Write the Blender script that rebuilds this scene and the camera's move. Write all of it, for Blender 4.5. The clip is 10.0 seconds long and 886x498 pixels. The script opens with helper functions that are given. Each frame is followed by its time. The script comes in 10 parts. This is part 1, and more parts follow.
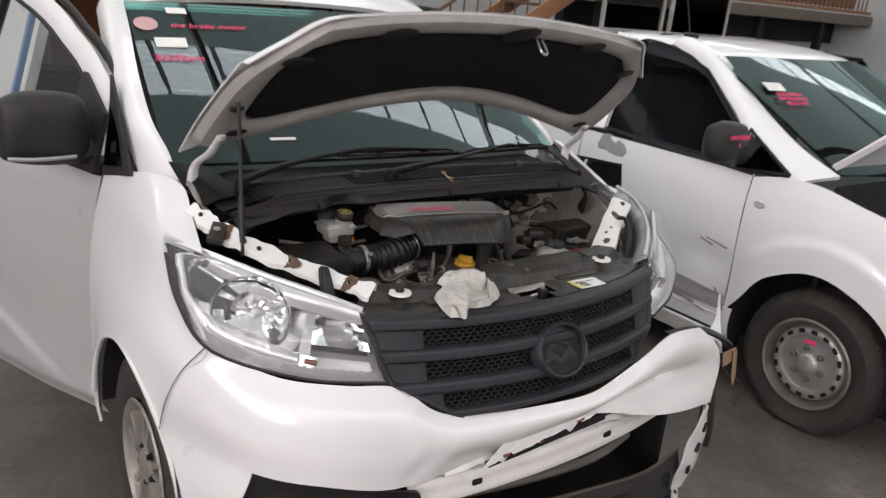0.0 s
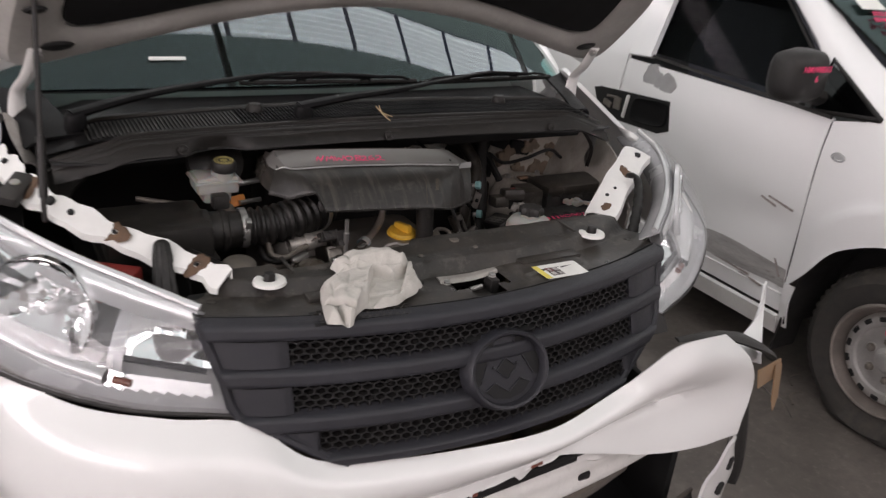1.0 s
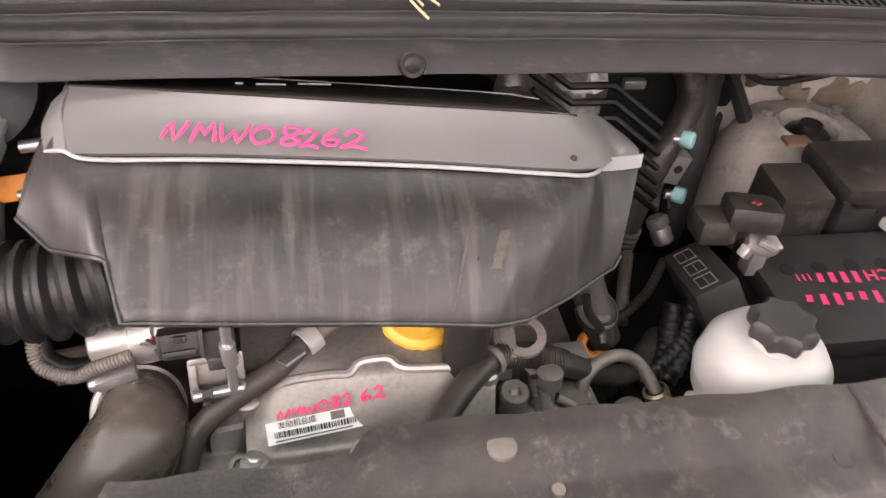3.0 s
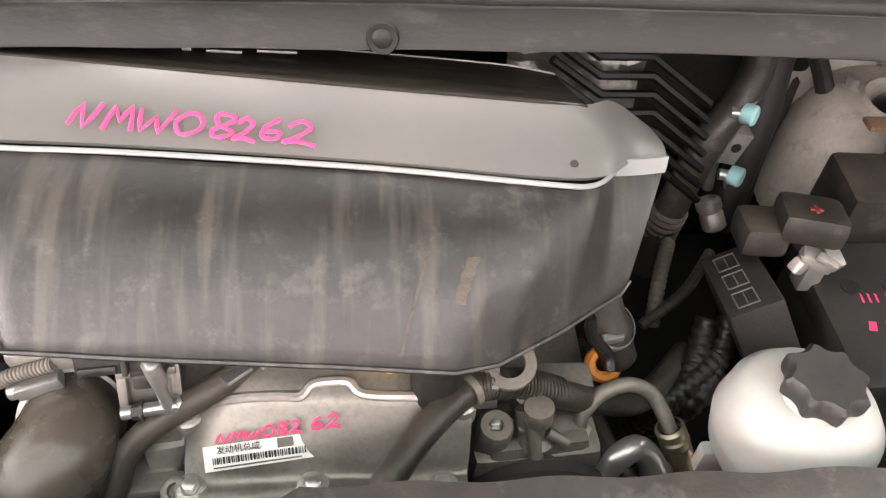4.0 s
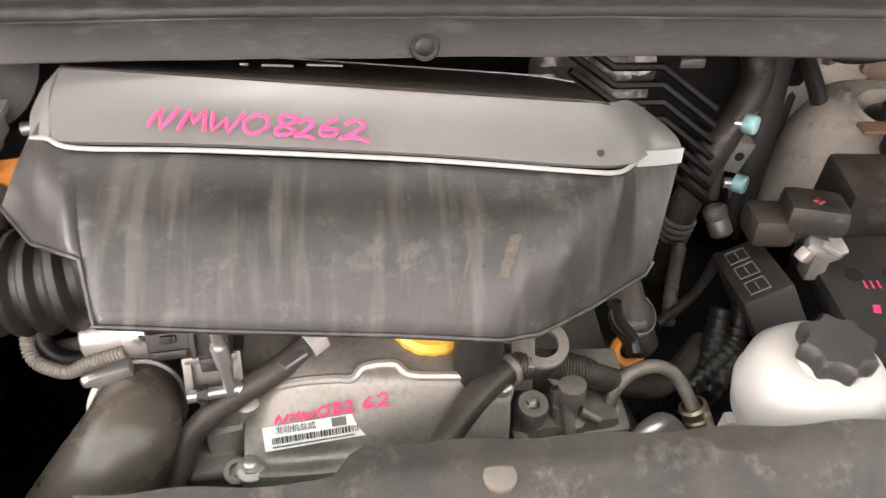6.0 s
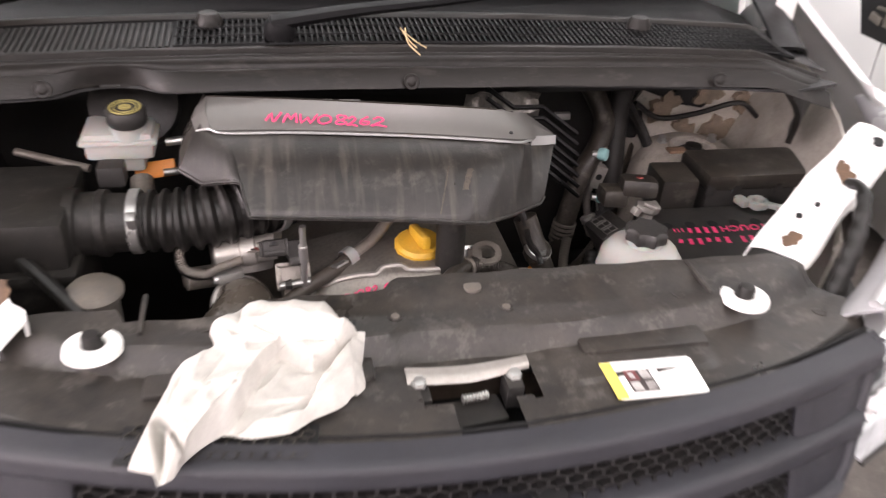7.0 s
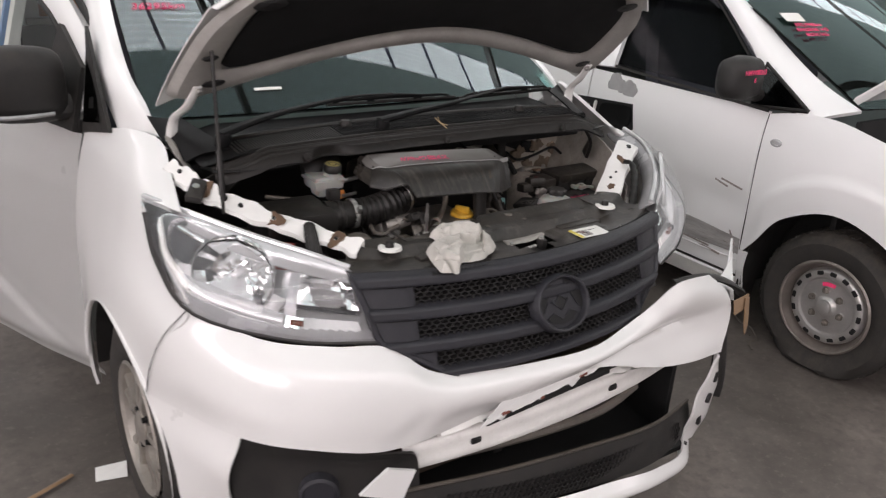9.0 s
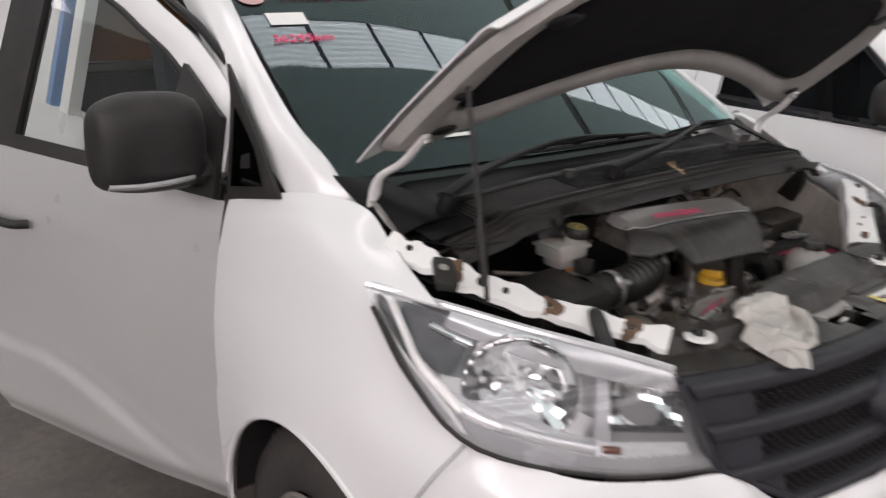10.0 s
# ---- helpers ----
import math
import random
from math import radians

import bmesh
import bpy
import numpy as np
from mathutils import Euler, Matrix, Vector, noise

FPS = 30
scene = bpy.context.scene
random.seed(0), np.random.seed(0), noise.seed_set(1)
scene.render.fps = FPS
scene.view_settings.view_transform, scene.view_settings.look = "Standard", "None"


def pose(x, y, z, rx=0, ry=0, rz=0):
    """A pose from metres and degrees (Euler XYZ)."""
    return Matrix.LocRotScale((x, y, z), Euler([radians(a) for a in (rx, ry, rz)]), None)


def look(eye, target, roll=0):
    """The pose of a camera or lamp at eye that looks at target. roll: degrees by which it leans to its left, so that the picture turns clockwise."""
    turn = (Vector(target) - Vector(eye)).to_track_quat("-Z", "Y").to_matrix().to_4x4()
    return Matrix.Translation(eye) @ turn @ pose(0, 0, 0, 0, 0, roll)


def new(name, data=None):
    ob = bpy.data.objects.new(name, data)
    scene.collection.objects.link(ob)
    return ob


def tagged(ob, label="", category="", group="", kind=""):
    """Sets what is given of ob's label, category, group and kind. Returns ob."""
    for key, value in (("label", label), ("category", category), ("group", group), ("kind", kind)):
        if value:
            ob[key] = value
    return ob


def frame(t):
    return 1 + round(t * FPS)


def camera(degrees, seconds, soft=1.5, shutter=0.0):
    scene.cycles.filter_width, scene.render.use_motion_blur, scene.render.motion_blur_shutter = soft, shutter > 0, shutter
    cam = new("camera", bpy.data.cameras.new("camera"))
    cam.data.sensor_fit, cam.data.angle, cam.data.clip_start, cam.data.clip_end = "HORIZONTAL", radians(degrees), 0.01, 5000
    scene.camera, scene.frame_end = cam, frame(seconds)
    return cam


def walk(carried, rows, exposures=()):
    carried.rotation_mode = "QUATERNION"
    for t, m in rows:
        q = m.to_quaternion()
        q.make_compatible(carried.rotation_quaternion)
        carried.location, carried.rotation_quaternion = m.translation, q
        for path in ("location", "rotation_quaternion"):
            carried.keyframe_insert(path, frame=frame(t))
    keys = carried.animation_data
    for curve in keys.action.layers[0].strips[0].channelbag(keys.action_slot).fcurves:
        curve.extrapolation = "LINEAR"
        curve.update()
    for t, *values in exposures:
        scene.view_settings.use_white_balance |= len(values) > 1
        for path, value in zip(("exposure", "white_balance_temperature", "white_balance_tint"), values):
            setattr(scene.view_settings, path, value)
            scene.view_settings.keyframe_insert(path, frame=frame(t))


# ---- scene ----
cam = camera(57.8, 10.0, soft=1.25, shutter=0.4)
PATH = [
    (0, (-1.5, -1.635, 1.858), (-0.354, -0.12, 1.233), 5.6),
    (0.5, (-1.15, -1.478, 1.799), (-0.111, 0.075, 1.086), 5.0),
    (1, (-0.812, -1.283, 1.741), (0.152, 0.281, 0.95), 5.5),
    (1.5, (-0.547, -0.994, 1.68), (0.246, 0.586, 0.745), 5.1),
    (2, (-0.307, -0.728, 1.63), (0.265, 0.862, 0.56), 4.5),
    (2.5, (-0.158, -0.488, 1.585), (0.281, 1.074, 0.416), 4.9),
    (3, (-0.096, -0.259, 1.558), (0.267, 1.208, 0.248), 6.2),
    (4.5, (0.022, -0.134, 1.533), (0.114, 1.195, 0.042), 3.0),
    (5, (0.019, -0.134, 1.531), (0.09, 1.183, 0.027), 2.4),
    (6.5, (-0.091, -0.377, 1.573), (0.193, 1.164, 0.33), 3.8),
    (7, (-0.191, -0.699, 1.64), (0.223, 0.933, 0.56), 4.5),
    (7.5, (-0.416, -1.025, 1.714), (0.139, 0.629, 0.735), 4.5),
    (8, (-0.695, -1.371, 1.763), (0.045, 0.26, 0.874), 4.9),
    (8.5, (-0.968, -1.61, 1.821), (0.006, -0.068, 1.001), 5.1),
    (9, (-1.378, -1.594, 1.844), (-0.292, -0.093, 1.09), 3.7),
    (9.5, (-1.559, -1.244, 1.778), (-0.387, 0.21, 1.063), 2.5),
    (9.7, (-1.632, -1.068, 1.783), (-0.45, 0.387, 1.086), 2.3),
    (10, (-1.659, -0.757, 1.718), (-0.459, 0.701, 1.06), 2.1),
]
EXPOSURES = [(0.0, -0.48, 7050, 27.0), (1.2, -0.55, 7200, 31.0), (2.0, 0.25, 7180, 39.0), (2.5, 0.83, 7320, 39.0), (3.0, 1.42, 7420, 35.0), (5.0, 1.72, 7400, 27.0), (6.5, 1.62, 7420, 30.0), (7.0, 0.93, 7300, 34.0), (7.5, 0.12, 7280, 33.0), (8.0, -0.34, 7200, 30.0), (9.2, -0.44, 7130, 28.0), (10.0, -0.62, 7080, 28.0)]
walk(cam, [(t, look(eye, target, roll)) for t, eye, target, roll in PATH], EXPOSURES)

# ---- light: an overcast sky over the shed; roof sheets and added wall sheets glow ----
world = bpy.data.worlds.new("world")
scene.world = world
world.use_nodes = True
sky = world.node_tree.nodes.new("ShaderNodeTexSky")
sky.sky_type, sky.sun_disc = "NISHITA", False
sky.sun_elevation, sky.sun_rotation = radians(50), radians(20)
world.node_tree.links.new(sky.outputs[0], world.node_tree.nodes["Background"].inputs[0])
world.node_tree.nodes["Background"].inputs[1].default_value = 0.08
SKYLIGHT = 5.2

# ---- materials ----
def M(name, col, rough=0.5, metal=0.0, var=0.15, scale=6.0, fine=0.08, bump=0.08, bscale=150.0,
      dust=None, coat=0.0, stretch=(1, 1, 1), streak=0.0, sss=0.0, bdist=0.002, scuff=0.0, spec=None):
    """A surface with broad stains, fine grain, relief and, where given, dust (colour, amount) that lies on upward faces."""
    m = bpy.data.materials.new(name)
    m.use_nodes = True
    nt = m.node_tree
    N, L = nt.nodes, nt.links
    b = N["Principled BSDF"]
    tc = N.new("ShaderNodeTexCoord")
    mp = N.new("ShaderNodeMapping")
    mp.inputs["Scale"].default_value = stretch
    L.new(tc.outputs["Object"], mp.inputs[0])

    def nz(sc, det, ro=0.6):
        n = N.new("ShaderNodeTexNoise")
        n.inputs["Scale"].default_value, n.inputs["Detail"].default_value, n.inputs["Roughness"].default_value = sc, det, ro
        L.new(mp.outputs[0], n.inputs["Vector"])
        return n.outputs["Fac"]

    def ramp(src, a, z, lo, hi):
        r = N.new("ShaderNodeMapRange")
        r.inputs[1].default_value, r.inputs[2].default_value, r.inputs[3].default_value, r.inputs[4].default_value = a, z, lo, hi
        L.new(src, r.inputs[0])
        return r.outputs[0]

    def mix(fac, a, c):
        x = N.new("ShaderNodeMix")
        x.data_type = "RGBA"
        if isinstance(fac, float):
            x.inputs[0].default_value = fac
        else:
            L.new(fac, x.inputs[0])
        for k, v in ((6, a), (7, c)):
            if isinstance(v, tuple):
                x.inputs[k].default_value = (*v, 1)
            else:
                L.new(v, x.inputs[k])
        return x.outputs[2]

    big, small = nz(scale, 5), nz(scale * 14, 4)
    lo = tuple(c * (1 - var) for c in col)
    hi = tuple(min(1, c * (1 + var * 0.6)) for c in col)
    c = mix(ramp(big, 0.3, 0.7, 0, 1), lo, hi)
    g = tuple(v * (1 - fine * 2.5) for v in col)
    c = mix(ramp(small, 0.45, 0.75, 0, min(1.0, fine * 6)), c, g)
    r = ramp(big, 0.3, 0.7, max(0.02, rough - 0.12 * var * 4), min(1, rough + 0.1 * var * 4))
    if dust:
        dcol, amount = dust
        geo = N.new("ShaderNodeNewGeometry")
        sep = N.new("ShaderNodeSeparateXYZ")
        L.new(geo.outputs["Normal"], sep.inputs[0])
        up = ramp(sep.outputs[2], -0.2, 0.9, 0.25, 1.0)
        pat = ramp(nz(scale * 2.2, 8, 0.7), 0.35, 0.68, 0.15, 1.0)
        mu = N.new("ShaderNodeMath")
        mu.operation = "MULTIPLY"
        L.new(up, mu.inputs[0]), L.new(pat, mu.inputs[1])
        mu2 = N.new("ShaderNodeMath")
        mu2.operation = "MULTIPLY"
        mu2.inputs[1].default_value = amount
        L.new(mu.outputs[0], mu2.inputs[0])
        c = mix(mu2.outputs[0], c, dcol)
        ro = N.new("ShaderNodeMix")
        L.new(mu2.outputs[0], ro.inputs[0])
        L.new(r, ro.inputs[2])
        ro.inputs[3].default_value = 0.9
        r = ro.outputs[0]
    if streak:
        m2 = N.new("ShaderNodeMapping")
        m2.inputs["Scale"].default_value = (70, 7, 7)
        L.new(tc.outputs["Object"], m2.inputs[0])
        n = N.new("ShaderNodeTexNoise")
        n.inputs["Scale"].default_value, n.inputs["Detail"].default_value = 1.0, 6
        L.new(m2.outputs[0], n.inputs["Vector"])
        c = mix(ramp(n.outputs["Fac"], 0.52, 0.66, 0, streak * 0.6), c, (0.2, 0.17, 0.14))
        c = mix(ramp(n.outputs["Fac"], 0.44, 0.34, 0, streak * 0.7), c, tuple(v * 0.5 for v in col))
    if scuff:
        c = mix(ramp(nz(34, 9, 0.72), 0.54, 0.66, 0, scuff), c, (0.24, 0.215, 0.19))
        c = mix(ramp(nz(17, 8, 0.7), 0.56, 0.66, 0, scuff * 0.9), c, tuple(v * 0.35 for v in col))
    L.new(c, b.inputs["Base Color"])
    L.new(r, b.inputs["Roughness"])
    b.inputs["Metallic"].default_value = metal
    b.inputs["Specular IOR Level"].default_value = spec if spec is not None else (0.5 if col[0] > 0.08 or metal > 0.1 else 0.3)
    if coat:
        b.inputs["Coat Weight"].default_value, b.inputs["Coat Roughness"].default_value = coat, 0.06
    if sss:
        b.inputs["Subsurface Weight"].default_value, b.inputs["Subsurface Scale"].default_value = sss, 0.02
    if bump:
        bp = N.new("ShaderNodeBump")
        bp.inputs["Strength"].default_value, bp.inputs["Distance"].default_value = bump, bdist
        L.new(nz(bscale, 3), bp.inputs["Height"])
        L.new(bp.outputs[0], b.inputs["Normal"])
    return m


def M_glass(name, tint, ior=1.5, rough=0.0, gain=1.0):
    """A thin pane: clear with a tint, and the mirror of a glass surface on top."""
    m = bpy.data.materials.new(name)
    m.use_nodes = True
    N, L = m.node_tree.nodes, m.node_tree.links
    N.remove(N["Principled BSDF"])
    tr, gl, fr, mx = N.new("ShaderNodeBsdfTransparent"), N.new("ShaderNodeBsdfGlossy"), N.new("ShaderNodeFresnel"), N.new("ShaderNodeMixShader")
    tr.inputs[0].default_value = (*tint, 1)
    gl.inputs["Roughness"].default_value = rough
    gl.inputs[0].default_value = (*(gain if isinstance(gain, tuple) else (gain,) * 3), 1)
    fr.inputs[0].default_value = ior
    L.new(fr.outputs[0], mx.inputs[0]), L.new(tr.outputs[0], mx.inputs[1]), L.new(gl.outputs[0], mx.inputs[2])
    L.new(mx.outputs[0], N["Material Output"].inputs[0])
    return m


def M_glow(name, col, strength, ribs=0.0):
    m = bpy.data.materials.new(name)
    m.use_nodes = True
    N, L = m.node_tree.nodes, m.node_tree.links
    b = N["Principled BSDF"]
    b.inputs["Base Color"].default_value = (*col, 1)
    b.inputs["Emission Color"].default_value = (*col, 1)
    b.inputs["Emission Strength"].default_value = strength
    if ribs:
        tc, wv, mr = N.new("ShaderNodeTexCoord"), N.new("ShaderNodeTexWave"), N.new("ShaderNodeMapRange")
        wv.inputs["Scale"].default_value, wv.bands_direction = ribs, "Y"
        wv.inputs["Distortion"].default_value = 0.6
        mr.inputs[3].default_value, mr.inputs[4].default_value = strength * 0.55, strength * 1.15
        L.new(tc.outputs["Object"], wv.inputs[0]), L.new(wv.outputs["Fac"], mr.inputs[0]), L.new(mr.outputs[0], b.inputs["Emission Strength"])
    return m


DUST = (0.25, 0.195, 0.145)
paint = M("white_paint", (0.70, 0.695, 0.68), 0.28, 0, 0.015, 3, 0.006, 0.02, 300, None, 0.9)
# Second van's white, raised to make up for too little light there.
paint_b = M("lifted_white_paint", (0.84, 0.835, 0.825), 0.30, 0, 0.015, 2.5, 0.006, 0.02, 300, None, 0.9)
paint_dull = M("dull_white_paint", (0.78, 0.77, 0.74), 0.42, 0, 0.10, 7, 0.05, 0.03, 200, None, 0.2)
beam_paint = M("scratched_beam_paint", (0.76, 0.75, 0.72), 0.40, 0, 0.1, 9, 0.06, 0.05, 200, ((0.36, 0.29, 0.23), 0.10), scuff=0.10)
# Grey, about half as bright as the outer white.
paint_inner = M("grey_inner_paint", (0.36, 0.345, 0.32), 0.55, 0, 0.22, 9, 0.08, 0.08, 200)
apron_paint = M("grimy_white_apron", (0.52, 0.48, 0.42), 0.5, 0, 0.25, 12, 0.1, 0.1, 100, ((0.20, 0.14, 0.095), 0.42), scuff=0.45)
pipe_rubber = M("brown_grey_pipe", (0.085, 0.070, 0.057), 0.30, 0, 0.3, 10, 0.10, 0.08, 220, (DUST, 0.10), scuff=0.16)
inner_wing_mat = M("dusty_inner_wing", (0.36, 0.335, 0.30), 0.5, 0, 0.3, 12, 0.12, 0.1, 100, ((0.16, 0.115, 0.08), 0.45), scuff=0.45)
cover_strip = M("scratched_black_strip", (0.018, 0.0155, 0.013), 0.6, 0, 0.6, 14, 0.25, 0.5, 30, (DUST, 0.13), stretch=(0.15, 1, 1), bdist=0.004, spec=0.16)
residue = M("peeled_tape_residue", (0.075, 0.062, 0.050), 0.7, 0, 0.5, 120, 0.2, 0.3, 200)
black_plastic = M("black_plastic", (0.020, 0.0195, 0.0195), 0.48, 0, 0.25, 8, 0.1, 0.15, 400, (DUST, 0.08))
grey_plastic = M("dusty_black_plastic", (0.012, 0.0112, 0.0103), 0.45, 0, 0.3, 9, 0.12, 0.2, 350, (DUST, 0.045), scuff=0.10, spec=0.34)
slam_plastic = M("dirty_panel_plastic", (0.019, 0.0180, 0.0172), 0.38, 0, 0.35, 8, 0.14, 0.16, 350, (DUST, 0.12), scuff=0.22, spec=0.40)
grille_plastic = M("textured_grille_plastic", (0.020, 0.0205, 0.026), 0.44, 0, 0.2, 6, 0.08, 0.35, 700, (DUST, 0.03), spec=0.4)
mesh_plastic = M("black_grille_mesh", (0.0095, 0.0095, 0.0102), 0.45, 0, 0.2, 10, 0.08, 0.1, 300, (DUST, 0.03), spec=0.3)
cowl_plastic = M("faded_cowl_plastic", (0.0105, 0.0093, 0.0083), 0.48, 0, 0.3, 8, 0.12, 0.12, 300, (DUST, 0.035), stretch=(0.35, 1, 1), scuff=0.08, spec=0.27)
cover_skirt = M("dusty_cover_plastic", (0.016, 0.0147, 0.0135), 0.37, 0, 0.4, 7, 0.14, 0.10, 250, ((0.22, 0.19, 0.16), 0.085), streak=0.26, scuff=0.13, spec=0.40)
cover_silver = M("silver_cover_paint", (0.185, 0.178, 0.168), 0.36, 0.35, 0.1, 5, 0.06, 0.05, 600, (DUST, 0.08), 0.15)
# Lighter copy of cover_silver for edge and marks; lightens the lit corner too.
cover_edge = M("lighter_cover_silver", (0.33, 0.33, 0.32), 0.3, 0.3, 0.06, 8, 0.04, 0.03, 500)
rubber = M("rubber_hose", (0.010, 0.0095, 0.009), 0.42, 0, 0.3, 12, 0.12, 0.15, 250, (DUST, 0.03), scuff=0.06, spec=0.34)
hose_dark = M("dusty_brown_black_hose", (0.055, 0.047, 0.040), 0.45, 0, 0.3, 12, 0.12, 0.12, 220, (DUST, 0.16), scuff=0.15)
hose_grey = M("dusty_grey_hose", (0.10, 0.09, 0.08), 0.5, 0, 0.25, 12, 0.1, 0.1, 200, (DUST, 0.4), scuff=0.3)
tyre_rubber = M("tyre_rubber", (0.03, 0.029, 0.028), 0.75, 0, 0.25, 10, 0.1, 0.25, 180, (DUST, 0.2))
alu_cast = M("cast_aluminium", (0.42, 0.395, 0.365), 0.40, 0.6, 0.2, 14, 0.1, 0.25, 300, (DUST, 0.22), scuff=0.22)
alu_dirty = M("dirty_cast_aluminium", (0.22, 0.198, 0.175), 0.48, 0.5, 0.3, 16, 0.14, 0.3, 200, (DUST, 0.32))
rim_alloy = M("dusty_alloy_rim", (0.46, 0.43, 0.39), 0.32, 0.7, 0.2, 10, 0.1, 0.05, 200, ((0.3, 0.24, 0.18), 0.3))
rim_brown = M("brown_dusty_rim", (0.24, 0.21, 0.19), 0.4, 0.5, 0.25, 12, 0.1, 0.06, 200, ((0.2, 0.15, 0.12), 0.3))
rim_steel = M("grey_steel_rim", (0.46, 0.445, 0.43), 0.36, 0.6, 0.15, 10, 0.08, 0.05, 200, ((0.3, 0.26, 0.23), 0.2))
cam_alu = M("grimy_cam_cover", (0.235, 0.218, 0.195), 0.40, 0.6, 0.35, 14, 0.14, 0.12, 300, (DUST, 0.20), scuff=0.18)
steel = M("zinc_steel", (0.48, 0.47, 0.45), 0.33, 0.8, 0.15, 20, 0.08, 0.08, 300)
brass_zinc = M("yellow_zinc_fitting", (0.42, 0.36, 0.25), 0.4, 0.8, 0.2, 20, 0.08, 0.08, 300)
chrome = M("chrome_reflector", (0.90, 0.90, 0.90), 0.05, 1.0, 0.02, 8, 0.0, 0.0)
lamp_dark = M("dark_lamp_bezel", (0.035, 0.035, 0.038), 0.35, 0.0, 0.1, 8, 0.03, 0.0)
lamp_grey = M("grey_lamp_border", (0.38, 0.38, 0.385), 0.25, 0.2, 0.15, 8, 0.03, 0.0)
lamp_silver = M("satin_lamp_bezel", (0.62, 0.62, 0.62), 0.24, 0.5, 0.06, 8, 0.03, 0.0)
amber = M("amber_lamp", (0.16, 0.045, 0.025), 0.25, 0, 0.3, 60, 0.1, 0.2, 300)
# Black for metal parts; also fills holes and hollows in place of shade.
black_void = M("black_metal_and_void_fill", (0.012, 0.012, 0.012), 0.6, 0, 0.2, 8, 0.05, 0.1, 200)
glossy_black = M("glossy_black_plastic", (0.004, 0.004, 0.004), 0.35, 0, 0.2, 12, 0.1, 0.1, 200, spec=0.14)
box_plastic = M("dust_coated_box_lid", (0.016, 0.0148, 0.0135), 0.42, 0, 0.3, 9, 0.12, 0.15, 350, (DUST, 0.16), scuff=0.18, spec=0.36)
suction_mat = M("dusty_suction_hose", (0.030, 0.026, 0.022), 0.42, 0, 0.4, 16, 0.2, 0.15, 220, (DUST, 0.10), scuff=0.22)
tray_plastic = M("black_tray_plastic", (0.005, 0.005, 0.0055), 0.5, 0, 0.25, 8, 0.1, 0.15, 400, (DUST, 0.01), spec=0.14)
# Thin white put into the far lens in place of its grazing reflection.
lens_glare = M("glare_white_lamp_lens", (0.62, 0.63, 0.64), 0.22, 0, 0.1, 10, 0.06, 0.1, 120)
lens_glare.node_tree.nodes["Principled BSDF"].inputs["Alpha"].default_value = 0.15
insulation = M("black_felt_insulation", (0.006, 0.006, 0.006), 0.95, 0, 0.2, 10, 0.1, 0.4, 300)
firewall_mat = M("dark_firewall", (0.022, 0.021, 0.02), 0.7, 0, 0.3, 12, 0.1, 0.2, 120)
foil = M("crumpled_foil", (0.30, 0.29, 0.27), 0.40, 0.9, 0.3, 20, 0.15, 0.5, 60, (DUST, 0.4), bdist=0.006)
milky = M("milky_reservoir_plastic", (0.35, 0.343, 0.32), 0.4, 0, 0.1, 14, 0.05, 0.05, 200, ((0.30, 0.26, 0.21), 0.14), 0, sss=0.3)
yellow = M("yellow_cap_plastic", (0.72, 0.4, 0.03), 0.45, 0, 0.15, 20, 0.08, 0.05, 200, ((0.35, 0.24, 0.12), 0.3))
orange = M("orange_plastic", (0.7, 0.23, 0.03), 0.5, 0, 0.15, 20, 0.08, 0.05, 200)
teal = M("teal_valve_cap", (0.32, 0.62, 0.62), 0.5, 0, 0.1, 30, 0.05, 0.05, 200)
cloth = M("off_white_rag", (0.54, 0.515, 0.475), 0.9, 0, 0.18, 22, 0.08, 0.4, 500, ((0.33, 0.28, 0.22), 0.18))
pink = M("pink_paint_marker", (0.85, 0.05, 0.16), 0.5, 0, 0.08, 60, 0.03, 0.0)
paper = M("white_label_paper", (0.78, 0.77, 0.73), 0.55, 0, 0.06, 20, 0.04, 0.05, 200)
ink = M("black_ink", (0.03, 0.03, 0.03), 0.6, 0, 0.1, 20, 0.04, 0.0)
yellow_label = M("yellow_warning_label", (0.75, 0.62, 0.12), 0.5, 0, 0.1, 30, 0.04, 0.0)
red_label = M("red_label_print", (0.22, 0.035, 0.03), 0.6, 0, 0.3, 90, 0.2, 0.0)
red_part = M("dark_red_paint", (0.25, 0.03, 0.025), 0.45, 0, 0.2, 15, 0.08, 0.05)
fin_mat = M("dusty_radiator_fins", (0.085, 0.062, 0.045), 0.8, 0.1, 0.45, 14, 0.1, 0.3, 150, (DUST, 0.3))
flake_mat = M("red_brown_flake", (0.22, 0.07, 0.05), 0.7, 0, 0.4, 60, 0.1, 0.2, 300)
rust = M("brown_rust", (0.135, 0.078, 0.047), 0.85, 0, 0.45, 40, 0.2, 0.3, 300)
stain_brown = M("dried_brown_stain", (0.25, 0.19, 0.14), 0.8, 0, 0.4, 30, 0.15, 0.1, 300)
cardboard = M("brown_packing_tape", (0.28, 0.17, 0.095), 0.5, 0, 0.2, 14, 0.08, 0.1, 200)
straw = M("dry_straw", (0.5, 0.36, 0.2), 0.8, 0, 0.2, 60, 0.1, 0.0)
floor_mat = M("stained_concrete", (0.145, 0.124, 0.109), 0.5, 0, 0.45, 1.6, 0.14, 0.14, 60, ((0.03, 0.024, 0.02), 0.35), scuff=0.35)
wall_mat = M("painted_block_wall", (0.5, 0.51, 0.5), 0.8, 0, 0.12, 1.2, 0.05, 0.2, 40)
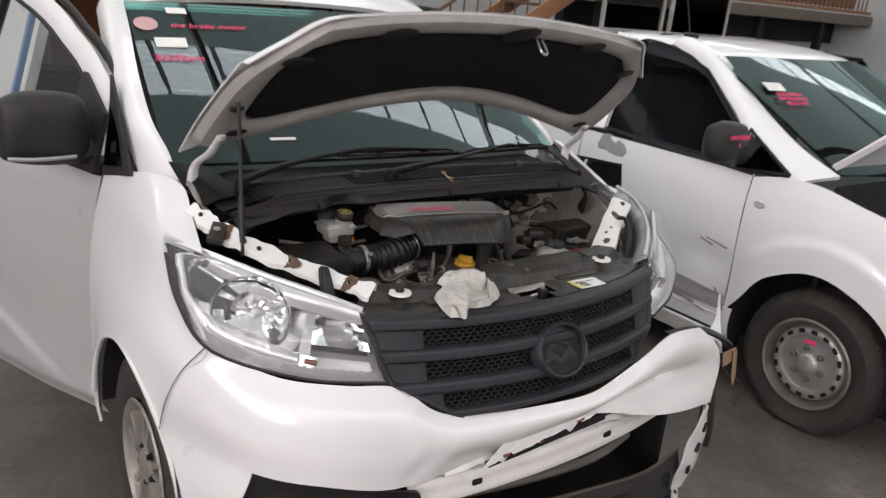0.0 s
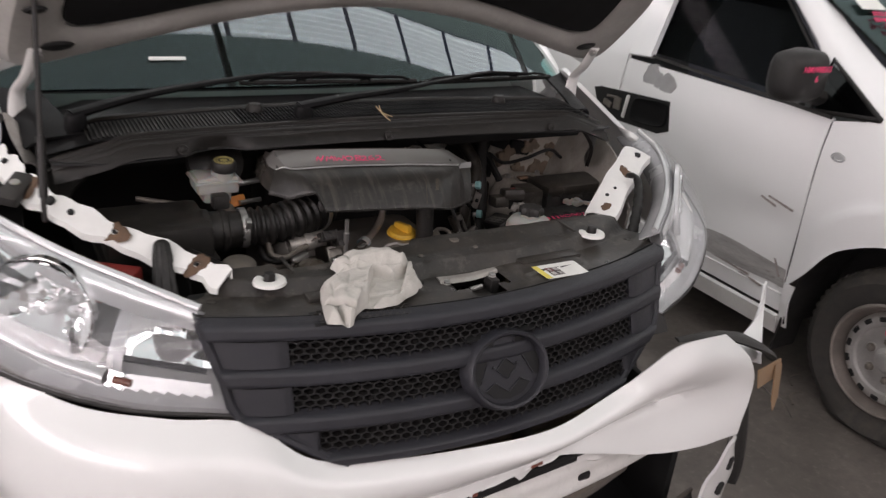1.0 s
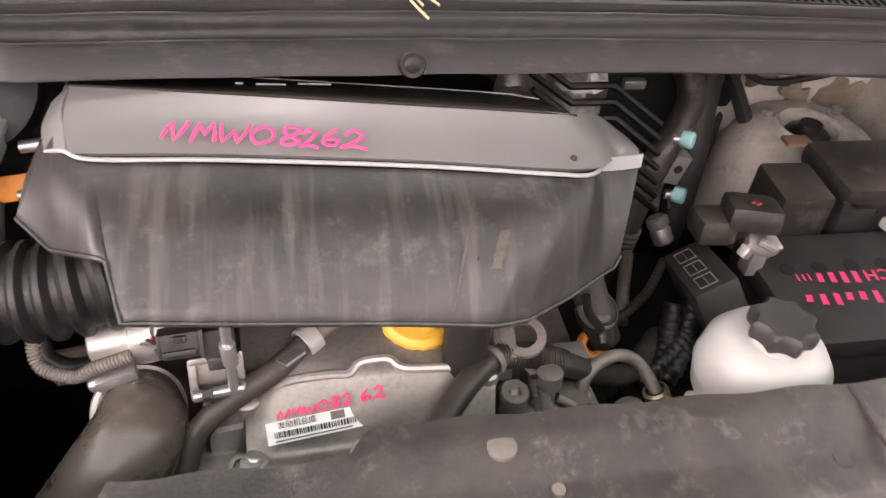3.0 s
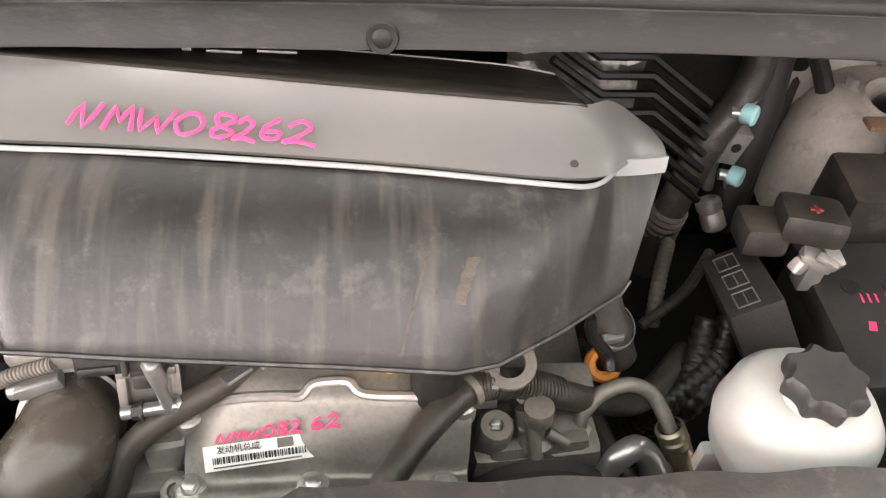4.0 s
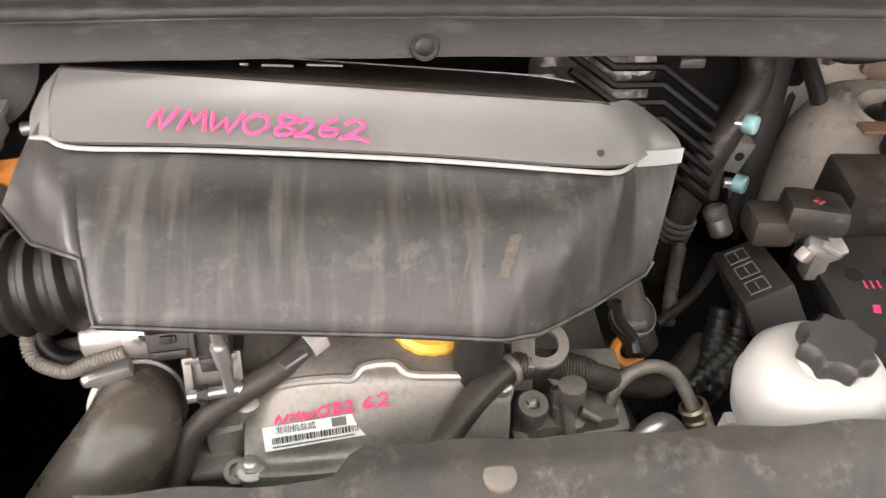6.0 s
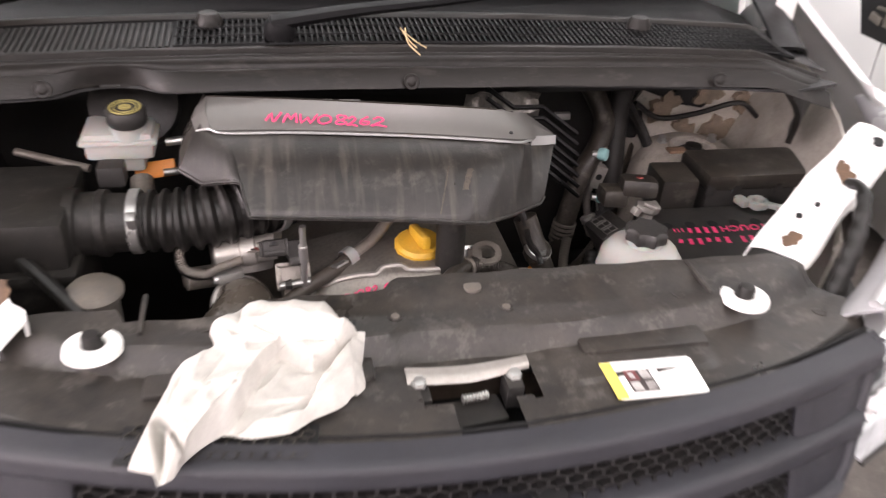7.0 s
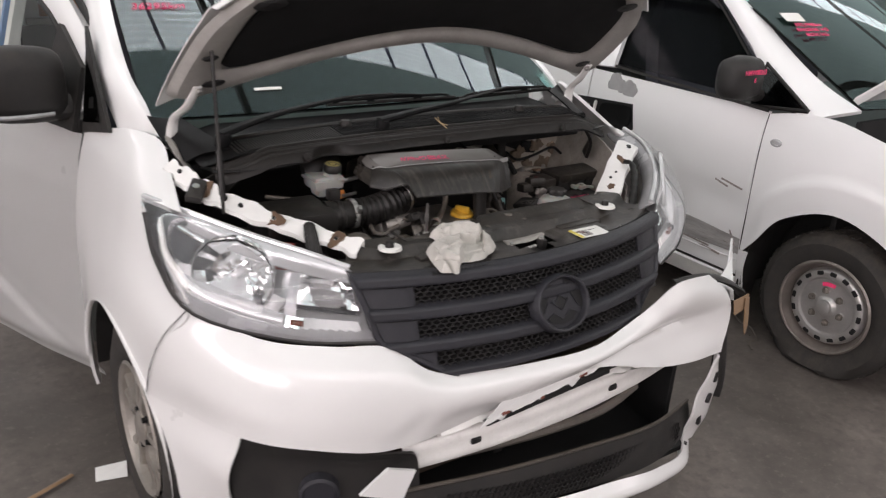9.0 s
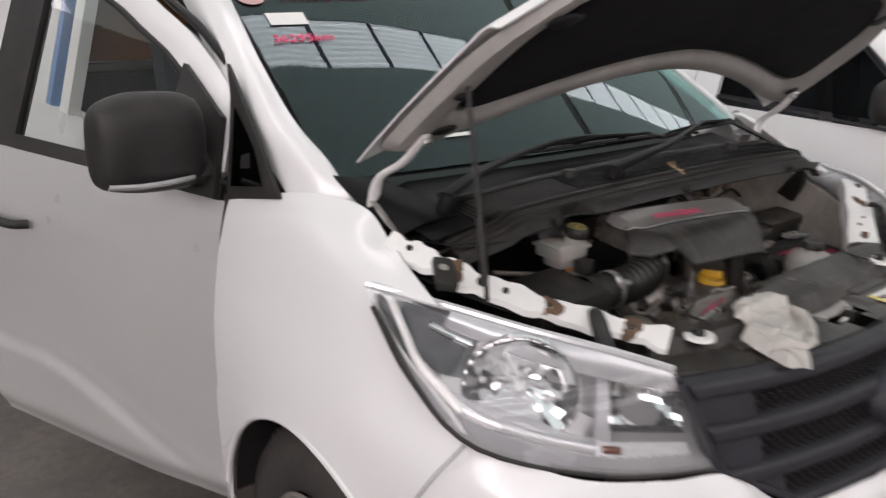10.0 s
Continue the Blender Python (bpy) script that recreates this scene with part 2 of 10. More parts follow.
# The unseen roof glows teal to fill the shed and tint glass reflections.
roof_mat = M_glow("pale_glowing_roof_sheet", (0.41, 0.51, 0.505), 1.8)
beam_mat = M("pale_grey_steel_beam", (0.42, 0.41, 0.40), 0.6, 0.0, 0.2, 3, 0.08, 0.1, 60)
wood_mat = M("brown_timber_panel", (0.33, 0.15, 0.08), 0.6, 0, 0.25, 4, 0.1, 0.1, 80, None, 0, (1, 1, 6))
concrete_edge = M("grubby_concrete_edge", (0.16, 0.13, 0.105), 0.8, 0, 0.25, 3, 0.1, 0.2, 60)
iron = M("rusty_wrought_iron", (0.16, 0.09, 0.06), 0.7, 0.2, 0.3, 10, 0.1, 0.1)
mesh_mat = M("galvanised_mesh", (0.5, 0.48, 0.45), 0.5, 0.5, 0.2, 6, 0.08, 0.1)
blue_mat = M("blue_painted_steel", (0.13, 0.25, 0.45), 0.5, 0, 0.15, 4, 0.06, 0.05)
seat_mat = M("dark_seat_fabric", (0.035, 0.037, 0.045), 0.9, 0, 0.2, 8, 0.1, 0.3, 300)
dash_mat = M("grey_dashboard_plastic", (0.17, 0.19, 0.19), 0.6, 0, 0.15, 6, 0.08, 0.2, 400, (DUST, 0.2))
glass_screen = M_glass("windscreen_glass", (0.60, 0.74, 0.70), 1.55, 0.0, (0.80, 1.0, 1.0))
glass_side = M_glass("side_glass", (0.80, 0.85, 0.83), 1.75, 0.0)
glass_dark = M_glass("privacy_glass", (0.16, 0.17, 0.18), 1.45, 0.0)
def M_lens(name, haze, col):
    m = M_glass(name, (0.97, 0.972, 0.975), 1.28)
    N, L = m.node_tree.nodes, m.node_tree.links
    di, tl, mx = N.new("ShaderNodeBsdfDiffuse"), N.new("ShaderNodeTexNoise"), N.new("ShaderNodeMixShader")
    mr = N.new("ShaderNodeMapRange")
    di.inputs[0].default_value = (*col, 1)
    tl.inputs["Scale"].default_value, tl.inputs["Detail"].default_value = 9.0, 6.0
    mr.inputs[1].default_value, mr.inputs[2].default_value, mr.inputs[3].default_value, mr.inputs[4].default_value = 0.35, 0.7, haze * 0.5, haze * 1.6
    src = N["Material Output"].inputs[0].links[0].from_socket
    L.new(tl.outputs["Fac"], mr.inputs[0]), L.new(mr.outputs[0], mx.inputs[0])
    L.new(src, mx.inputs[1]), L.new(di.outputs[0], mx.inputs[2]), L.new(mx.outputs[0], N["Material Output"].inputs[0])
    return m


lens_clear = M_lens("hazy_lamp_lens", 0.018, (0.8, 0.81, 0.82))
wall_light_mat = M_glow("fill_light_wall_sheet", (0.95, 0.97, 1.0), SKYLIGHT * 1.9, 5.0)
skylight_mat = M_glow("translucent_roof_sheet", (0.93, 0.97, 1.0), SKYLIGHT, 5.0)


# ---- building tools ----
def thing(name, label, category, group="", at=(0, 0, 0)):
    e = new(name)
    e.empty_display_size = 0.1
    e.location = at
    return tagged(e, label, category, group)


def part(name, bm, material, parent=None, label="", smooth=40, kind="", category=""):
    """Links a bmesh as one mesh object, given in world places, under a thing or a part."""
    me = bpy.data.meshes.new(name)
    bmesh.ops.recalc_face_normals(bm, faces=bm.faces)
    bm.to_mesh(me)
    bm.free()
    me.materials.append(material)
    if smooth:
        me.shade_smooth()
        me.set_sharp_from_angle(angle=radians(smooth))
    ob = new(name, me)
    if parent:
        ob.parent = parent
        base = parent.location
        while parent.parent:
            parent = parent.parent
            base = base + parent.location
        ob.location = -base
    return tagged(ob, label, category, "", kind)


def spline(pts, n):
    """A smooth line through the points, n steps between each two."""
    p = [Vector(q) for q in pts]
    if len(p) == 2:
        return [p[0].lerp(p[1], i / n) for i in range(n + 1)]
    out = []
    for i in range(len(p) - 1):
        a = p[i - 1] if i else p[0] * 2 - p[1]
        d = p[i + 2] if i + 2 < len(p) else p[-1] * 2 - p[-2]
        b, c = p[i], p[i + 1]
        for k in range(n):
            t = k / n
            out.append(0.5 * (2 * b + (c - a) * t + (2 * a - 5 * b + 4 * c - d) * t * t + (3 * b - a - 3 * c + d) * t ** 3))
    return out + [p[-1]]


def add_grid(bm, rows, closed=False, skip=None):
    vs = [[bm.verts.new(p) for p in r] for r in rows]
    w = len(rows[0])
    for i in range(len(rows) - 1):
        for j in range(w if closed else w - 1):
            if skip and skip(i, j):
                continue
            k = (j + 1) % w
            bm.faces.new((vs[i][j], vs[i][k], vs[i + 1][k], vs[i + 1][j]))
    return vs


def loft(rows, n=4, m=4, thick=0.0, bend=None):
    """A smooth sheet through rows of points; thick gives it that depth."""
    r = [spline(row, n) for row in rows]
    cols = [spline([row[j] for row in r], m) for j in range(len(r[0]))]
    rr = [[cols[j][i] for j in range(len(cols))] for i in range(len(cols[0]))]
    if bend:
        rr = [[bend(p) for p in row] for row in rr]
    bm = bmesh.new()
    add_grid(bm, rr)
    if thick:
        bmesh.ops.recalc_face_normals(bm, faces=bm.faces)
        bmesh.ops.solidify(bm, geom=bm.faces[:], thickness=thick)
    return bm


def frames_along(p):
    out = []
    up = Vector((0, 0, 1))
    for i in range(len(p)):
        t = (p[min(i + 1, len(p) - 1)] - p[max(i - 1, 0)]).normalized()
        if i == 0:
            a = t.cross(up) if abs(t.dot(up)) < 0.95 else t.cross(Vector((1, 0, 0)))
        else:
            a = out[-1][1] - t * out[-1][1].dot(t)
        a.normalize()
        out.append((t, a, t.cross(a).normalized()))
    return out


def tube(bm, pts, r, n=6, seg=12, ribs=0, rib=0.0, flat=1.0, smooth=True):
    """A round hose through the points; ribs bellows it; r may be a list, one for each point."""
    p = spline(pts, n) if smooth else [Vector(q) for q in pts]
    if ribs:
        total = sum((p[i + 1] - p[i]).length for i in range(len(p) - 1))
        steps = ribs * 4
        q, acc, i = [], 0.0, 0
        for k in range(steps + 1):
            d = total * k / steps
            while i < len(p) - 2 and acc + (p[i + 1] - p[i]).length < d:
                acc += (p[i + 1] - p[i]).length
                i += 1
            q.append(p[i].lerp(p[i + 1], (d - acc) / max(1e-6, (p[i + 1] - p[i]).length)))
        p = q
    fr = frames_along(p)
    rows = []
    for i, (c, (t, a, b)) in enumerate(zip(p, fr)):
        f = i / (len(p) - 1)
        if isinstance(r, (list, tuple)):
            k = f * (len(r) - 1)
            j = min(int(k), len(r) - 2)
            rad = r[j] + (r[j + 1] - r[j]) * (k - j)
        else:
            rad = r
        if ribs:
            rad += rib * (1 if i % 4 in (1, 2) else 0)
        rows.append([c + (a * math.cos(s) + b * math.sin(s) * flat) * rad for s in [math.tau * k / seg for k in range(seg)]])
    vs = add_grid(bm, rows, True)
    bm.faces.new(vs[0][::-1])
    bm.faces.new(vs[-1])
    return bm


def rod(bm, a, b, r, seg=12, r2=None):
    return tube(bm, [a, b], [r, r if r2 is None else r2], 1, seg)


def lathe(bm, profile, at=(0, 0, 0), axis=(0, 0, 1), seg=32, wave=None, caps=False):
    """Turns (radius, height) pairs round an axis; wave(angle, k) scales the radius."""
    q = Vector((0, 0, 1)).rotation_difference(Vector(axis))
    rows = []
    for k, (r, h) in enumerate(profile):
        rows.append([Vector(at) + q @ Vector((r * (wave(s, k) if wave else 1) * math.cos(s), r * (wave(s, k) if wave else 1) * math.sin(s), h))
                     for s in [math.tau * i / seg for i in range(seg)]])
    vs = add_grid(bm, rows, True)
    if caps and profile[0][0] > 1e-5:
        bm.faces.new(vs[0][::-1])
    if caps and profile[-1][0] > 1e-5:
        bm.faces.new(vs[-1])
    bmesh.ops.remove_doubles(bm, verts=bm.verts[:], dist=1e-6)
    return bm


def block(bm, size, at=(0, 0, 0), bevel=0.004, rot=(0, 0, 0), seg=2, m=None):
    """A box with rounded edges."""
    mt = m if m is not None else pose(*at, *rot)
    r = bmesh.ops.create_cube(bm, size=1.0, matrix=mt @ Matrix.Diagonal((*size, 1)))
    if bevel:
        es = {e for v in r["verts"] for e in v.link_edges}
        bmesh.ops.bevel(bm, geom=list(es), offset=bevel, segments=seg, affect="EDGES", profile=0.6)
    return bm


def plate(bm, outline, thick, bevel=0.0, m=None):
    """A flat plate: an outline of (x, y), given that thickness towards -z, then laid by m."""
    vs = [bm.verts.new((x, y, 0)) for x, y in outline]
    f = bm.faces.new(vs)
    r = bmesh.ops.extrude_face_region(bm, geom=[f])
    nv = [g for g in r["geom"] if isinstance(g, bmesh.types.BMVert)]
    bmesh.ops.translate(bm, verts=nv, vec=(0, 0, -thick))
    allv = vs + nv
    if bevel:
        es = {e for v in allv for e in v.link_edges}
        q = bmesh.ops.bevel(bm, geom=list(es), offset=bevel, segments=2, affect="EDGES", profile=0.6)
        allv = list({v for g in q["faces"] for v in g.verts} | {v for v in allv if v.is_valid})
    if m is not None:
        bmesh.ops.transform(bm, matrix=m, verts=[v for v in bm.verts if v in set(allv)])
    return bm


def loop3(bm, pts, thick, n=None):
    """A plate on a closed line of places in space, thick along its mean normal."""
    p = [Vector(q) for q in pts]
    if n is None:
        c = sum(p, Vector()) / len(p)
        n = sum(((p[i] - c).cross(p[(i + 1) % len(p)] - c) for i in range(len(p))), Vector()).normalized()
    else:
        n = Vector(n).normalized()
    a = [bm.verts.new(q) for q in p]
    b = [bm.verts.new(q - n * thick) for q in p]
    bm.faces.new(a)
    bm.faces.new(b[::-1])
    for i in range(len(p)):
        j = (i + 1) % len(p)
        bm.faces.new((a[j], a[i], b[i], b[j]))
    return bm


def disc_bolt(bm, at, axis, r, h):
    """A hexagon head on a washer."""
    lathe(bm, [(0, 0), (r * 1.35, 0), (r * 1.35, h * 0.3), (r, h * 0.3), (r, h), (r * 0.8, h * 1.1), (0, h * 1.1)], at, axis, 6)
    return bm


def frame_of(o, ux, uy):
    """A pose with its x along ux, its y near uy."""
    x = Vector(ux).normalized()
    z = x.cross(Vector(uy)).normalized()
    y = z.cross(x)
    return Matrix(((x.x, y.x, z.x, o[0]), (x.y, y.y, z.y, o[1]), (x.z, y.z, z.z, o[2]), (0, 0, 0, 1)))


def lettering(name, body, size, m, material, parent=None, shear=0.0, label="", weight=0.0, thick=0.0006, spacing=1.0):
    cu = bpy.data.curves.new(name, "FONT")
    cu.body, cu.size, cu.shear, cu.extrude, cu.offset, cu.space_character = body, size, shear, thick, weight, spacing
    cu.align_x, cu.align_y = "CENTER", "CENTER"
    tmp = new(name + "_curve", cu)
    deps = bpy.context.evaluated_depsgraph_get()
    me = bpy.data.meshes.new_from_object(tmp.evaluated_get(deps))
    bpy.data.objects.remove(tmp)
    me.transform(m)
    me.name = name
    me.materials.clear()
    me.materials.append(material)
    ob = new(name, me)
    if parent:
        ob.parent = parent
        base = parent.location
        while parent.parent:
            parent = parent.parent
            base = base + parent.location
        ob.location = -base
    return tagged(ob, label)

STROKES = {
    "N": (0, [(0, 0.12), (0.30, 1.0), (0.55, 0.05), (1.0, 1.05)]), "M": (0, [(0, 0), (0.22, 0.95), (0.5, 0.35), (0.78, 1.0), (0.98, 0.02)]), "W": (0, [(0, 1.0), (0.18, 0.05), (0.50, 0.70), (0.68, 0.0), (1.0, 1.05)]),
    "0": (1, [(0.45, 1.0), (0.05, 0.55), (0.35, 0.0), (0.95, 0.30), (0.85, 0.85), (0.40, 1.0)]), "8": (1, [(0.80, 0.92), (0.25, 0.95), (0.30, 0.58), (0.90, 0.22), (0.40, 0.0), (0.18, 0.28), (0.85, 0.72), (0.75, 0.95)]),
    "2": (1, [(0.05, 0.72), (0.40, 1.0), (0.75, 0.72), (0.40, 0.28), (0.0, 0.0), (0.45, 0.08), (1.05, -0.08)]), "6": (1, [(0.70, 1.0), (0.15, 0.55), (0.15, 0.08), (0.70, 0.05), (0.80, 0.38), (0.20, 0.36)])}


def marker(name, letters, m, width, material, parent, label):
    """Strokes of a paint marker: (character, left, base, width, height) of each one, lying on the plane of m."""
    bm = bmesh.new()
    for ch, x, y, w, h in letters:
        curved, pts = STROKES[ch]
        p = spline([(x + a * w + 0.12 * w * b, y + b * h, 0) for a, b in pts], 5 if curved else 2)
        rows = []
        for i, c in enumerate(p):
            t = (p[min(i + 1, len(p) - 1)] - p[max(i - 1, 0)]).normalized()
            side_v = Vector((-t.y, t.x, 0)) * width * (0.5 + 0.08 * math.sin(i * 1.7 + x * 900))
            rows.append([c - side_v, c - side_v * 0.5 + Vector((0, 0, 0.0004)), c + side_v * 0.5 + Vector((0, 0, 0.0004)), c + side_v])
        add_grid(bm, rows)
    bmesh.ops.transform(bm, matrix=m, verts=bm.verts[:])
    return part(name, bm, material, parent, label)


# ---- the shed ----
def flat(name, size, at, material, label, rot=(0, 0, 0), bevel=0.0):
    return part(name, block(bmesh.new(), size, at, bevel, rot), material, None, label, 0, "structure")


floor_bm = bmesh.new()
block(floor_bm, (26, 24, 0.2), (3, 2, -0.1), 0)
part("floor", floor_bm, floor_mat, None, "dark stained concrete workshop floor", 0, "structure")
flat("wall_north", (26, 0.3, 6.6), (3, 14.15, 3.3), wall_mat, "pale grey painted block wall")
flat("wall_south", (26, 0.3, 6.6), (3, -10.15, 3.3), wall_mat, "pale grey painted block wall")
flat("wall_west", (0.3, 24.6, 6.6), (-10.15, 2, 3.3), wall_mat, "pale grey painted block wall")
flat("wall_east", (0.3, 24.6, 6.6), (16.15, 2, 3.3), wall_mat, "pale grey painted block wall")

# roof sheets with bands of translucent sheeting between them
# The front two bands are out of view, placed to light the vans' fronts.
BANDS = [(-9.2, -7.4), (-6.2, -4.8), (2.80, 3.34), (8.6, 9.35)]
ZR = 6.0
edges = [-10.3] + [v for b in BANDS for v in b] + [14.3]
roof_bm = bmesh.new()
for a, b in zip(edges[::2], edges[1::2]):
    n = max(2, int((b - a) / 0.09))
    rows = [[(x, a + (b - a) * i / n, ZR + 0.03 * (i % 2)) for x in (-10.3, 3, 16.3)] for i in range(n + 1)]
    add_grid(roof_bm, rows)
part("ceiling", roof_bm, roof_mat, None, "pale corrugated roof sheeting with an added even glow", 0, "structure")
for k, (a, b) in enumerate(BANDS):
    w = 0.78 if k == 2 else 2.0
    for j in range(int(26 / w)):
        x0 = -10 + j * w
        bm = bmesh.new()
        n = 18
        rows = [[(x, a + (b - a) * i / n, ZR + 0.02 + 0.025 * (i % 2)) for x in (x0 + 0.03, x0 + w - 0.03)] for i in range(n + 1)]
        add_grid(bm, rows)
        part("skylight_%d_%d" % (k + 1, j + 1), bm, skylight_mat, None, "bright translucent corrugated skylight sheet", 0, "structure")
# Unseen glowing sheets on the west wall, added to brighten the vans' sides.
for j in range(6):
    bm = bmesh.new()
    y0 = -9.8 + j * 2.0
    add_grid(bm, [[(-9.98 + 0.02 * (i % 2), y0 + 1.94 * i / 18, z) for z in (2.6, 5.4)] for i in range(19)])
    part("wall_fill_light_%d" % (j + 1), bm, wall_light_mat, None, "unseen glowing corrugated wall sheet added as fill light", 0, "structure")
for j in range(6):
    flat("roof_beam_%d" % (j + 1), (0.06, 24.4, 0.12), (-8.6 + j * 4.68, 2, ZR - 0.08), beam_mat, "pale grey steel roof beam")
for j, y in enumerate((-5, 0.6, 5.5, 11)):
    flat("roof_purlin_%d" % (j + 1), (26, 0.12, 0.12), (3, y, ZR - 0.3), beam_mat, "pale grey steel purlin")

# raised platform at the back with its stair, rail and cages
flat("platform_slab", (9.0, 3.6, 0.2), (12.4, 9.2, 1.93), concrete_edge, "grubby concrete edge of a raised platform", bevel=0.02)
# Black band closes the space between slab and wall.
flat("platform_dark_band", (9.0, 0.2, 0.42), (12.4, 8.3, 1.61), black_void, "black band under the raised platform")
flat("platform_wall", (9.0, 0.2, 1.39), (12.4, 8.4, 0.70), wall_mat, "pale wall under the raised platform")
for i in range(5):
    flat("platform_post_%d" % (i + 1), (0.14, 0.14, 1.83), (8.1 + i * 2.1, 7.6, 0.915), black_void, "dark steel post under the platform")


def timber_rail(x0, x1, y, z):
    g = thing("railing", "brown timber and iron railing on the raised platform", "railing", at=(x0, y, z))
    part("top_rail", block(bmesh.new(), (x1 - x0, 0.08, 0.07), ((x0 + x1) / 2, y, z + 0.95), 0.01), wood_mat, g)
    part("bottom_rail", block(bmesh.new(), (x1 - x0, 0.06, 0.06), ((x0 + x1) / 2, y, z + 0.06), 0.01), wood_mat, g)
    n = int((x1 - x0) / 0.16)
    bal = bmesh.new()
    block(bal, (0.02, 0.02, 0.88), (x0 + 0.08, y, z + 0.5), 0.002)
    first = part("baluster", bal, iron, g)
    for i in range(1, n):
        o = new("baluster", first.data)
        o.parent = g
        o.location = first.location + Vector((i * 0.16, 0, 0))
    for i in range(int((x1 - x0) / 1.2)):
        part("panel", block(bmesh.new(), (1.16, 0.025, 0.78), (x0 + 0.6 + i * 1.2, y + 0.05, z + 0.5), 0.005), wood_mat, g)


timber_rail(8.2, 16.0, 7.5, 2.03)


def mesh_cage(x, y, w, h, z0, wire):
    g = thing("mesh_cage", "galvanised wire mesh cage standing behind the vans", "cage", "cages", at=(x, y, z0))
    for dx in (-w / 2, w / 2):
        part("post", block(bmesh.new(), (0.05, 0.05, h), (x + dx, y, z0 + h / 2), 0.005), mesh_mat, g)
    for dz in (0.03, h - 0.03):
        part("rail", block(bmesh.new(), (w - 0.06, 0.04, 0.05), (x, y, z0 + dz), 0.005), mesh_mat, g)
    bm = bmesh.new()
    s = 0.055
    n = int((w + h) / s)
    for k in range(n):
        for sgn in (1, -1):
            c = k * s - h
            a, b = max(0, c), min(w, c + h)
            if b - a < 0.02:
                continue
            za, zb = a - c, b - c
            xa, xb = (a, b) if sgn == 1 else (w - a, w - b)
            d = Vector((xb - xa, 0, zb - za)).normalized()
            nn = Vector((-d.z, 0, d.x)) * wire
            p, q = Vector((x - w / 2 + xa, y, z0 + za)), Vector((x - w / 2 + xb, y, z0 + zb))
            bm.faces.new([bm.verts.new(v) for v in (p + nn, q + nn, q - nn, p - nn)])
    bmesh.ops.solidify(bm, geom=bm.faces[:], thickness=0.004)
    part("mesh_panel", bm, mesh_mat, g, smooth=0)


mesh_cage(7.75, 6.6, 1.25, 2.5, 0.0, 0.010)
mesh_cage(9.25, 6.6, 1.35, 2.6, 0.0, 0.016)

stair = thing("staircase", "rusty iron staircase with scrolled railing up to the platform", "staircase", at=(5.4, 7.6, 0))
for sd in (7.2, 8.1):
    bm = bmesh.new()
    block(bm, (4.3, 0.06, 0.24), (5.65, sd, 1.07), 0.005, (0, -31, 0))
    part("stringer", bm, wood_mat, stair)
for i in range(12):
    part("tread", block(bmesh.new(), (0.27, 0.86, 0.04), (3.9 + i * 0.3, 7.65, 0.08 + i * 0.18), 0.005), iron, stair)
rail_bm = bmesh.new()
rod(rail_bm, (4.6, 7.2, 1.45), (7.7, 7.2, 3.3), 0.025)
part("handrail", rail_bm, iron, stair)
for i in range(14):
    x = 4.7 + i * 0.22
    bm = bmesh.new()
    rod(bm, (x, 7.2, 0.55 + (x - 4.6) * 0.6), (x, 7.2, 1.45 + (x - 4.6) * 0.597), 0.012, 6)
    part("baluster", bm, iron, stair)

# things that stand behind the vans
def blue_frame():
    g = thing("door_frame", "blue painted steel frame round a white roller door", "door frame", at=(-1.9, 9.0, 0))
    for x in (-3.6, -0.35):
        part("post", block(bmesh.new(), (0.16, 0.14, 3.0), (x, 9.0, 1.5), 0.01), blue_mat, g)
    part("lintel", block(bmesh.new(), (3.4, 0.14, 0.18), (-1.97, 9.0, 3.09), 0.01), blue_mat, g)
    for i in range(24):
        part("slat", block(bmesh.new(), (3.08, 0.04, 0.118), (-1.97, 9.03, 0.062 + i * 0.122), 0.015), paint_dull, g)


blue_frame()

# ---- the white van with its bonnet up ----
van = thing("van", "white van with bonnet up, torn front bumper and an open door", "van")


def side(z):
    """How far the closed side stands out of x = -0.93."""
    return float(np.interp(z, [0.3, 0.42, 0.5, 0.62, 0.8, 1.0, 1.18], [-0.03, 0.0, 0.022, 0.012, 0.02, 0.008, -0.035]))


HUB = Vector((-0.905, 0.575, 0.362))


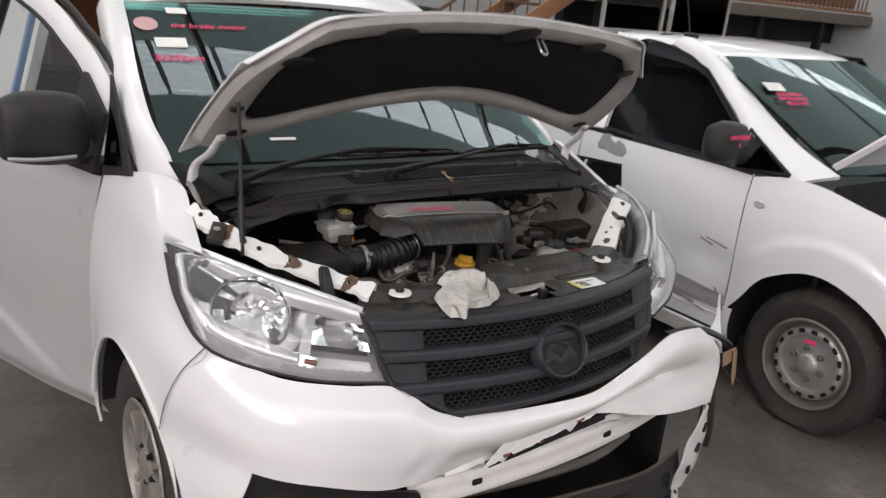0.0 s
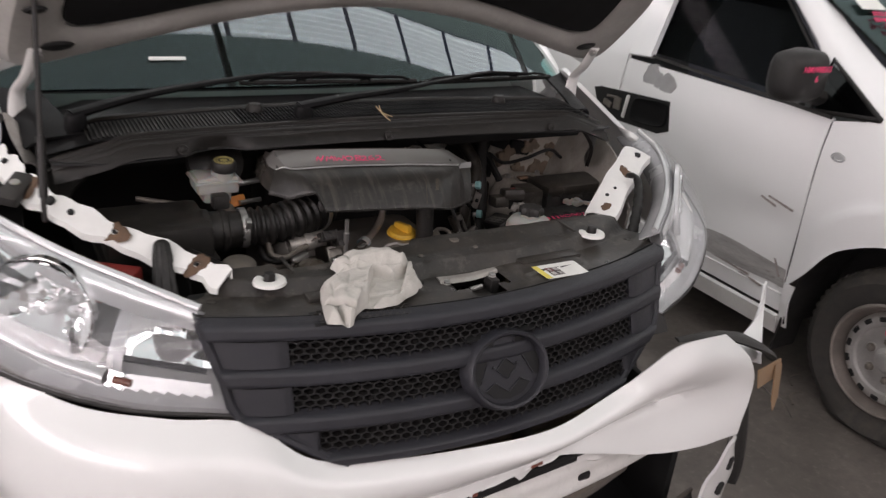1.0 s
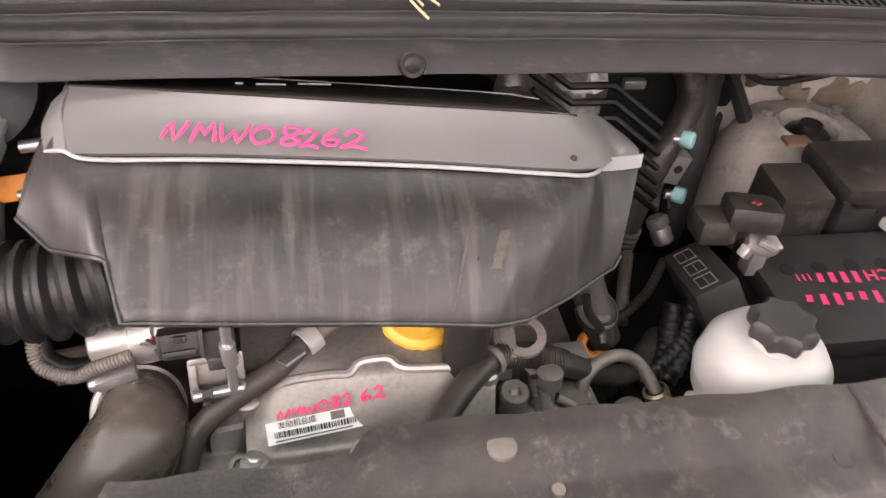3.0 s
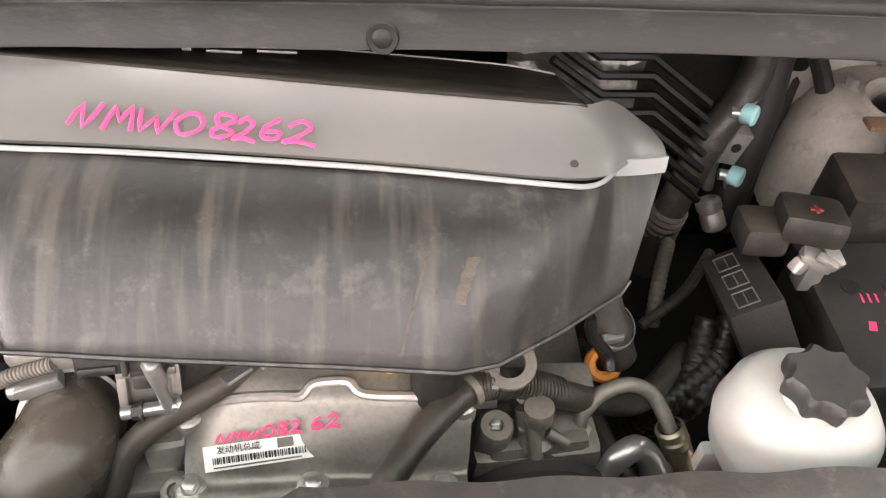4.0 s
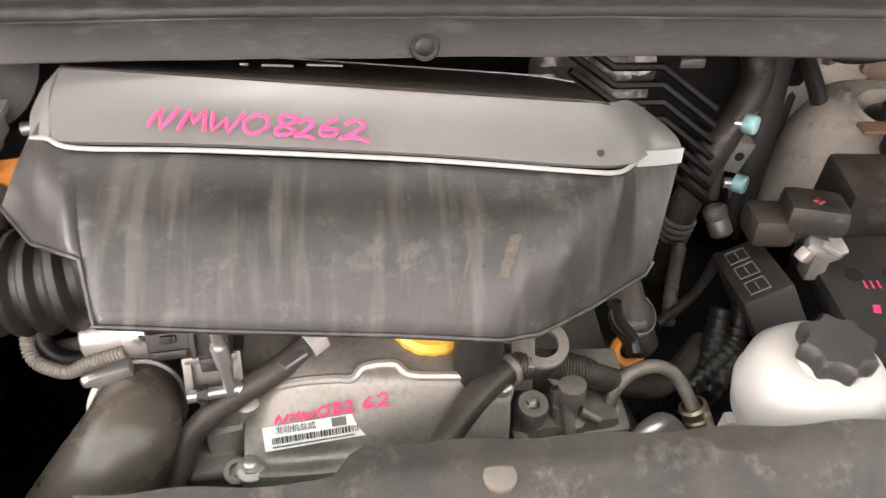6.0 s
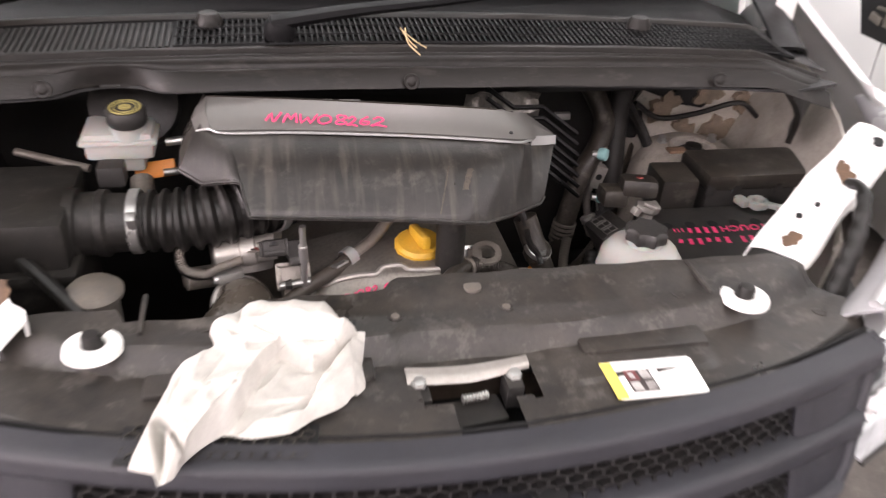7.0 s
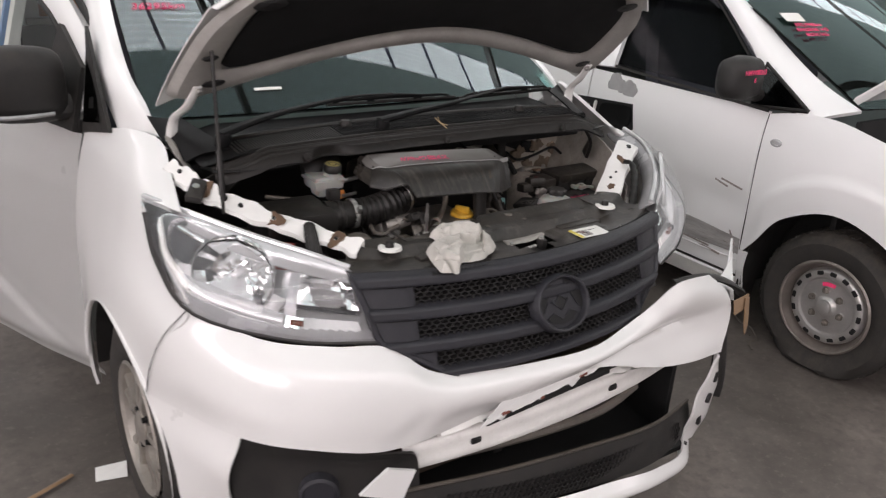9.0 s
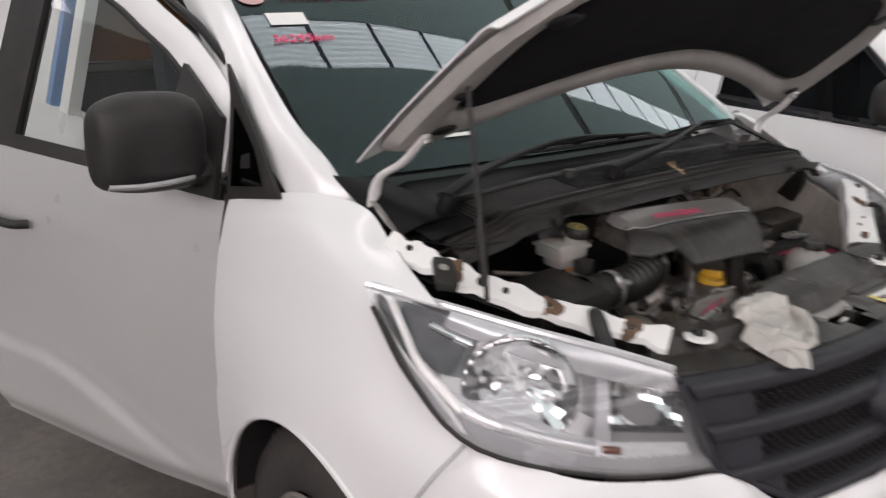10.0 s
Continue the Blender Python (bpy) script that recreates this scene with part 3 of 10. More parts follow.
def wheel(hub, sgn, tyre_r, rim_r, width, parent, kind, squash=0.0):
    """sgn: the side that the face looks to along x."""
    ax = (sgn, 0, 0)
    w = part("wheel", lathe(bmesh.new(), [(0.0, -0.09), (0.09, -0.09), (0.09, -0.03), (0.0, -0.03)], hub, ax, 24), alu_dirty, parent)
    bm = bmesh.new()
    pr = [(rim_r - 0.006, -width), (rim_r + 0.03, -width - 0.004), (tyre_r - 0.02, -width + 0.012), (tyre_r, -width + 0.04), (tyre_r, -0.04), (tyre_r - 0.018, -0.010),
          (rim_r + 0.075, 0.010), (rim_r + 0.03, 0.004), (rim_r - 0.004, -0.012)]
    lathe(bm, pr, hub, ax, 72)
    for v in bm.verts:
        low = hub.z - v.co.z
        if low > tyre_r * 0.80:
            v.co.z = max(v.co.z, 0.002)
            v.co.x += sgn * 0.02 * squash
        if v.co.z < 0.002:
            v.co.z = 0.002
    part("tyre", bm, tyre_rubber, w, "worn black rubber tyre")
    tread = bmesh.new()
    for i in range(60):
        s = math.tau * i / 60
        for dx in (-0.06, -width + 0.06):
            c = Vector(hub) + Vector((sgn * dx, math.cos(s) * tyre_r, math.sin(s) * tyre_r))
            if c.z > 0.01:
                block(tread, (0.05, 0.02, 0.008), c, 0, (math.degrees(s) - 90, 0, 0))
    part("tread_block", tread, tyre_rubber, w, smooth=0, kind="stuff")
    bm = bmesh.new()
    if kind == "alloy":
        lathe(bm, [(rim_r, 0.0), (rim_r - 0.008, 0.006), (rim_r - 0.02, -0.004), (rim_r - 0.03, -0.06), (rim_r - 0.045, -0.17), (rim_r - 0.04, -0.18), (rim_r, -0.18)], hub, ax, 64)
        part("rim", bm, rim_alloy, w, "dusty silver alloy rim")
        x = Vector((sgn, 0, 0))
        for k in range(10):
            s = math.tau * (k // 2) / 5 + 0.3 + (0.17 if k % 2 else -0.17)
            bm = bmesh.new()
            rows = []
            for r, wd, dp, sweep in ((0.040, 0.016, -0.016, 0.0), (0.09, 0.013, -0.006, 0.0), (rim_r - 0.06, 0.013, -0.012, 0.02), (rim_r - 0.014, 0.020, -0.012, 0.035)):
                a = s + sweep * (1 if k % 2 else -1)
                c, e = Vector((0, math.cos(a), math.sin(a))), Vector((0, -math.sin(a), math.cos(a)))
                rows.append([hub + c * r + e * wd + x * (dp - 0.035), hub + c * r + e * wd * 0.8 + x * dp, hub + c * r + x * (dp + 0.004), hub + c * r - e * wd * 0.8 + x * dp, hub + c * r - e * wd + x * (dp - 0.035)])
            add_grid(bm, rows)
            part("spoke", bm, rim_alloy, w)
        # Added black discs behind the spokes put the shade between them into colour.
        part("spoke_gap_backing", lathe(bmesh.new(), [(0.0, -0.052), (rim_r - 0.034, -0.052), (rim_r - 0.032, -0.056), (0.0, -0.057)], hub, ax, 40), black_void, w)
        for k in range(5):
            s = math.tau * k / 5 + 0.93
            part("nut", disc_bolt(bmesh.new(), hub + Vector((sgn * -0.018, math.cos(s) * 0.058, math.sin(s) * 0.058)), ax, 0.010, 0.014), black_void, w)
        part("inner_wheel_backing", lathe(bmesh.new(), [(0.0, -0.075), (0.17, -0.075), (0.172, -0.07), (0.17, -0.062), (0.0, -0.060)], hub, ax, 40), black_void, w)
        part("hub_cap", lathe(bmesh.new(), [(0.055, -0.05), (0.055, -0.005), (0.03, 0.004), (0, 0.005)], hub, ax, 24), rim_alloy, w)
    else:
        lathe(bm, [(rim_r, 0.0), (rim_r - 0.008, 0.008), (rim_r - 0.016, 0.004), (rim_r - 0.022, -0.02), (rim_r - 0.036, -0.05), (rim_r - 0.042, -0.052)], hub, ax, 64)
        part("rim", bm, rim_brown, w, "brown dusty steel rim")
        part("wheel_disc", lathe(bmesh.new(), [(0.182, -0.054), (0.178, -0.034), (0.168, -0.022), (0.150, -0.018), (0.136, -0.022), (0.130, -0.032), (0.122, -0.034), (0.075, -0.026), (0.052, -0.022), (0.044, -0.012), (0.036, -0.008), (0.034, 0.004), (0.026, 0.008), (0, 0.009)], hub, ax, 64), rim_steel, w, "grey pressed steel disc with oval holes")
        for k in range(16):
            s = math.tau * k / 16
            c = hub + Vector((sgn * -0.0225, math.cos(s) * 0.158, math.sin(s) * 0.158))
            bm = bmesh.new()
            block(bm, (0.012, 0.020, 0.032), (0, 0, 0), 0.0058)
            bmesh.ops.transform(bm, matrix=Matrix.Translation(c) @ pose(0, 0, 0, math.degrees(s), 0, 0), verts=bm.verts[:])
            part("slot", bm, black_void, w)
        for k in range(6):
            s = math.tau * k / 6 + 0.3
            c = hub + Vector((sgn * -0.026, math.cos(s) * 0.076, math.sin(s) * 0.076))
            part("nut_seat", lathe(bmesh.new(), [(0.021, 0.0), (0.020, 0.004), (0.015, 0.001), (0, 0.001)], c, ax, 18), rim_steel, w)
            part("nut", disc_bolt(bmesh.new(), c, ax, 0.0125, 0.018), alu_dirty, w)
        if squash:
            bm = bmesh.new()
            add_grid(bm, [[hub + Vector((sgn * d, math.cos(a) * r, math.sin(a) * r)) for a in np.linspace(1.15, 1.75, 9)] for r, d in ((0.096, -0.0275), (0.106, -0.029), (0.114, -0.0305))])
            part("pink_mark", bm, pink, w, "smear of pink marker")
    return w


wheel(HUB, -1, 0.360, 0.213, 0.21, van, "alloy")
wheel(Vector((0.885, 0.54, 0.345)), 1, 0.345, 0.215, 0.21, van, "alloy")
for sg in (-1, 1):
    wheel(Vector((sg * 0.87, 3.80, 0.345)), sg, 0.345, 0.215, 0.21, van, "alloy")

# near front wing: from the lamp back to the door, cut by the wheel arch
def arch(deg, r=0.385):
    a = radians(deg)
    return 0.53 - r * math.cos(a), 0.418 + r * math.sin(a)


def arch_at(deg, out=0.0, r=0.385):
    y, z = arch(deg, r)
    return (-0.962 + 0.32 * max(0.0, 0.5 - y) ** 2 - out, y, z)


WING = [
    [(-0.828, 0.262, 1.154), (-0.794, 0.440, 1.199), (-0.777, 0.580, 1.250), (-0.832, 0.750, 1.248), (-0.889, 0.985, 1.183)],
    [(-0.872, 0.395, 1.142), (-0.842, 0.480, 1.186), (-0.828, 0.590, 1.222), (-0.860, 0.765, 1.212), (-0.894, 0.993, 1.158)],
    [(-0.886, 0.30, 1.070), (-0.880, 0.47, 1.135), (-0.874, 0.62, 1.172), (-0.888, 0.795, 1.160), (-0.906, 0.993, 1.115)],
    [(-0.868, 0.118, 0.962), (-0.912, 0.40, 1.010), (-0.916, 0.60, 1.03), (-0.918, 0.80, 1.03), (-0.926, 0.993, 1.02)],
    [(-0.922, 0.158, 0.872), (-0.944, 0.38, 0.90), (-0.950, 0.56, 0.91), (-0.950, 0.78, 0.89), (-0.944, 0.993, 0.84)],
    [arch_at(44, 0.004), arch_at(68, 0.006), arch_at(98, 0.010), arch_at(132, 0.008), (-0.950, 0.965, 0.53)],
]
part("front_wing", loft(WING, 8, 6, 0.006), paint, van, "glossy white front wing with a wheel arch")
FAR_TOP = [(-0.866, 0.415, 1.148), (-0.815, 0.505, 1.218), (-0.780, 0.60, 1.276), (-0.788, 0.70, 1.303), (-0.860, 0.80, 1.234)]
part("front_wing", loft([[(-x, y, z) for x, y, z in r] for r in [FAR_TOP] + WING[2:5]], 8, 6, 0.012), paint, van, "white front wing on the far side")
lip = bmesh.new()
tube(lip, [arch_at(d, 0.002) for d in range(-10, 185, 13)], 0.009, 3, 8)
part("arch_lip", lip, paint, van)
tail = [[arch_at(132, 0.008), (-0.954, 0.86, 0.70), (-0.948, 0.993, 0.70)], [arch_at(155, 0.004), (-0.954, 0.92, 0.57), (-0.946, 0.993, 0.57)], [arch_at(178, 0.0), (-0.95, 0.95, 0.43), (-0.94, 0.993, 0.43)], [arch_at(190, -0.01), (-0.94, 0.95, 0.33), (-0.93, 0.993, 0.33)]]
part("wing_tail", loft(tail, 4, 4, 0.01), paint, van)
well = bmesh.new()
rows = []
for d in range(-20, 186, 10):
    y, z = arch(d, 0.40)
    rows.append([(-0.935, y, z), (-0.75, y, z), (-0.60, y, z)])
add_grid(well, rows)
part("arch_liner", well, black_plastic, van, "black plastic wheel arch liner")
well = bmesh.new()
add_grid(well, [[(0.945 - q, arch(d, 0.42)[0], arch(d, 0.42)[1]) for q in (0.05, 0.2, 0.35)] for d in range(30, 190, 10)])
part("arch_liner", well, black_plastic, van, "black plastic wheel arch liner")

# body behind the front doors
def closed_side(sg, y0, y1):
    rows = []
    for z in (0.30, 0.42, 0.5, 0.62, 0.8, 1.0, 1.2, 1.22):
        rows.append([(sg * (0.93 + side(min(z, 1.18))), y, z) for y in (y0, (y0 + y1) / 2, y1)])
    return loft(rows, 4, 3, 0.015)


part("side_panel", closed_side(-1, 2.02, 4.7), paint, van, "white rear side panel")
part("side_panel", closed_side(1, 1.0, 4.7), paint, van, "white far side panel")
ROOF = []
for y, z, dz in ((1.47, 1.705, 0.03), (1.58, 1.765, 0.035), (1.85, 1.82, 0.04), (2.6, 1.85, 0.045), (3.6, 1.84, 0.045), (4.55, 1.80, 0.04)):
    w = 0.71 + 0.03 * min(1, (y - 1.4))
    ROOF.append([(-w - 0.01, y + 0.03, z - 0.09), (-w + 0.03, y + 0.02, z - 0.03), (-w * 0.6, y + 0.01, z + dz * 0.5), (0, y - 0.02, z + dz), (w * 0.6, y + 0.01, z + dz * 0.5), (w - 0.03, y + 0.02, z - 0.03), (w + 0.01, y + 0.03, z - 0.09)])
part("roof", loft(ROOF, 5, 5, 0.02), paint, van, "white roof panel")
part("tailgate", loft([[(-0.9, 4.74, 0.35), (0, 4.85, 0.35), (0.9, 4.74, 0.35)], [(-0.92, 4.75, 1.1), (0, 4.86, 1.1), (0.92, 4.75, 1.1)], [(-0.72, 4.58, 1.76), (0, 4.66, 1.82), (0.72, 4.58, 1.76)]], 5, 5, 0.03), paint, van)
for sg in (-1, 1):
    # windscreen pillar: broad foot on the wing, slimmer towards the roof
    rows = []
    for y, z, xo, xi in ((0.64, 1.235, 0.775, 0.762), (0.70, 1.283, 0.788, 0.764), (0.76, 1.318, 0.798, 0.764), (0.90, 1.385, 0.810, 0.768), (1.10, 1.50, 0.792, 0.748), (1.30, 1.615, 0.764, 0.716), (1.48, 1.705, 0.735, 0.69)):
        low = max(0.0, 1 - (y - 0.64) / 0.2)
        rows.append([(sg * (xo + 0.022 + 0.03 * low), y + 0.085 - 0.02 * low, z - 0.052 - 0.035 * low), (sg * (xo + 0.016), y + 0.04, z - 0.012), (sg * (xo - 0.012), y + 0.004, z + 0.006), (sg * xi, y - 0.012, z)])
    part("windscreen_pillar", loft(rows, 4, 5, 0.03), paint, van, "white windscreen pillar")
    def upper(y0, y1, mt, nm, lb=""):
        b = bmesh.new()
        loop3(b, [(sg * 0.90, y0, 1.2), (sg * 0.90, y1, 1.2), (sg * 0.745, y1 + 0.02, 1.76), (sg * 0.745, y0 + 0.02, 1.76)], 0.04)
        part(nm, b, mt, van, lb)
    upper(2.14, 2.24, paint_dull, "side_pillar", "white door pillar")
    if sg == -1:
        upper(2.36, 2.41, blue_mat, "pillar_seal", "blue protective strip on the pillar")
        upper(2.42, 4.55, paint, "upper_side_panel", "blank white upper side panel")
    else:
        upper(2.26, 4.55, paint, "upper_side_panel", "blank white upper side panel")
        part("side_window", loft([[(sg * 0.895, 1.0, 1.21), (sg * 0.895, 2.12, 1.21)], [(sg * 0.74, 1.55, 1.75), (sg * 0.74, 2.14, 1.75)]], 2, 3, 0.005), glass_side, van, "clear far side window")

# quarter window in the corner by the pillar, in its black frame
qf = bmesh.new()
loop3(qf, [(-0.862, 0.788, 1.228), (-0.893, 0.99, 1.186), (-0.876, 1.0, 1.30), (-0.852, 1.03, 1.42), (-0.839, 1.07, 1.49), (-0.846, 0.99, 1.425), (-0.858, 0.885, 1.338)], 0.012, (-1, -0.12, 0.25))
part("quarter_frame", qf, black_plastic, van, "black corner trim")
qg = bmesh.new()
loop3(qg, [(-0.874, 0.845, 1.245), (-0.8935, 0.965, 1.222), (-0.877, 0.975, 1.32), (-0.8605, 0.995, 1.40), (-0.862, 0.90, 1.325)], 0.002, (-1, -0.12, 0.25))
part("quarter_glass", qg, glass_dark, van, "small dark quarter window")

# windscreen, bowed forward in the middle
def screen_at(x, s):
    """A place on the windscreen: s runs from the base, 0, to the roof, 1."""
    w = 0.775 - 0.085 * s
    k = x / w
    y = 0.70 + 0.75 * s - 0.085 * (1 - k * k) * (1 - 0.5 * s)
    z = 1.279 + 0.419 * s + 0.012 * (1 - k * k)
    return Vector((x, y, z))


rows = [[screen_at((0.775 - 0.085 * s) * k, s) for k in (-1, -0.8, -0.4, 0, 0.4, 0.8, 1)] for s in (0, 0.25, 0.5, 0.75, 1)]
screen = part("windscreen", loft(rows, 4, 4, 0.006), glass_screen, van, "tinted windscreen with pink writing and stickers")
screen.visible_shadow = False
band = bmesh.new()
add_grid(band, [[screen_at((0.775 - 0.085 * s) * sg * k, s) + Vector((0, 0.012, -0.006)) for s in np.linspace(0, 1, 12)] for sg, k in ((-1, 1.0), (-1, 0.93))])
add_grid(band, [[screen_at((0.775 - 0.085 * s) * sg * k, s) + Vector((0, 0.012, -0.006)) for s in np.linspace(0, 1, 12)] for sg, k in ((1, 1.0), (1, 0.93))])
add_grid(band, [[screen_at(x, s) + Vector((0, 0.012, -0.006)) for x in np.linspace(-0.72, 0.72, 14)] for s in (-0.01, 0.18)])
add_grid(band, [[screen_at(x, s) + Vector((0, 0.012, -0.006)) for x in np.linspace(-0.64, 0.64, 14)] for s in (0.94, 1.0)])
bmesh.ops.solidify(band, geom=band.faces[:], thickness=0.003)
part("screen_border", band, black_void, van, "black ceramic border")

# cabin
part("dashboard", loft([[(-0.70, 0.80, 1.20), (0, 0.72, 1.20), (0.70, 0.80, 1.20)], [(-0.72, 0.95, 1.235), (0, 0.88, 1.235), (0.72, 0.95, 1.235)], [(-0.72, 1.16, 1.25), (0, 1.12, 1.23), (0.72, 1.16, 1.24)],
                        [(-0.72, 1.28, 1.20), (0, 1.24, 1.17), (0.72, 1.28, 1.20)], [(-0.72, 1.24, 0.80), (0, 1.22, 0.75), (0.72, 1.24, 0.80)]], 5, 5, 0.02), dash_mat, van, "dusty dark grey dashboard")
hood = bmesh.new()
lathe(hood, [(0.17, 0), (0.16, 0.04), (0.10, 0.075), (0, 0.085)], (-0.38, 1.12, 1.225), (0, 0, 1), 24)
part("instrument_hood", hood, dash_mat, van)
sw = bmesh.new()
ring = [(-0.38 + 0.185 * math.cos(a), 1.36 + 0.075 * math.sin(a), 1.24 + 0.165 * math.sin(a)) for a in [math.tau * k / 24 for k in range(25)]]
tube(sw, ring, 0.016, 1, 8, smooth=False)
wheel_rim = part("steering_wheel", sw, black_plastic, van, "black steering wheel")
part("boss", block(bmesh.new(), (0.16, 0.06, 0.12), (-0.38, 1.345, 1.225), 0.02, (-25, 0, 0)), black_plastic, wheel_rim)
for sx in (-1, 1):
    part("wheel_spoke", block(bmesh.new(), (0.13, 0.025, 0.035), (-0.38 + sx * 0.115, 1.35, 1.235), 0.008, (-25, 0, 0)), steel, wheel_rim)


def seat(x, y, parent, tilt=12):
    s = part("seat", block(bmesh.new(), (0.5, 0.5, 0.16), (x, y, 0.85), 0.05), seat_mat, parent, "dark fabric seat")
    part("backrest", block(bmesh.new(), (0.48, 0.13, 0.62), (x, y + 0.32, 1.2), 0.05, (-tilt, 0, 0)), seat_mat, s)
    part("head_restraint", block(bmesh.new(), (0.26, 0.09, 0.17), (x, y + 0.43, 1.62), 0.04, (-tilt, 0, 0)), seat_mat, s)


seat(-0.40, 1.75, van), seat(0.40, 1.75, van)
part("cabin_floor", block(bmesh.new(), (1.7, 3.6, 0.06), (0, 2.9, 0.45), 0.01), black_void, van)
bulk = part("bulkhead", block(bmesh.new(), (1.62, 0.03, 0.80), (0, 2.6, 0.89), 0.01), seat_mat, van, "dark cabin partition")
part("partition_rail", block(bmesh.new(), (1.56, 0.04, 0.03), (0, 2.595, 1.308), 0.006), cover_silver, bulk, "grey metal rail")
part("partition_board", block(bmesh.new(), (1.44, 0.02, 0.42), (0, 2.6, 1.54), 0.004), M("orange_brown_board", (0.33, 0.12, 0.045), 0.5, 0, 0.2, 3, 0.06, 0.05, 60, None, 0, (1, 1, 5)), bulk, "orange-brown timber board")

# open near door, built shut at the origin of its hinge and then swung
DOOR = pose(-0.93, 1.005, 0, 0, 0, 21.7)


def on_door(u, z, lift=0.0):
    lean = 0.40 * max(0.0, z - 1.18)
    return DOOR @ Vector((-(side(min(z, 1.18)) + lift) + lean, u, z))


def frame_u(z):
    return float(np.interp(z, [1.17, 1.3, 1.40, 1.44, 1.50, 1.55, 1.61, 1.66, 1.70, 1.73], [0.0, 0.01, 0.025, 0.055, 0.14, 0.22, 0.35, 0.45, 0.58, 0.70]))


def smooth01(v):
    v = max(0.0, min(1.0, v))
    return v * v * (3 - 2 * v)


rows = []
for z in np.linspace(0.325, 1.176, 60):
    line = []
    for u in np.linspace(-0.016, 0.95, 40):
        zc = 0.385 + 0.20 * smooth01(u / 0.75)
        below = smooth01((zc + 0.015 - z) / 0.03)
        lift = 0.020 * below * smooth01(u / 0.35) + 0.004 * math.exp(-((z - zc - 0.03) / 0.03) ** 2)
        lift -= 0.03 * smooth01((0.40 - z) / 0.08)
        x = -(float(np.interp(z, [0.3, 0.6, 0.85, 1.0, 1.1, 1.18], [0.006, 0.010, 0.012, 0.004, -0.012, -0.036])) + lift)
        line.append(DOOR @ Vector((x, u, z + 0.028 * u * (z - 0.3))))
    rows.append(line)
dbm = bmesh.new()
add_grid(dbm, rows)
bmesh.ops.solidify(dbm, geom=dbm.faces[:], thickness=-0.03)
front_door = part("front_door", dbm, paint, van, "open white front door")
part("door_inner", loft([[on_door(u, z, -0.09) for u in (0.03, 0.5, 0.93)] for z in (0.36, 0.8, 1.19)], 3, 3, 0.02), dash_mat, front_door, "grey inner door trim")
fr = bmesh.new()
path = [(frame_u(z), z) for z in (1.175, 1.24, 1.3, 1.36, 1.42, 1.46, 1.5, 1.55, 1.6, 1.64, 1.68, 1.71, 1.73)] + [(0.80, 1.742), (0.94, 1.75)]
rows = [[on_door(u, z, 0.0), on_door(u + 0.030, z - 0.024, 0.006), on_door(u + 0.062, z - 0.050, 0.0)] for u, z in path[1:]]
part("window_frame", loft(rows, 3, 2, 0.03), paint, front_door, "white upper door frame")
seal = bmesh.new()
tube(seal, [on_door(u - 0.012, z + 0.010, -0.018) for u, z in path], 0.012, 3, 8)
part("door_seal", seal, rubber, front_door, "black rubber door seal")
seal = bmesh.new()
tube(seal, [on_door(u + 0.068, z - 0.056, 0.002) for u, z in path[2:]], 0.008, 3, 8)
part("glass_run", seal, rubber, front_door)
part("belt_strip", loft([[on_door(u, 1.176 + 0.025 * u, 0.004) for u in (0.0, 0.5, 0.94)], [on_door(u, 1.214 + 0.025 * u, 0.006) for u in (0.0, 0.5, 0.94)]], 6, 2, 0.015), black_plastic, front_door, "black window strip")
pil = bmesh.new()
rows = [[on_door(u, z, 0.004) for z in (1.21, 1.45, 1.72)] for u in (0.80, 0.95)]
part("door_pillar_trim", loft(rows, 3, 4, 0.03), black_plastic, front_door, "black door pillar trim")
gl = bmesh.new()
zs = (1.19, 1.26, 1.33, 1.4, 1.47, 1.54, 1.61, 1.66, 1.70)
vs = [[gl.verts.new(on_door(frame_u(z) + 0.045 + (0.82 - frame_u(z) - 0.045) * k, z, -0.008)) for k in (0, 0.5, 1)] for z in zs]
for i in range(len(zs) - 1):
    for k in range(2):
        gl.faces.new((vs[i][k], vs[i][k + 1], vs[i + 1][k + 1], vs[i + 1][k]))
w = part("door_glass", gl, glass_side, front_door, "clear side window")
w.visible_shadow = False
# mirror triangle, arm and head
tri = bmesh.new()
loop3(tri, [on_door(0.0, 1.176, 0.004), on_door(0.20, 1.19, 0.004), on_door(0.20, 1.30, 0.004), on_door(frame_u(1.5) + 0.05, 1.47, 0.004), on_door(0.03, 1.36, 0.004)], 0.02)
part("mirror_base", tri, black_plastic, front_door, "black mirror mounting")
MIR = DOOR @ pose(-0.074, 0.085, 1.322, 0, 0, -10) @ Matrix.Diagonal((0.92, 1.0, 1.08, 1))
rows = []
for x, sy, sz, dy, dz in ((-0.15, 0.028, 0.055, 0.02, -0.01), (-0.135, 0.05, 0.086, 0.015, 0), (-0.06, 0.068, 0.104, 0.005, 0.004), (0.04, 0.07, 0.105, 0.0, 0.0), (0.105, 0.06, 0.096, 0.005, -0.006), (0.128, 0.036, 0.07, 0.012, -0.012)):
    rows.append([MIR @ Vector((x, dy - sy * (abs(math.cos(a)) ** 0.75) * math.copysign(1, math.cos(a)), dz + sz * (abs(math.sin(a)) ** 0.7) * math.copysign(1, math.sin(a)))) for a in [math.tau * k / 20 for k in range(20)]])
bm = bmesh.new()
rr = [spline([r[j] for r in rows], 3) for j in range(20)]
vs = add_grid(bm, [[rr[j][i] for j in range(20)] for i in range(len(rr[0]))], True)
bm.faces.new(vs[0][::-1]), bm.faces.new(vs[-1])
mirror = part("door_mirror", bm, black_plastic, front_door, "black plastic door mirror with a clear indicator strip", 60)
bm = bmesh.new()
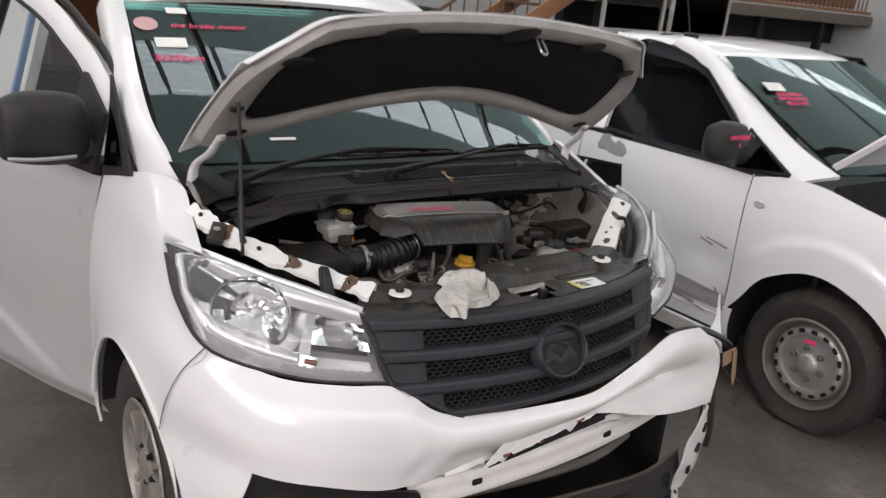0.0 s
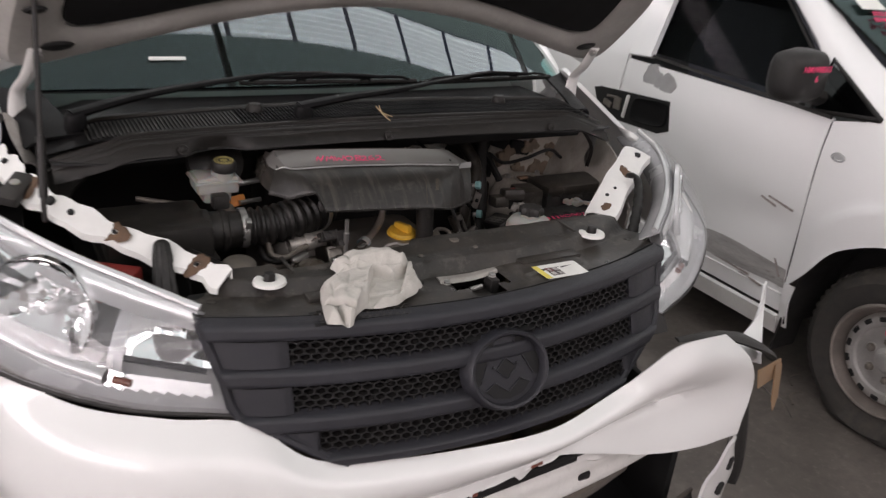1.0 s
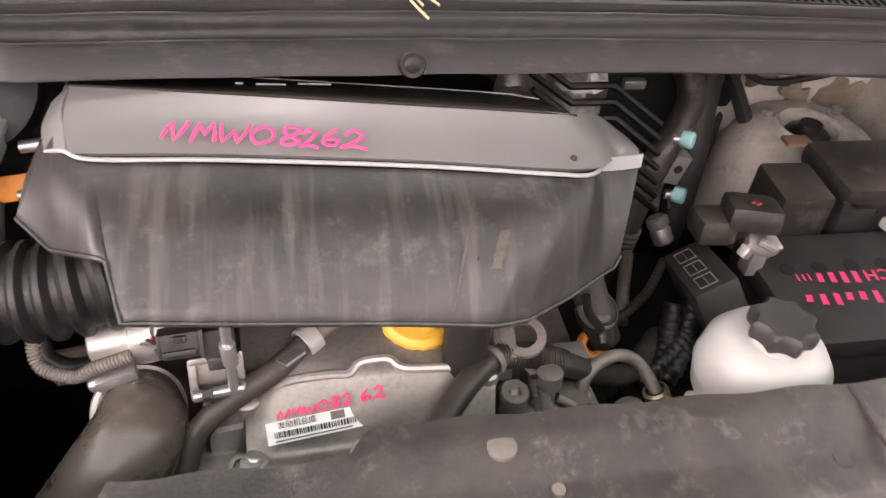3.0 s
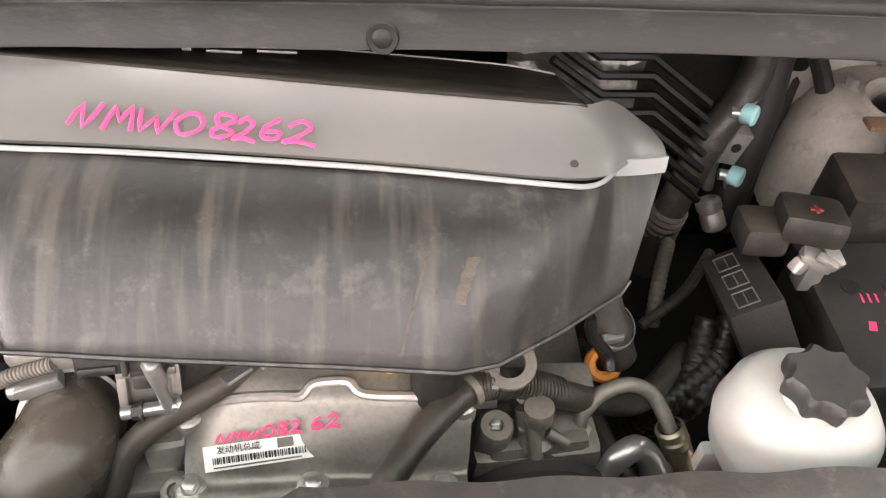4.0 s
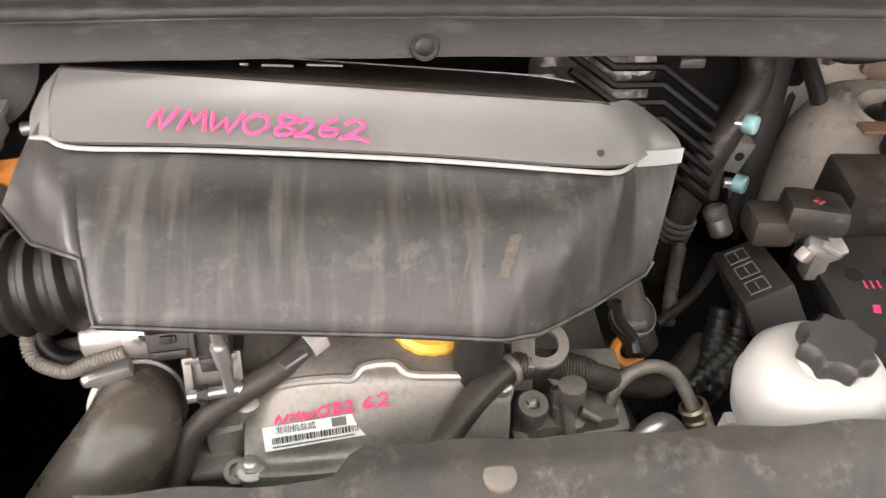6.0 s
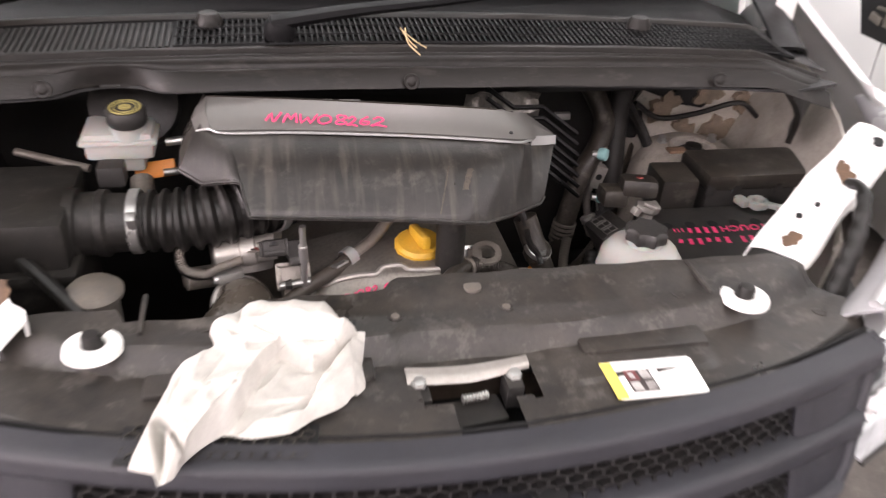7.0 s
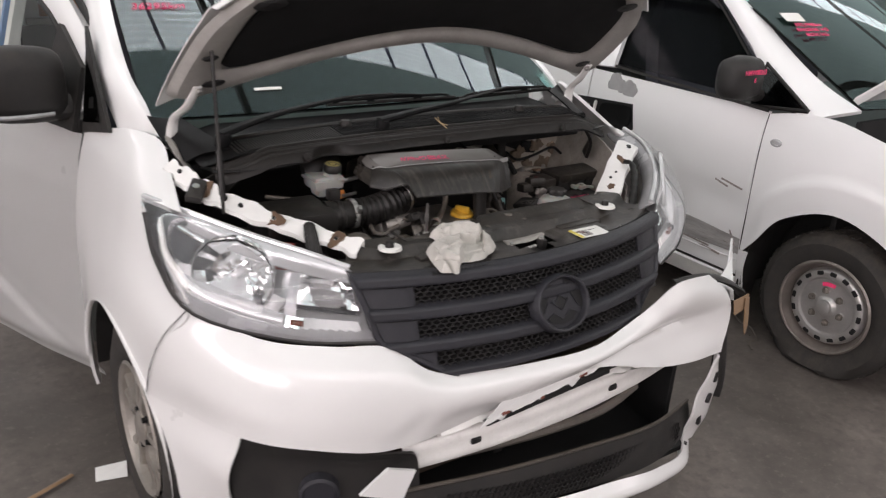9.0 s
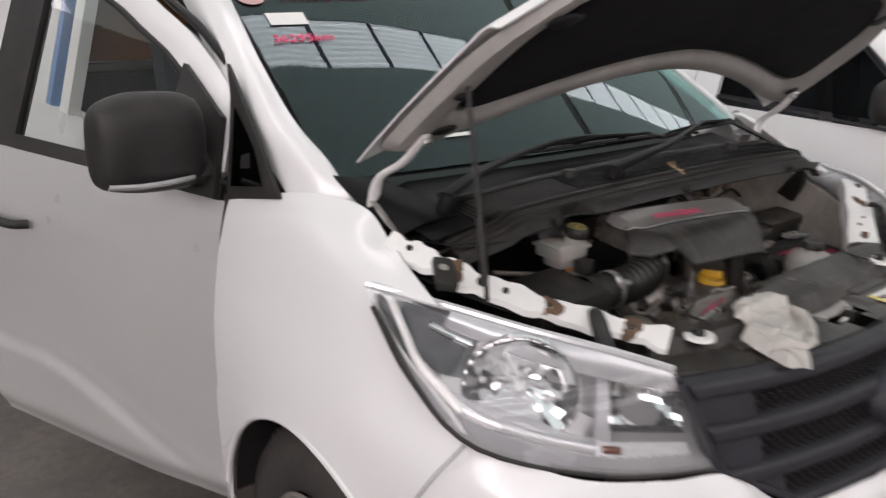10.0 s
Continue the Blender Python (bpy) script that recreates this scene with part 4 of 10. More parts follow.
tube(bm, [MIR @ Vector((0.07, 0.01, -0.06)), MIR @ Vector((0.11, 0.0, -0.075)), on_door(0.08, 1.255, 0.0)], [0.045, 0.052, 0.055], 4, 12, flat=0.7)
part("mirror_arm", bm, black_plastic, front_door)
bm = bmesh.new()
rows = [[MIR @ Vector((x, -sy, z)) for z, sy in ((-0.066, q), (-0.073, q + 0.003), (-0.080, q - 0.008))] for x, q in ((-0.145, 0.03), (-0.08, 0.066), (0.0, 0.072), (0.06, 0.069))]
part("indicator_strip", loft(rows, 4, 2, 0.006), M("mirror_lamp", (0.36, 0.36, 0.36), 0.2, 0.3, 0.1, 30), front_door, "clear mirror indicator")
hd = bmesh.new()
tube(hd, [on_door(0.69, 1.0, 0.008), on_door(0.72, 1.003, 0.042), on_door(0.80, 1.006, 0.048), on_door(0.88, 1.01, 0.042), on_door(0.90, 1.01, 0.008)], 0.013, 4, 10)
part("door_handle", hd, black_plastic, front_door, "black door handle")

# ---- bonnet, propped open ----
UPV, NRM = Vector((0, -0.760, 0.650)), Vector((0, 0.650, 0.760))


def on_bonnet(x, s, drop=0.0):
    """x across, s metres up from the hinge line; drop is towards the underside."""
    k = x / 0.78
    crown = 0.055 * (1 - k * k) - 0.02 * s * k
    return Vector((x, 0.615, 1.330)) + UPV * s + NRM * (crown - drop)


def s_rear(x):
    return 0.245 - 0.235 * min(1.0, abs(x / 0.78)) ** 1.7


def s_front(x):
    return 0.67 - 0.05 * (x / 0.7) ** 2 - 0.10 * max(0.0, abs(x) - 0.6) / 0.12


XB = [-0.775, -0.74, -0.68, -0.60, -0.45, -0.25, 0, 0.25, 0.45, 0.60, 0.68, 0.74, 0.775]


def edge_x(x, f):
    """The bonnet narrows a little towards its front."""
    return x * (1 - 0.075 * f * f)


rows = []
for f in (0, 0.12, 0.35, 0.6, 0.85, 0.95, 1.0):
    rows.append([on_bonnet(edge_x(x, f), s_rear(x) + (s_front(x) - s_rear(x)) * f, 0.0 if f < 0.99 else 0.02) for x in XB])
bonnet = part("bonnet", loft(rows, 3, 4, 0.004), paint, van, "open white bonnet with a grimy underside")
# inner pressing: a broad rim round the felt pad
def ring_rows():
    out = []
    for inset, dp in ((0.0, 0.012), (0.018, 0.035), (0.055, 0.04), (0.085, 0.034), (0.105, 0.022)):
        line = []
        for k in range(64):
            a = math.tau * k / 64
            cx, cy = math.cos(a), math.sin(a)
            q = max(abs(cx), abs(cy))
            ux, uy = cx / q, cy / q
            r = 1.0 / (abs(ux) ** 7 + abs(uy) ** 7) ** (1 / 7)
            ux, uy = ux * r, uy * r
            x = ux * (0.772 - inset * 1.15)
            f = (uy + 1) / 2
            s0, s1 = s_rear(x) + inset * 0.72, s_front(x) - inset * 0.75
            line.append(on_bonnet(edge_x(x, f), s0 + (s1 - s0) * f, dp + 0.004))
        out.append(line)
    return out


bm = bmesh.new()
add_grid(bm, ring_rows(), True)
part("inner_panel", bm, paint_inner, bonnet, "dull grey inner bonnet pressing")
bm = bmesh.new()
padr = []
for q, dp in ((1.0, 0.020), (0.985, 0.034), (0.9, 0.04), (0.5, 0.042), (0.02, 0.042)):
    line = []
    for k in range(64):
        a = math.tau * k / 64
        cx, cy = math.cos(a), math.sin(a)
        m = max(abs(cx), abs(cy))
        ux, uy = cx / m, cy / m
        r = 1.0 / (abs(ux) ** 6 + abs(uy) ** 6) ** (1 / 6)
        x = ux * r * 0.66 * q
        f = (uy * r * q + 1) / 2
        s0, s1 = s_rear(x) + 0.085, s_front(x) - 0.075
        line.append(on_bonnet(edge_x(x, f), s0 + (s1 - s0) * f, dp))
    padr.append(line)
vs = add_grid(bm, padr, True)
bm.faces.new(vs[-1])
part("insulation_pad", bm, insulation, bonnet, "black felt insulation pad")
for x, s, sz in ((-0.66, 0.17, 0.022), (0.66, 0.17, 0.022), (-0.60, 0.50, 0.03), (0.58, 0.50, 0.03), (-0.35, 0.605, 0.04), (0.05, 0.625, 0.05), (0.35, 0.60, 0.04), (-0.70, 0.30, 0.015)):
    bm = bmesh.new()
    m = frame_of(on_bonnet(x, s, 0.047), (1, 0, 0.1), UPV)
    lathe(bm, [(0, 0), (sz * 0.9, 0), (sz, 0.002), (sz * 0.8, 0.006), (0, 0.006)], (0, 0, 0), (0, 0, 1), 10)
    bmesh.ops.transform(bm, matrix=m @ Matrix.Diagonal((1.5, 0.7, 1, 1)), verts=bm.verts[:])
    part("pressed_hole", bm, black_void, bonnet)
strk = bmesh.new()
tube(strk, [on_bonnet(0.13, 0.60, 0.04), on_bonnet(0.13, 0.60, 0.085), on_bonnet(0.15, 0.60, 0.085), on_bonnet(0.15, 0.60, 0.04)], 0.004, 3, 6)
part("latch_striker", strk, steel, bonnet)
for sg in (-1, 1):
    hg = bmesh.new()
    tube(hg, [on_bonnet(sg * 0.70, 0.16, 0.045), on_bonnet(sg * 0.715, 0.08, 0.055), (sg * 0.735, 0.585, 1.30), (sg * 0.74, 0.60, 1.22)], [0.014, 0.016, 0.016, 0.022], 5, 8, flat=0.5)
    part("bonnet_hinge", hg, paint_dull, van, "white bonnet hinge arm")
    hb = bmesh.new()
    disc_bolt(hb, on_bonnet(sg * 0.695, 0.15, 0.05), -NRM, 0.009, 0.01)
    part("hinge_bolt", hb, steel, van)
prop = bmesh.new()
tube(prop, [(-0.728, 0.246, 1.14), (-0.727, 0.25, 1.19), (-0.70, 0.355, 1.52), (-0.694, 0.362, 1.548), (-0.672, 0.37, 1.552)], 0.0048, 4, 8)
prop = part("bonnet_prop", prop, black_plastic, van, "thin black bonnet prop rod")
gr = bmesh.new()
rod(gr, (-0.7265, 0.252, 1.185), (-0.7185, 0.284, 1.29), 0.008)
part("prop_grip", gr, rubber, prop)
cl = bmesh.new()
block(cl, (0.03, 0.02, 0.03), (-0.69, 0.375, 1.555), 0.006)
part("prop_clip", cl, milky, prop)

# ---- grille ----
def face(x, z, out=0.0):
    return Vector((x, -0.200 + 0.36 * x * x + 0.36 * (z - 0.949) - out, z))


def half_w(z):
    return float(np.interp(z, [0.80, 0.815, 0.893, 1.06], [0.31, 0.345, 0.485, 0.535]))


grille = part("grille", loft([[face(half_w(z) * k, z, -0.022) for k in (-1, -0.6, 0, 0.6, 1)] for z in (0.80, 0.815, 0.893, 0.98, 1.05)], 5, 3, 0.004), black_void, van, "matt black plastic grille with honeycomb mesh")
for z0, z1, b in ((1.02, 1.052, 0.016), (0.942, 0.975, 0.014), (0.864, 0.896, 0.014), (0.800, 0.823, 0.012)):
    rows = []
    for z, o in ((z0 - 0.001, -0.012), (z0 + 0.004, b * 0.8), ((z0 + z1) / 2, b), (z1 - 0.004, b * 0.85), (z1 + 0.001, -0.012)):
        rows.append([face(half_w(z) * k, z, o) for k in (-1, -0.75, -0.5, -0.25, 0, 0.25, 0.5, 0.75, 1)])
    part("grille_bar", loft(rows, 3, 3), grille_plastic, grille)
for sg in (-1, 1):
    for z0, z1 in ((0.975, 1.02), (0.896, 0.942), (0.823, 0.864)):
        rows = []
        for z in (z0, (z0 + z1) / 2, z1):
            x0 = 0.40 - (0.04 if z1 < 0.87 else 0)
            rows.append([face(sg * (x0 - 0.01), z, -0.016), face(sg * x0, z, 0.004), face(sg * (x0 + (half_w(z) - x0) * 0.6), z, 0.006), face(sg * half_w(z), z, -0.002)])
        part("grille_end", loft(rows, 3, 3), grille_plastic, grille)
    rim = bmesh.new()
    tube(rim, [face(sg * half_w(z), z, -0.002) for z in (0.80, 0.815, 0.85, 0.893, 0.95, 1.0, 1.05)], 0.009, 3, 8)
    part("grille_rim", rim, grille_plastic, grille)


def honeycomb(place, nx, nz, size, depth, keep):
    """Hexagon cells laid by place(x, z, out)."""
    bm = bmesh.new()
    dx, dz = size * 1.732, size * 1.5
    for j in range(-nz, nz + 1):
        for i in range(-nx, nx + 1):
            cx, cz = i * dx + (dx / 2 if j % 2 else 0), j * dz
            if not keep(cx, cz):
                continue
            o, n, q = [], [], []
            for k in range(6):
                a = math.tau * (k + 0.5) / 6
                o.append(bm.verts.new(place(cx + size * 1.0 * math.cos(a), cz + size * math.sin(a), 0)))
                n.append(bm.verts.new(place(cx + size * 0.82 * math.cos(a), cz + size * 0.82 * math.sin(a), 0)))
                q.append(bm.verts.new(place(cx + size * 0.80 * math.cos(a), cz + size * 0.80 * math.sin(a), -depth)))
            for k in range(6):
                l = (k + 1) % 6
                bm.faces.new((o[k], o[l], n[l], n[k]))
                bm.faces.new((n[k], n[l], q[l], q[k]))
    return bm


for z0, z1, xm in ((0.975, 1.02, 0.40), (0.896, 0.942, 0.40), (0.823, 0.864, 0.36)):
    zc = (z0 + z1) / 2
    bm = honeycomb(lambda x, z, o: face(x * 1.15, zc + z * 0.62, o - 0.004), 32, 6, 0.0105, 0.014,
                   lambda x, z: abs(x) * 1.15 < xm and abs(z) < (z1 - z0) * 0.85)
    part("honeycomb_mesh", bm, mesh_plastic, grille, smooth=0, kind="stuff")
# round emblem without its lettering: a ring and a diamond between two flanks
EM = frame_of(face(0.012, 0.932, 0.026), (1, 0.0, 0), (0, 0.40, 0.92)) @ Matrix.Diagonal((1.12, 0.94, 1, 1))
bm = bmesh.new()
lathe(bm, [(0.070, -0.03), (0.070, 0.0), (0.073, 0.005), (0.078, 0.006), (0.082, 0.001), (0.085, -0.03)], (0, 0, 0), (0, 0, 1), 48)
bmesh.ops.transform(bm, matrix=EM, verts=bm.verts[:])
emblem = part("emblem", bm, grille_plastic, grille, "round black emblem ring")
bm = bmesh.new()
lathe(bm, [(0, -0.022), (0.072, -0.022), (0.072, -0.014), (0, -0.014)], (0, 0, 0), (0, 0, 1), 40)
bmesh.ops.transform(bm, matrix=EM, verts=bm.verts[:])
part("emblem_back", bm, grille_plastic, emblem)
CRESCENT = [(-0.069 * math.cos(radians(a)), 0.069 * math.sin(radians(a))) for a in range(-22, 72, 8)] + [(-0.020, 0.056), (-0.036, 0.020), (-0.054, -0.020)]
DIAMOND = [(0, 0.024), (0.021, 0.002), (0, -0.020), (-0.021, 0.002)]
HEART = [(-0.046, -0.036), (-0.026, -0.024), (0, -0.046), (0.026, -0.024), (0.046, -0.036), (0.030, -0.054), (0, -0.062), (-0.030, -0.054)]
# Raised dark plates stand in for the shade of the emblem's recesses.
for pts in (CRESCENT, [(-x, y) for x, y in CRESCENT[::-1]], DIAMOND, HEART):
    bm = bmesh.new()
    plate(bm, pts, 0.004, 0.0, EM @ Matrix.Translation((0, 0, -0.0125)))
    part("emblem_dark_plate", bm, black_void, emblem, smooth=0)
for x, y in ((-0.024, 0.008), (0.024, 0.008), (0, 0.036)):
    bm = bmesh.new()
    lathe(bm, [(0.004, -0.012), (0.004, -0.009), (0, -0.008)], (x, y, 0), (0, 0, 1), 10)
    bmesh.ops.transform(bm, matrix=EM, verts=bm.verts[:])
    part("emblem_stud", bm, grille_plastic, emblem)
for pts in ([(0, 0.024), (0.021, 0.002), (0, -0.020), (-0.021, 0.002), (0, 0.024)], [(-0.046, -0.036), (-0.026, -0.024), (0, -0.046), (0.026, -0.024), (0.046, -0.036)], [(-0.020, 0.056), (-0.036, 0.020), (-0.054, -0.020)], [(0.020, 0.056), (0.036, 0.020), (0.054, -0.020)]):
    bm = bmesh.new()
    tube(bm, [EM @ Vector((x, y, -0.012)) for x, y in pts], 0.0016, 1, 6, smooth=False)
    part("emblem_edge", bm, grille_plastic, emblem)

# ---- panel over the radiator ----
def panel_front(x):
    return -0.186 + 0.55 * x * x


def panel_z(x, y):
    """Height of the panel's top."""
    yf = panel_front(x)
    d = y - yf
    z = 1.030 + 0.018 * min(1.0, d / 0.014)
    ridge = -0.030 + 0.03 * (abs(x) / 0.4) ** 4
    z += 0.024 * min(1.0, max(0.0, (y - ridge) / 0.022))
    if abs(x) > 0.115 and -0.06 < y - ridge < 0.0 and abs(x) < 0.30:
        z += 0.004
    z += 0.010 * min(1.0, max(0.0, (y - 0.03) / 0.04))
    return z


bm = bmesh.new()
xs = np.linspace(-0.545, 0.545, 110)
rows = []
for f in np.linspace(0, 1, 42):
    line = []
    for x in xs:
        yf = panel_front(x)
        yr = 0.088 + 0.0015 * math.sin(x * 70) - 0.024 * max(0.0, min(1.0, (-0.050 - x) / 0.016)) - (0.02 if -0.36 < x < -0.23 else 0.0) - 0.06 * max(0.0, (abs(x) - 0.46) / 0.08)
        y = yf + (yr - yf) * f
        line.append((x, y, panel_z(x, y)))
    rows.append(line)
last = [(x, y + 0.006, z - 0.05) for x, y, z in rows[-1]]
first = [face(x, 1.024, -0.006) for x in xs]


def latch_hole(i, j):
    x, y, z = rows[max(0, min(i - 1, len(rows) - 1))][j]
    return (-0.048 < x < 0.078 and -0.104 < y < -0.054) or (-0.024 < x < 0.050 and -0.160 < y <= -0.104)


add_grid(bm, [first] + rows + [last], False, latch_hole)
slam = part("radiator_panel", bm, slam_plastic, van, "dirty black plastic panel over the radiator", 30)
for x, y in ((-0.058, 0.024), (0.076, 0.027), (-0.27, 0.030), (0.30, 0.028), (-0.49, 0.01), (0.49, 0.0)):
    z = panel_z(x, y)
    bm = bmesh.new()
    lathe(bm, [(0.0095, -0.001), (0.009, 0.0012), (0.006, 0.0006), (0.005, -0.002), (0, -0.002)], (x, y, z), (0, 0, 1), 16)
    clip = part("push_clip", bm, slam_plastic, slam)
    if abs(x) < 0.1:
        part("clip_pin", lathe(bmesh.new(), [(0.0055, -0.001), (0.005, 0.0016), (0, 0.0018)], (x, y, z), (0, 0, 1), 12), hose_grey, clip)
bm = bmesh.new()
lathe(bm, [(0.011, -0.002), (0.011, 0.0015), (0, 0.002)], (0.042, 0.061, panel_z(0.042, 0.061)), (0, 0, 1), 16)
part("worn_disc", bm, hose_grey, slam)
for x in (-0.375, 0.375):
    # white bump stop, open towards the screen
    bm = bmesh.new()
    rows = []
    for k in range(25):
        s = radians(-237 + 294 * k / 24) + (0.12 if x > 0 else 0.0)
        w = 0.0088 + 0.002 * math.sin(math.pi * k / 24)
        c = Vector((x * 1.02 + 0.0215 * math.cos(s), 0.012 + 0.0205 * math.sin(s), panel_z(x, 0.012)))
        out = Vector((math.cos(s), math.sin(s), 0))
        rows.append([c - out * w, c - out * w * 0.9 + Vector((0, 0, 0.006)), c + Vector((0, 0, 0.008)), c + out * w * 0.85 + Vector((0, 0, 0.006)), c + out * w])
    vs = add_grid(bm, rows)
    bm.faces.new(vs[0][::-1])
    bm.faces.new(vs[-1])
    part("stop_washer", bm, paper, slam, "white plastic bonnet stop washer", 60)
    bm = bmesh.new()
    lathe(bm, [(0.0105, -0.002), (0.0105, 0.016), (0.0085, 0.020), (0, 0.0205)], (x * 1.02, 0.012, panel_z(x, 0.012)), (0, 0, 1), 18)
    part("rubber_stop", bm, rubber, slam)
# mesh patch under the rag
bm = bmesh.new()
block(bm, (0.19, 0.050, 0.004), (-0.252, -0.124, 1.0478), 0.002, (0, 0, -7))
part("vent_patch", bm, black_void, slam)
rot8 = Matrix.Rotation(radians(-7), 4, "Z")
bm = honeycomb(lambda x, z, o: Vector((-0.252, -0.124, 1.0518)) + rot8 @ Vector((x, z * 0.8, o)), 12, 5, 0.0075, 0.003, lambda x, z: abs(x) < 0.09 and abs(z) < 0.030)
part("vent_mesh", bm, slam_plastic, slam, smooth=0, kind="stuff")
# lengthways ribs and raised fields on the panel
for x0, x1, y in ((0.15, 0.31, -0.042), (-0.33, -0.09, -0.05)):
    part("panel_step", block(bmesh.new(), (x1 - x0, 0.034, 0.012), ((x0 + x1) / 2, y + 0.012, 1.0500), 0.005), slam_plastic, slam)
for x in (-0.335, 0.335):
    part("panel_rib", block(bmesh.new(), (0.006, 0.07, 0.006), (x, 0.05, 1.081), 0.002), slam_plastic, slam)

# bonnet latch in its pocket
# Black sheet below the opening stands in for the pocket's shade.
latch = part("latch_backing", block(bmesh.new(), (0.16, 0.16, 0.005), (0.013, -0.11, 0.985), 0.001), black_void, van, "black sheet that darkens the bonnet latch pocket")
pl = bmesh.new()
rows = [[(x, -0.042 - 0.008 * math.cos(x * 20), 1.050 + dz) for x in (-0.058, -0.05, -0.02, 0.02, 0.07, 0.082)] for dz in (0.005, 0.004, -0.004)]
rows[1] = [(x, y - 0.012, z) for x, y, z in rows[1]]
rows[2] = [(x, y - 0.020 + 0.005 * (x > 0.03), z + 0.002) for x, y, z in rows[2]]
part("latch_plate", loft(rows, 4, 3, 0.003), alu_cast, latch, "worn bare steel latch plate")
for x, y, z, sx, sy, sz, r in ((-0.045, -0.075, 1.03, 0.022, 0.03, 0.03, 0), (0.06, -0.07, 1.032, 0.02, 0.03, 0.032, 0), (0.012, -0.09, 1.01, 0.07, 0.04, 0.03, 8), (-0.02, -0.12, 1.0, 0.02, 0.05, 0.012, 25), (0.045, -0.115, 1.0, 0.03, 0.05, 0.012, -15)):
    part("latch_piece", block(bmesh.new(), (sx, sy, sz), (x, y, z), 0.004, (0, 0, r)), black_plastic, latch)
sp = bmesh.new()
tube(sp, [(0.0, -0.082, 1.035), (0.03, -0.08, 1.037)], 0.004, 1, 8, ribs=8, rib=0.0015)
part("latch_spring", sp, steel, latch)
for x in (-0.045, 0.062):
    part("latch_bolt", disc_bolt(bmesh.new(), (x, -0.065, 1.048), (0, -0.2, 1), 0.007, 0.006), steel, latch)
lv = bmesh.new()
tube(lv, [(-0.020, -0.095, 1.035), (-0.018, -0.125, 1.032), (0.0, -0.150, 1.028), (0.014, -0.162, 1.03)], 0.010, 4, 8, flat=0.4)
part("latch_lever", lv, grey_plastic, latch)

# warning label on the panel
label_grey = M("faded_label_print", (0.48, 0.45, 0.43), 0.6, 0, 0.4, 90, 0.2, 0.0)
pict_dark = M("brown_black_print", (0.075, 0.06, 0.058), 0.6, 0, 0.4, 90, 0.2, 0.0)
pict_red = M("faded_red_print", (0.17, 0.045, 0.045), 0.6, 0, 0.4, 90, 0.2, 0.0)
LB = frame_of((0.219, -0.090, 1.0518), (1, -0.012, 0.0), (0, 1, 0.02))
lab = bmesh.new()
plate(lab, [(-0.050, -0.033), (0.049, -0.033), (0.052, -0.030), (0.054, 0.022), (0.050, 0.026), (-0.055, 0.026), (-0.058, 0.022), (-0.054, -0.030)], 0.0012, 0, LB)
label_ob = part("warning_label", lab, paper, van, "white and yellow warning label with pictograms", 0)
PICTURES = [("yellow_strip", (-0.0560, -0.032, -0.0425, 0.025), yellow_label), ("dark_pictogram", (-0.034, -0.024, -0.003, 0.010), pict_dark), ("red_pictogram", (-0.034, -0.0065, -0.0195, 0.010), pict_red), ("pale_pictogram", (-0.030, -0.003, -0.0245, 0.006), label_grey),
            ("pale_pictogram", (-0.0165, -0.005, -0.0055, 0.0085), label_grey), ("pale_pictogram", (-0.0315, -0.0225, -0.0210, -0.009), label_grey)]
for k, (nm, (x0, y0, x1, y1), mt) in enumerate(PICTURES):
    b = bmesh.new()
    up = 0.0005 if k < 2 else 0.0009 if k < 3 else 0.0013
    plate(b, [(x0, y0), (x1, y0), (x1 - 0.002, y1), (x0 - 0.002, y1)], 0.0004, 0, LB @ Matrix.Translation((0, 0, up)))
    part(nm, b, mt, label_ob, smooth=0)
for i in range(4):
    b = bmesh.new()
    y = -0.0215 + i * 0.0034
    plate(b, [(-0.0155, y), (-0.0050, y), (-0.0052, y + 0.0018), (-0.0157, y + 0.0018)], 0.0004, 0, LB @ Matrix.Translation((0, 0, 0.0009)))
    part("print_bar", b, label_grey, label_ob, smooth=0)

# ---- head lamps ----
TOP = [(-0.878, 0.41, 1.152), (-0.815, 0.27, 1.146), (-0.72, 0.13, 1.122), (-0.62, 0.03, 1.094), (-0.527, -0.040, 1.060)]
BOT = [(-0.884, 0.385, 1.12), (-0.898, 0.245, 1.035), (-0.862, 0.100, 0.956), (-0.68, -0.045, 0.908), (-0.490, -0.132, 0.895)]


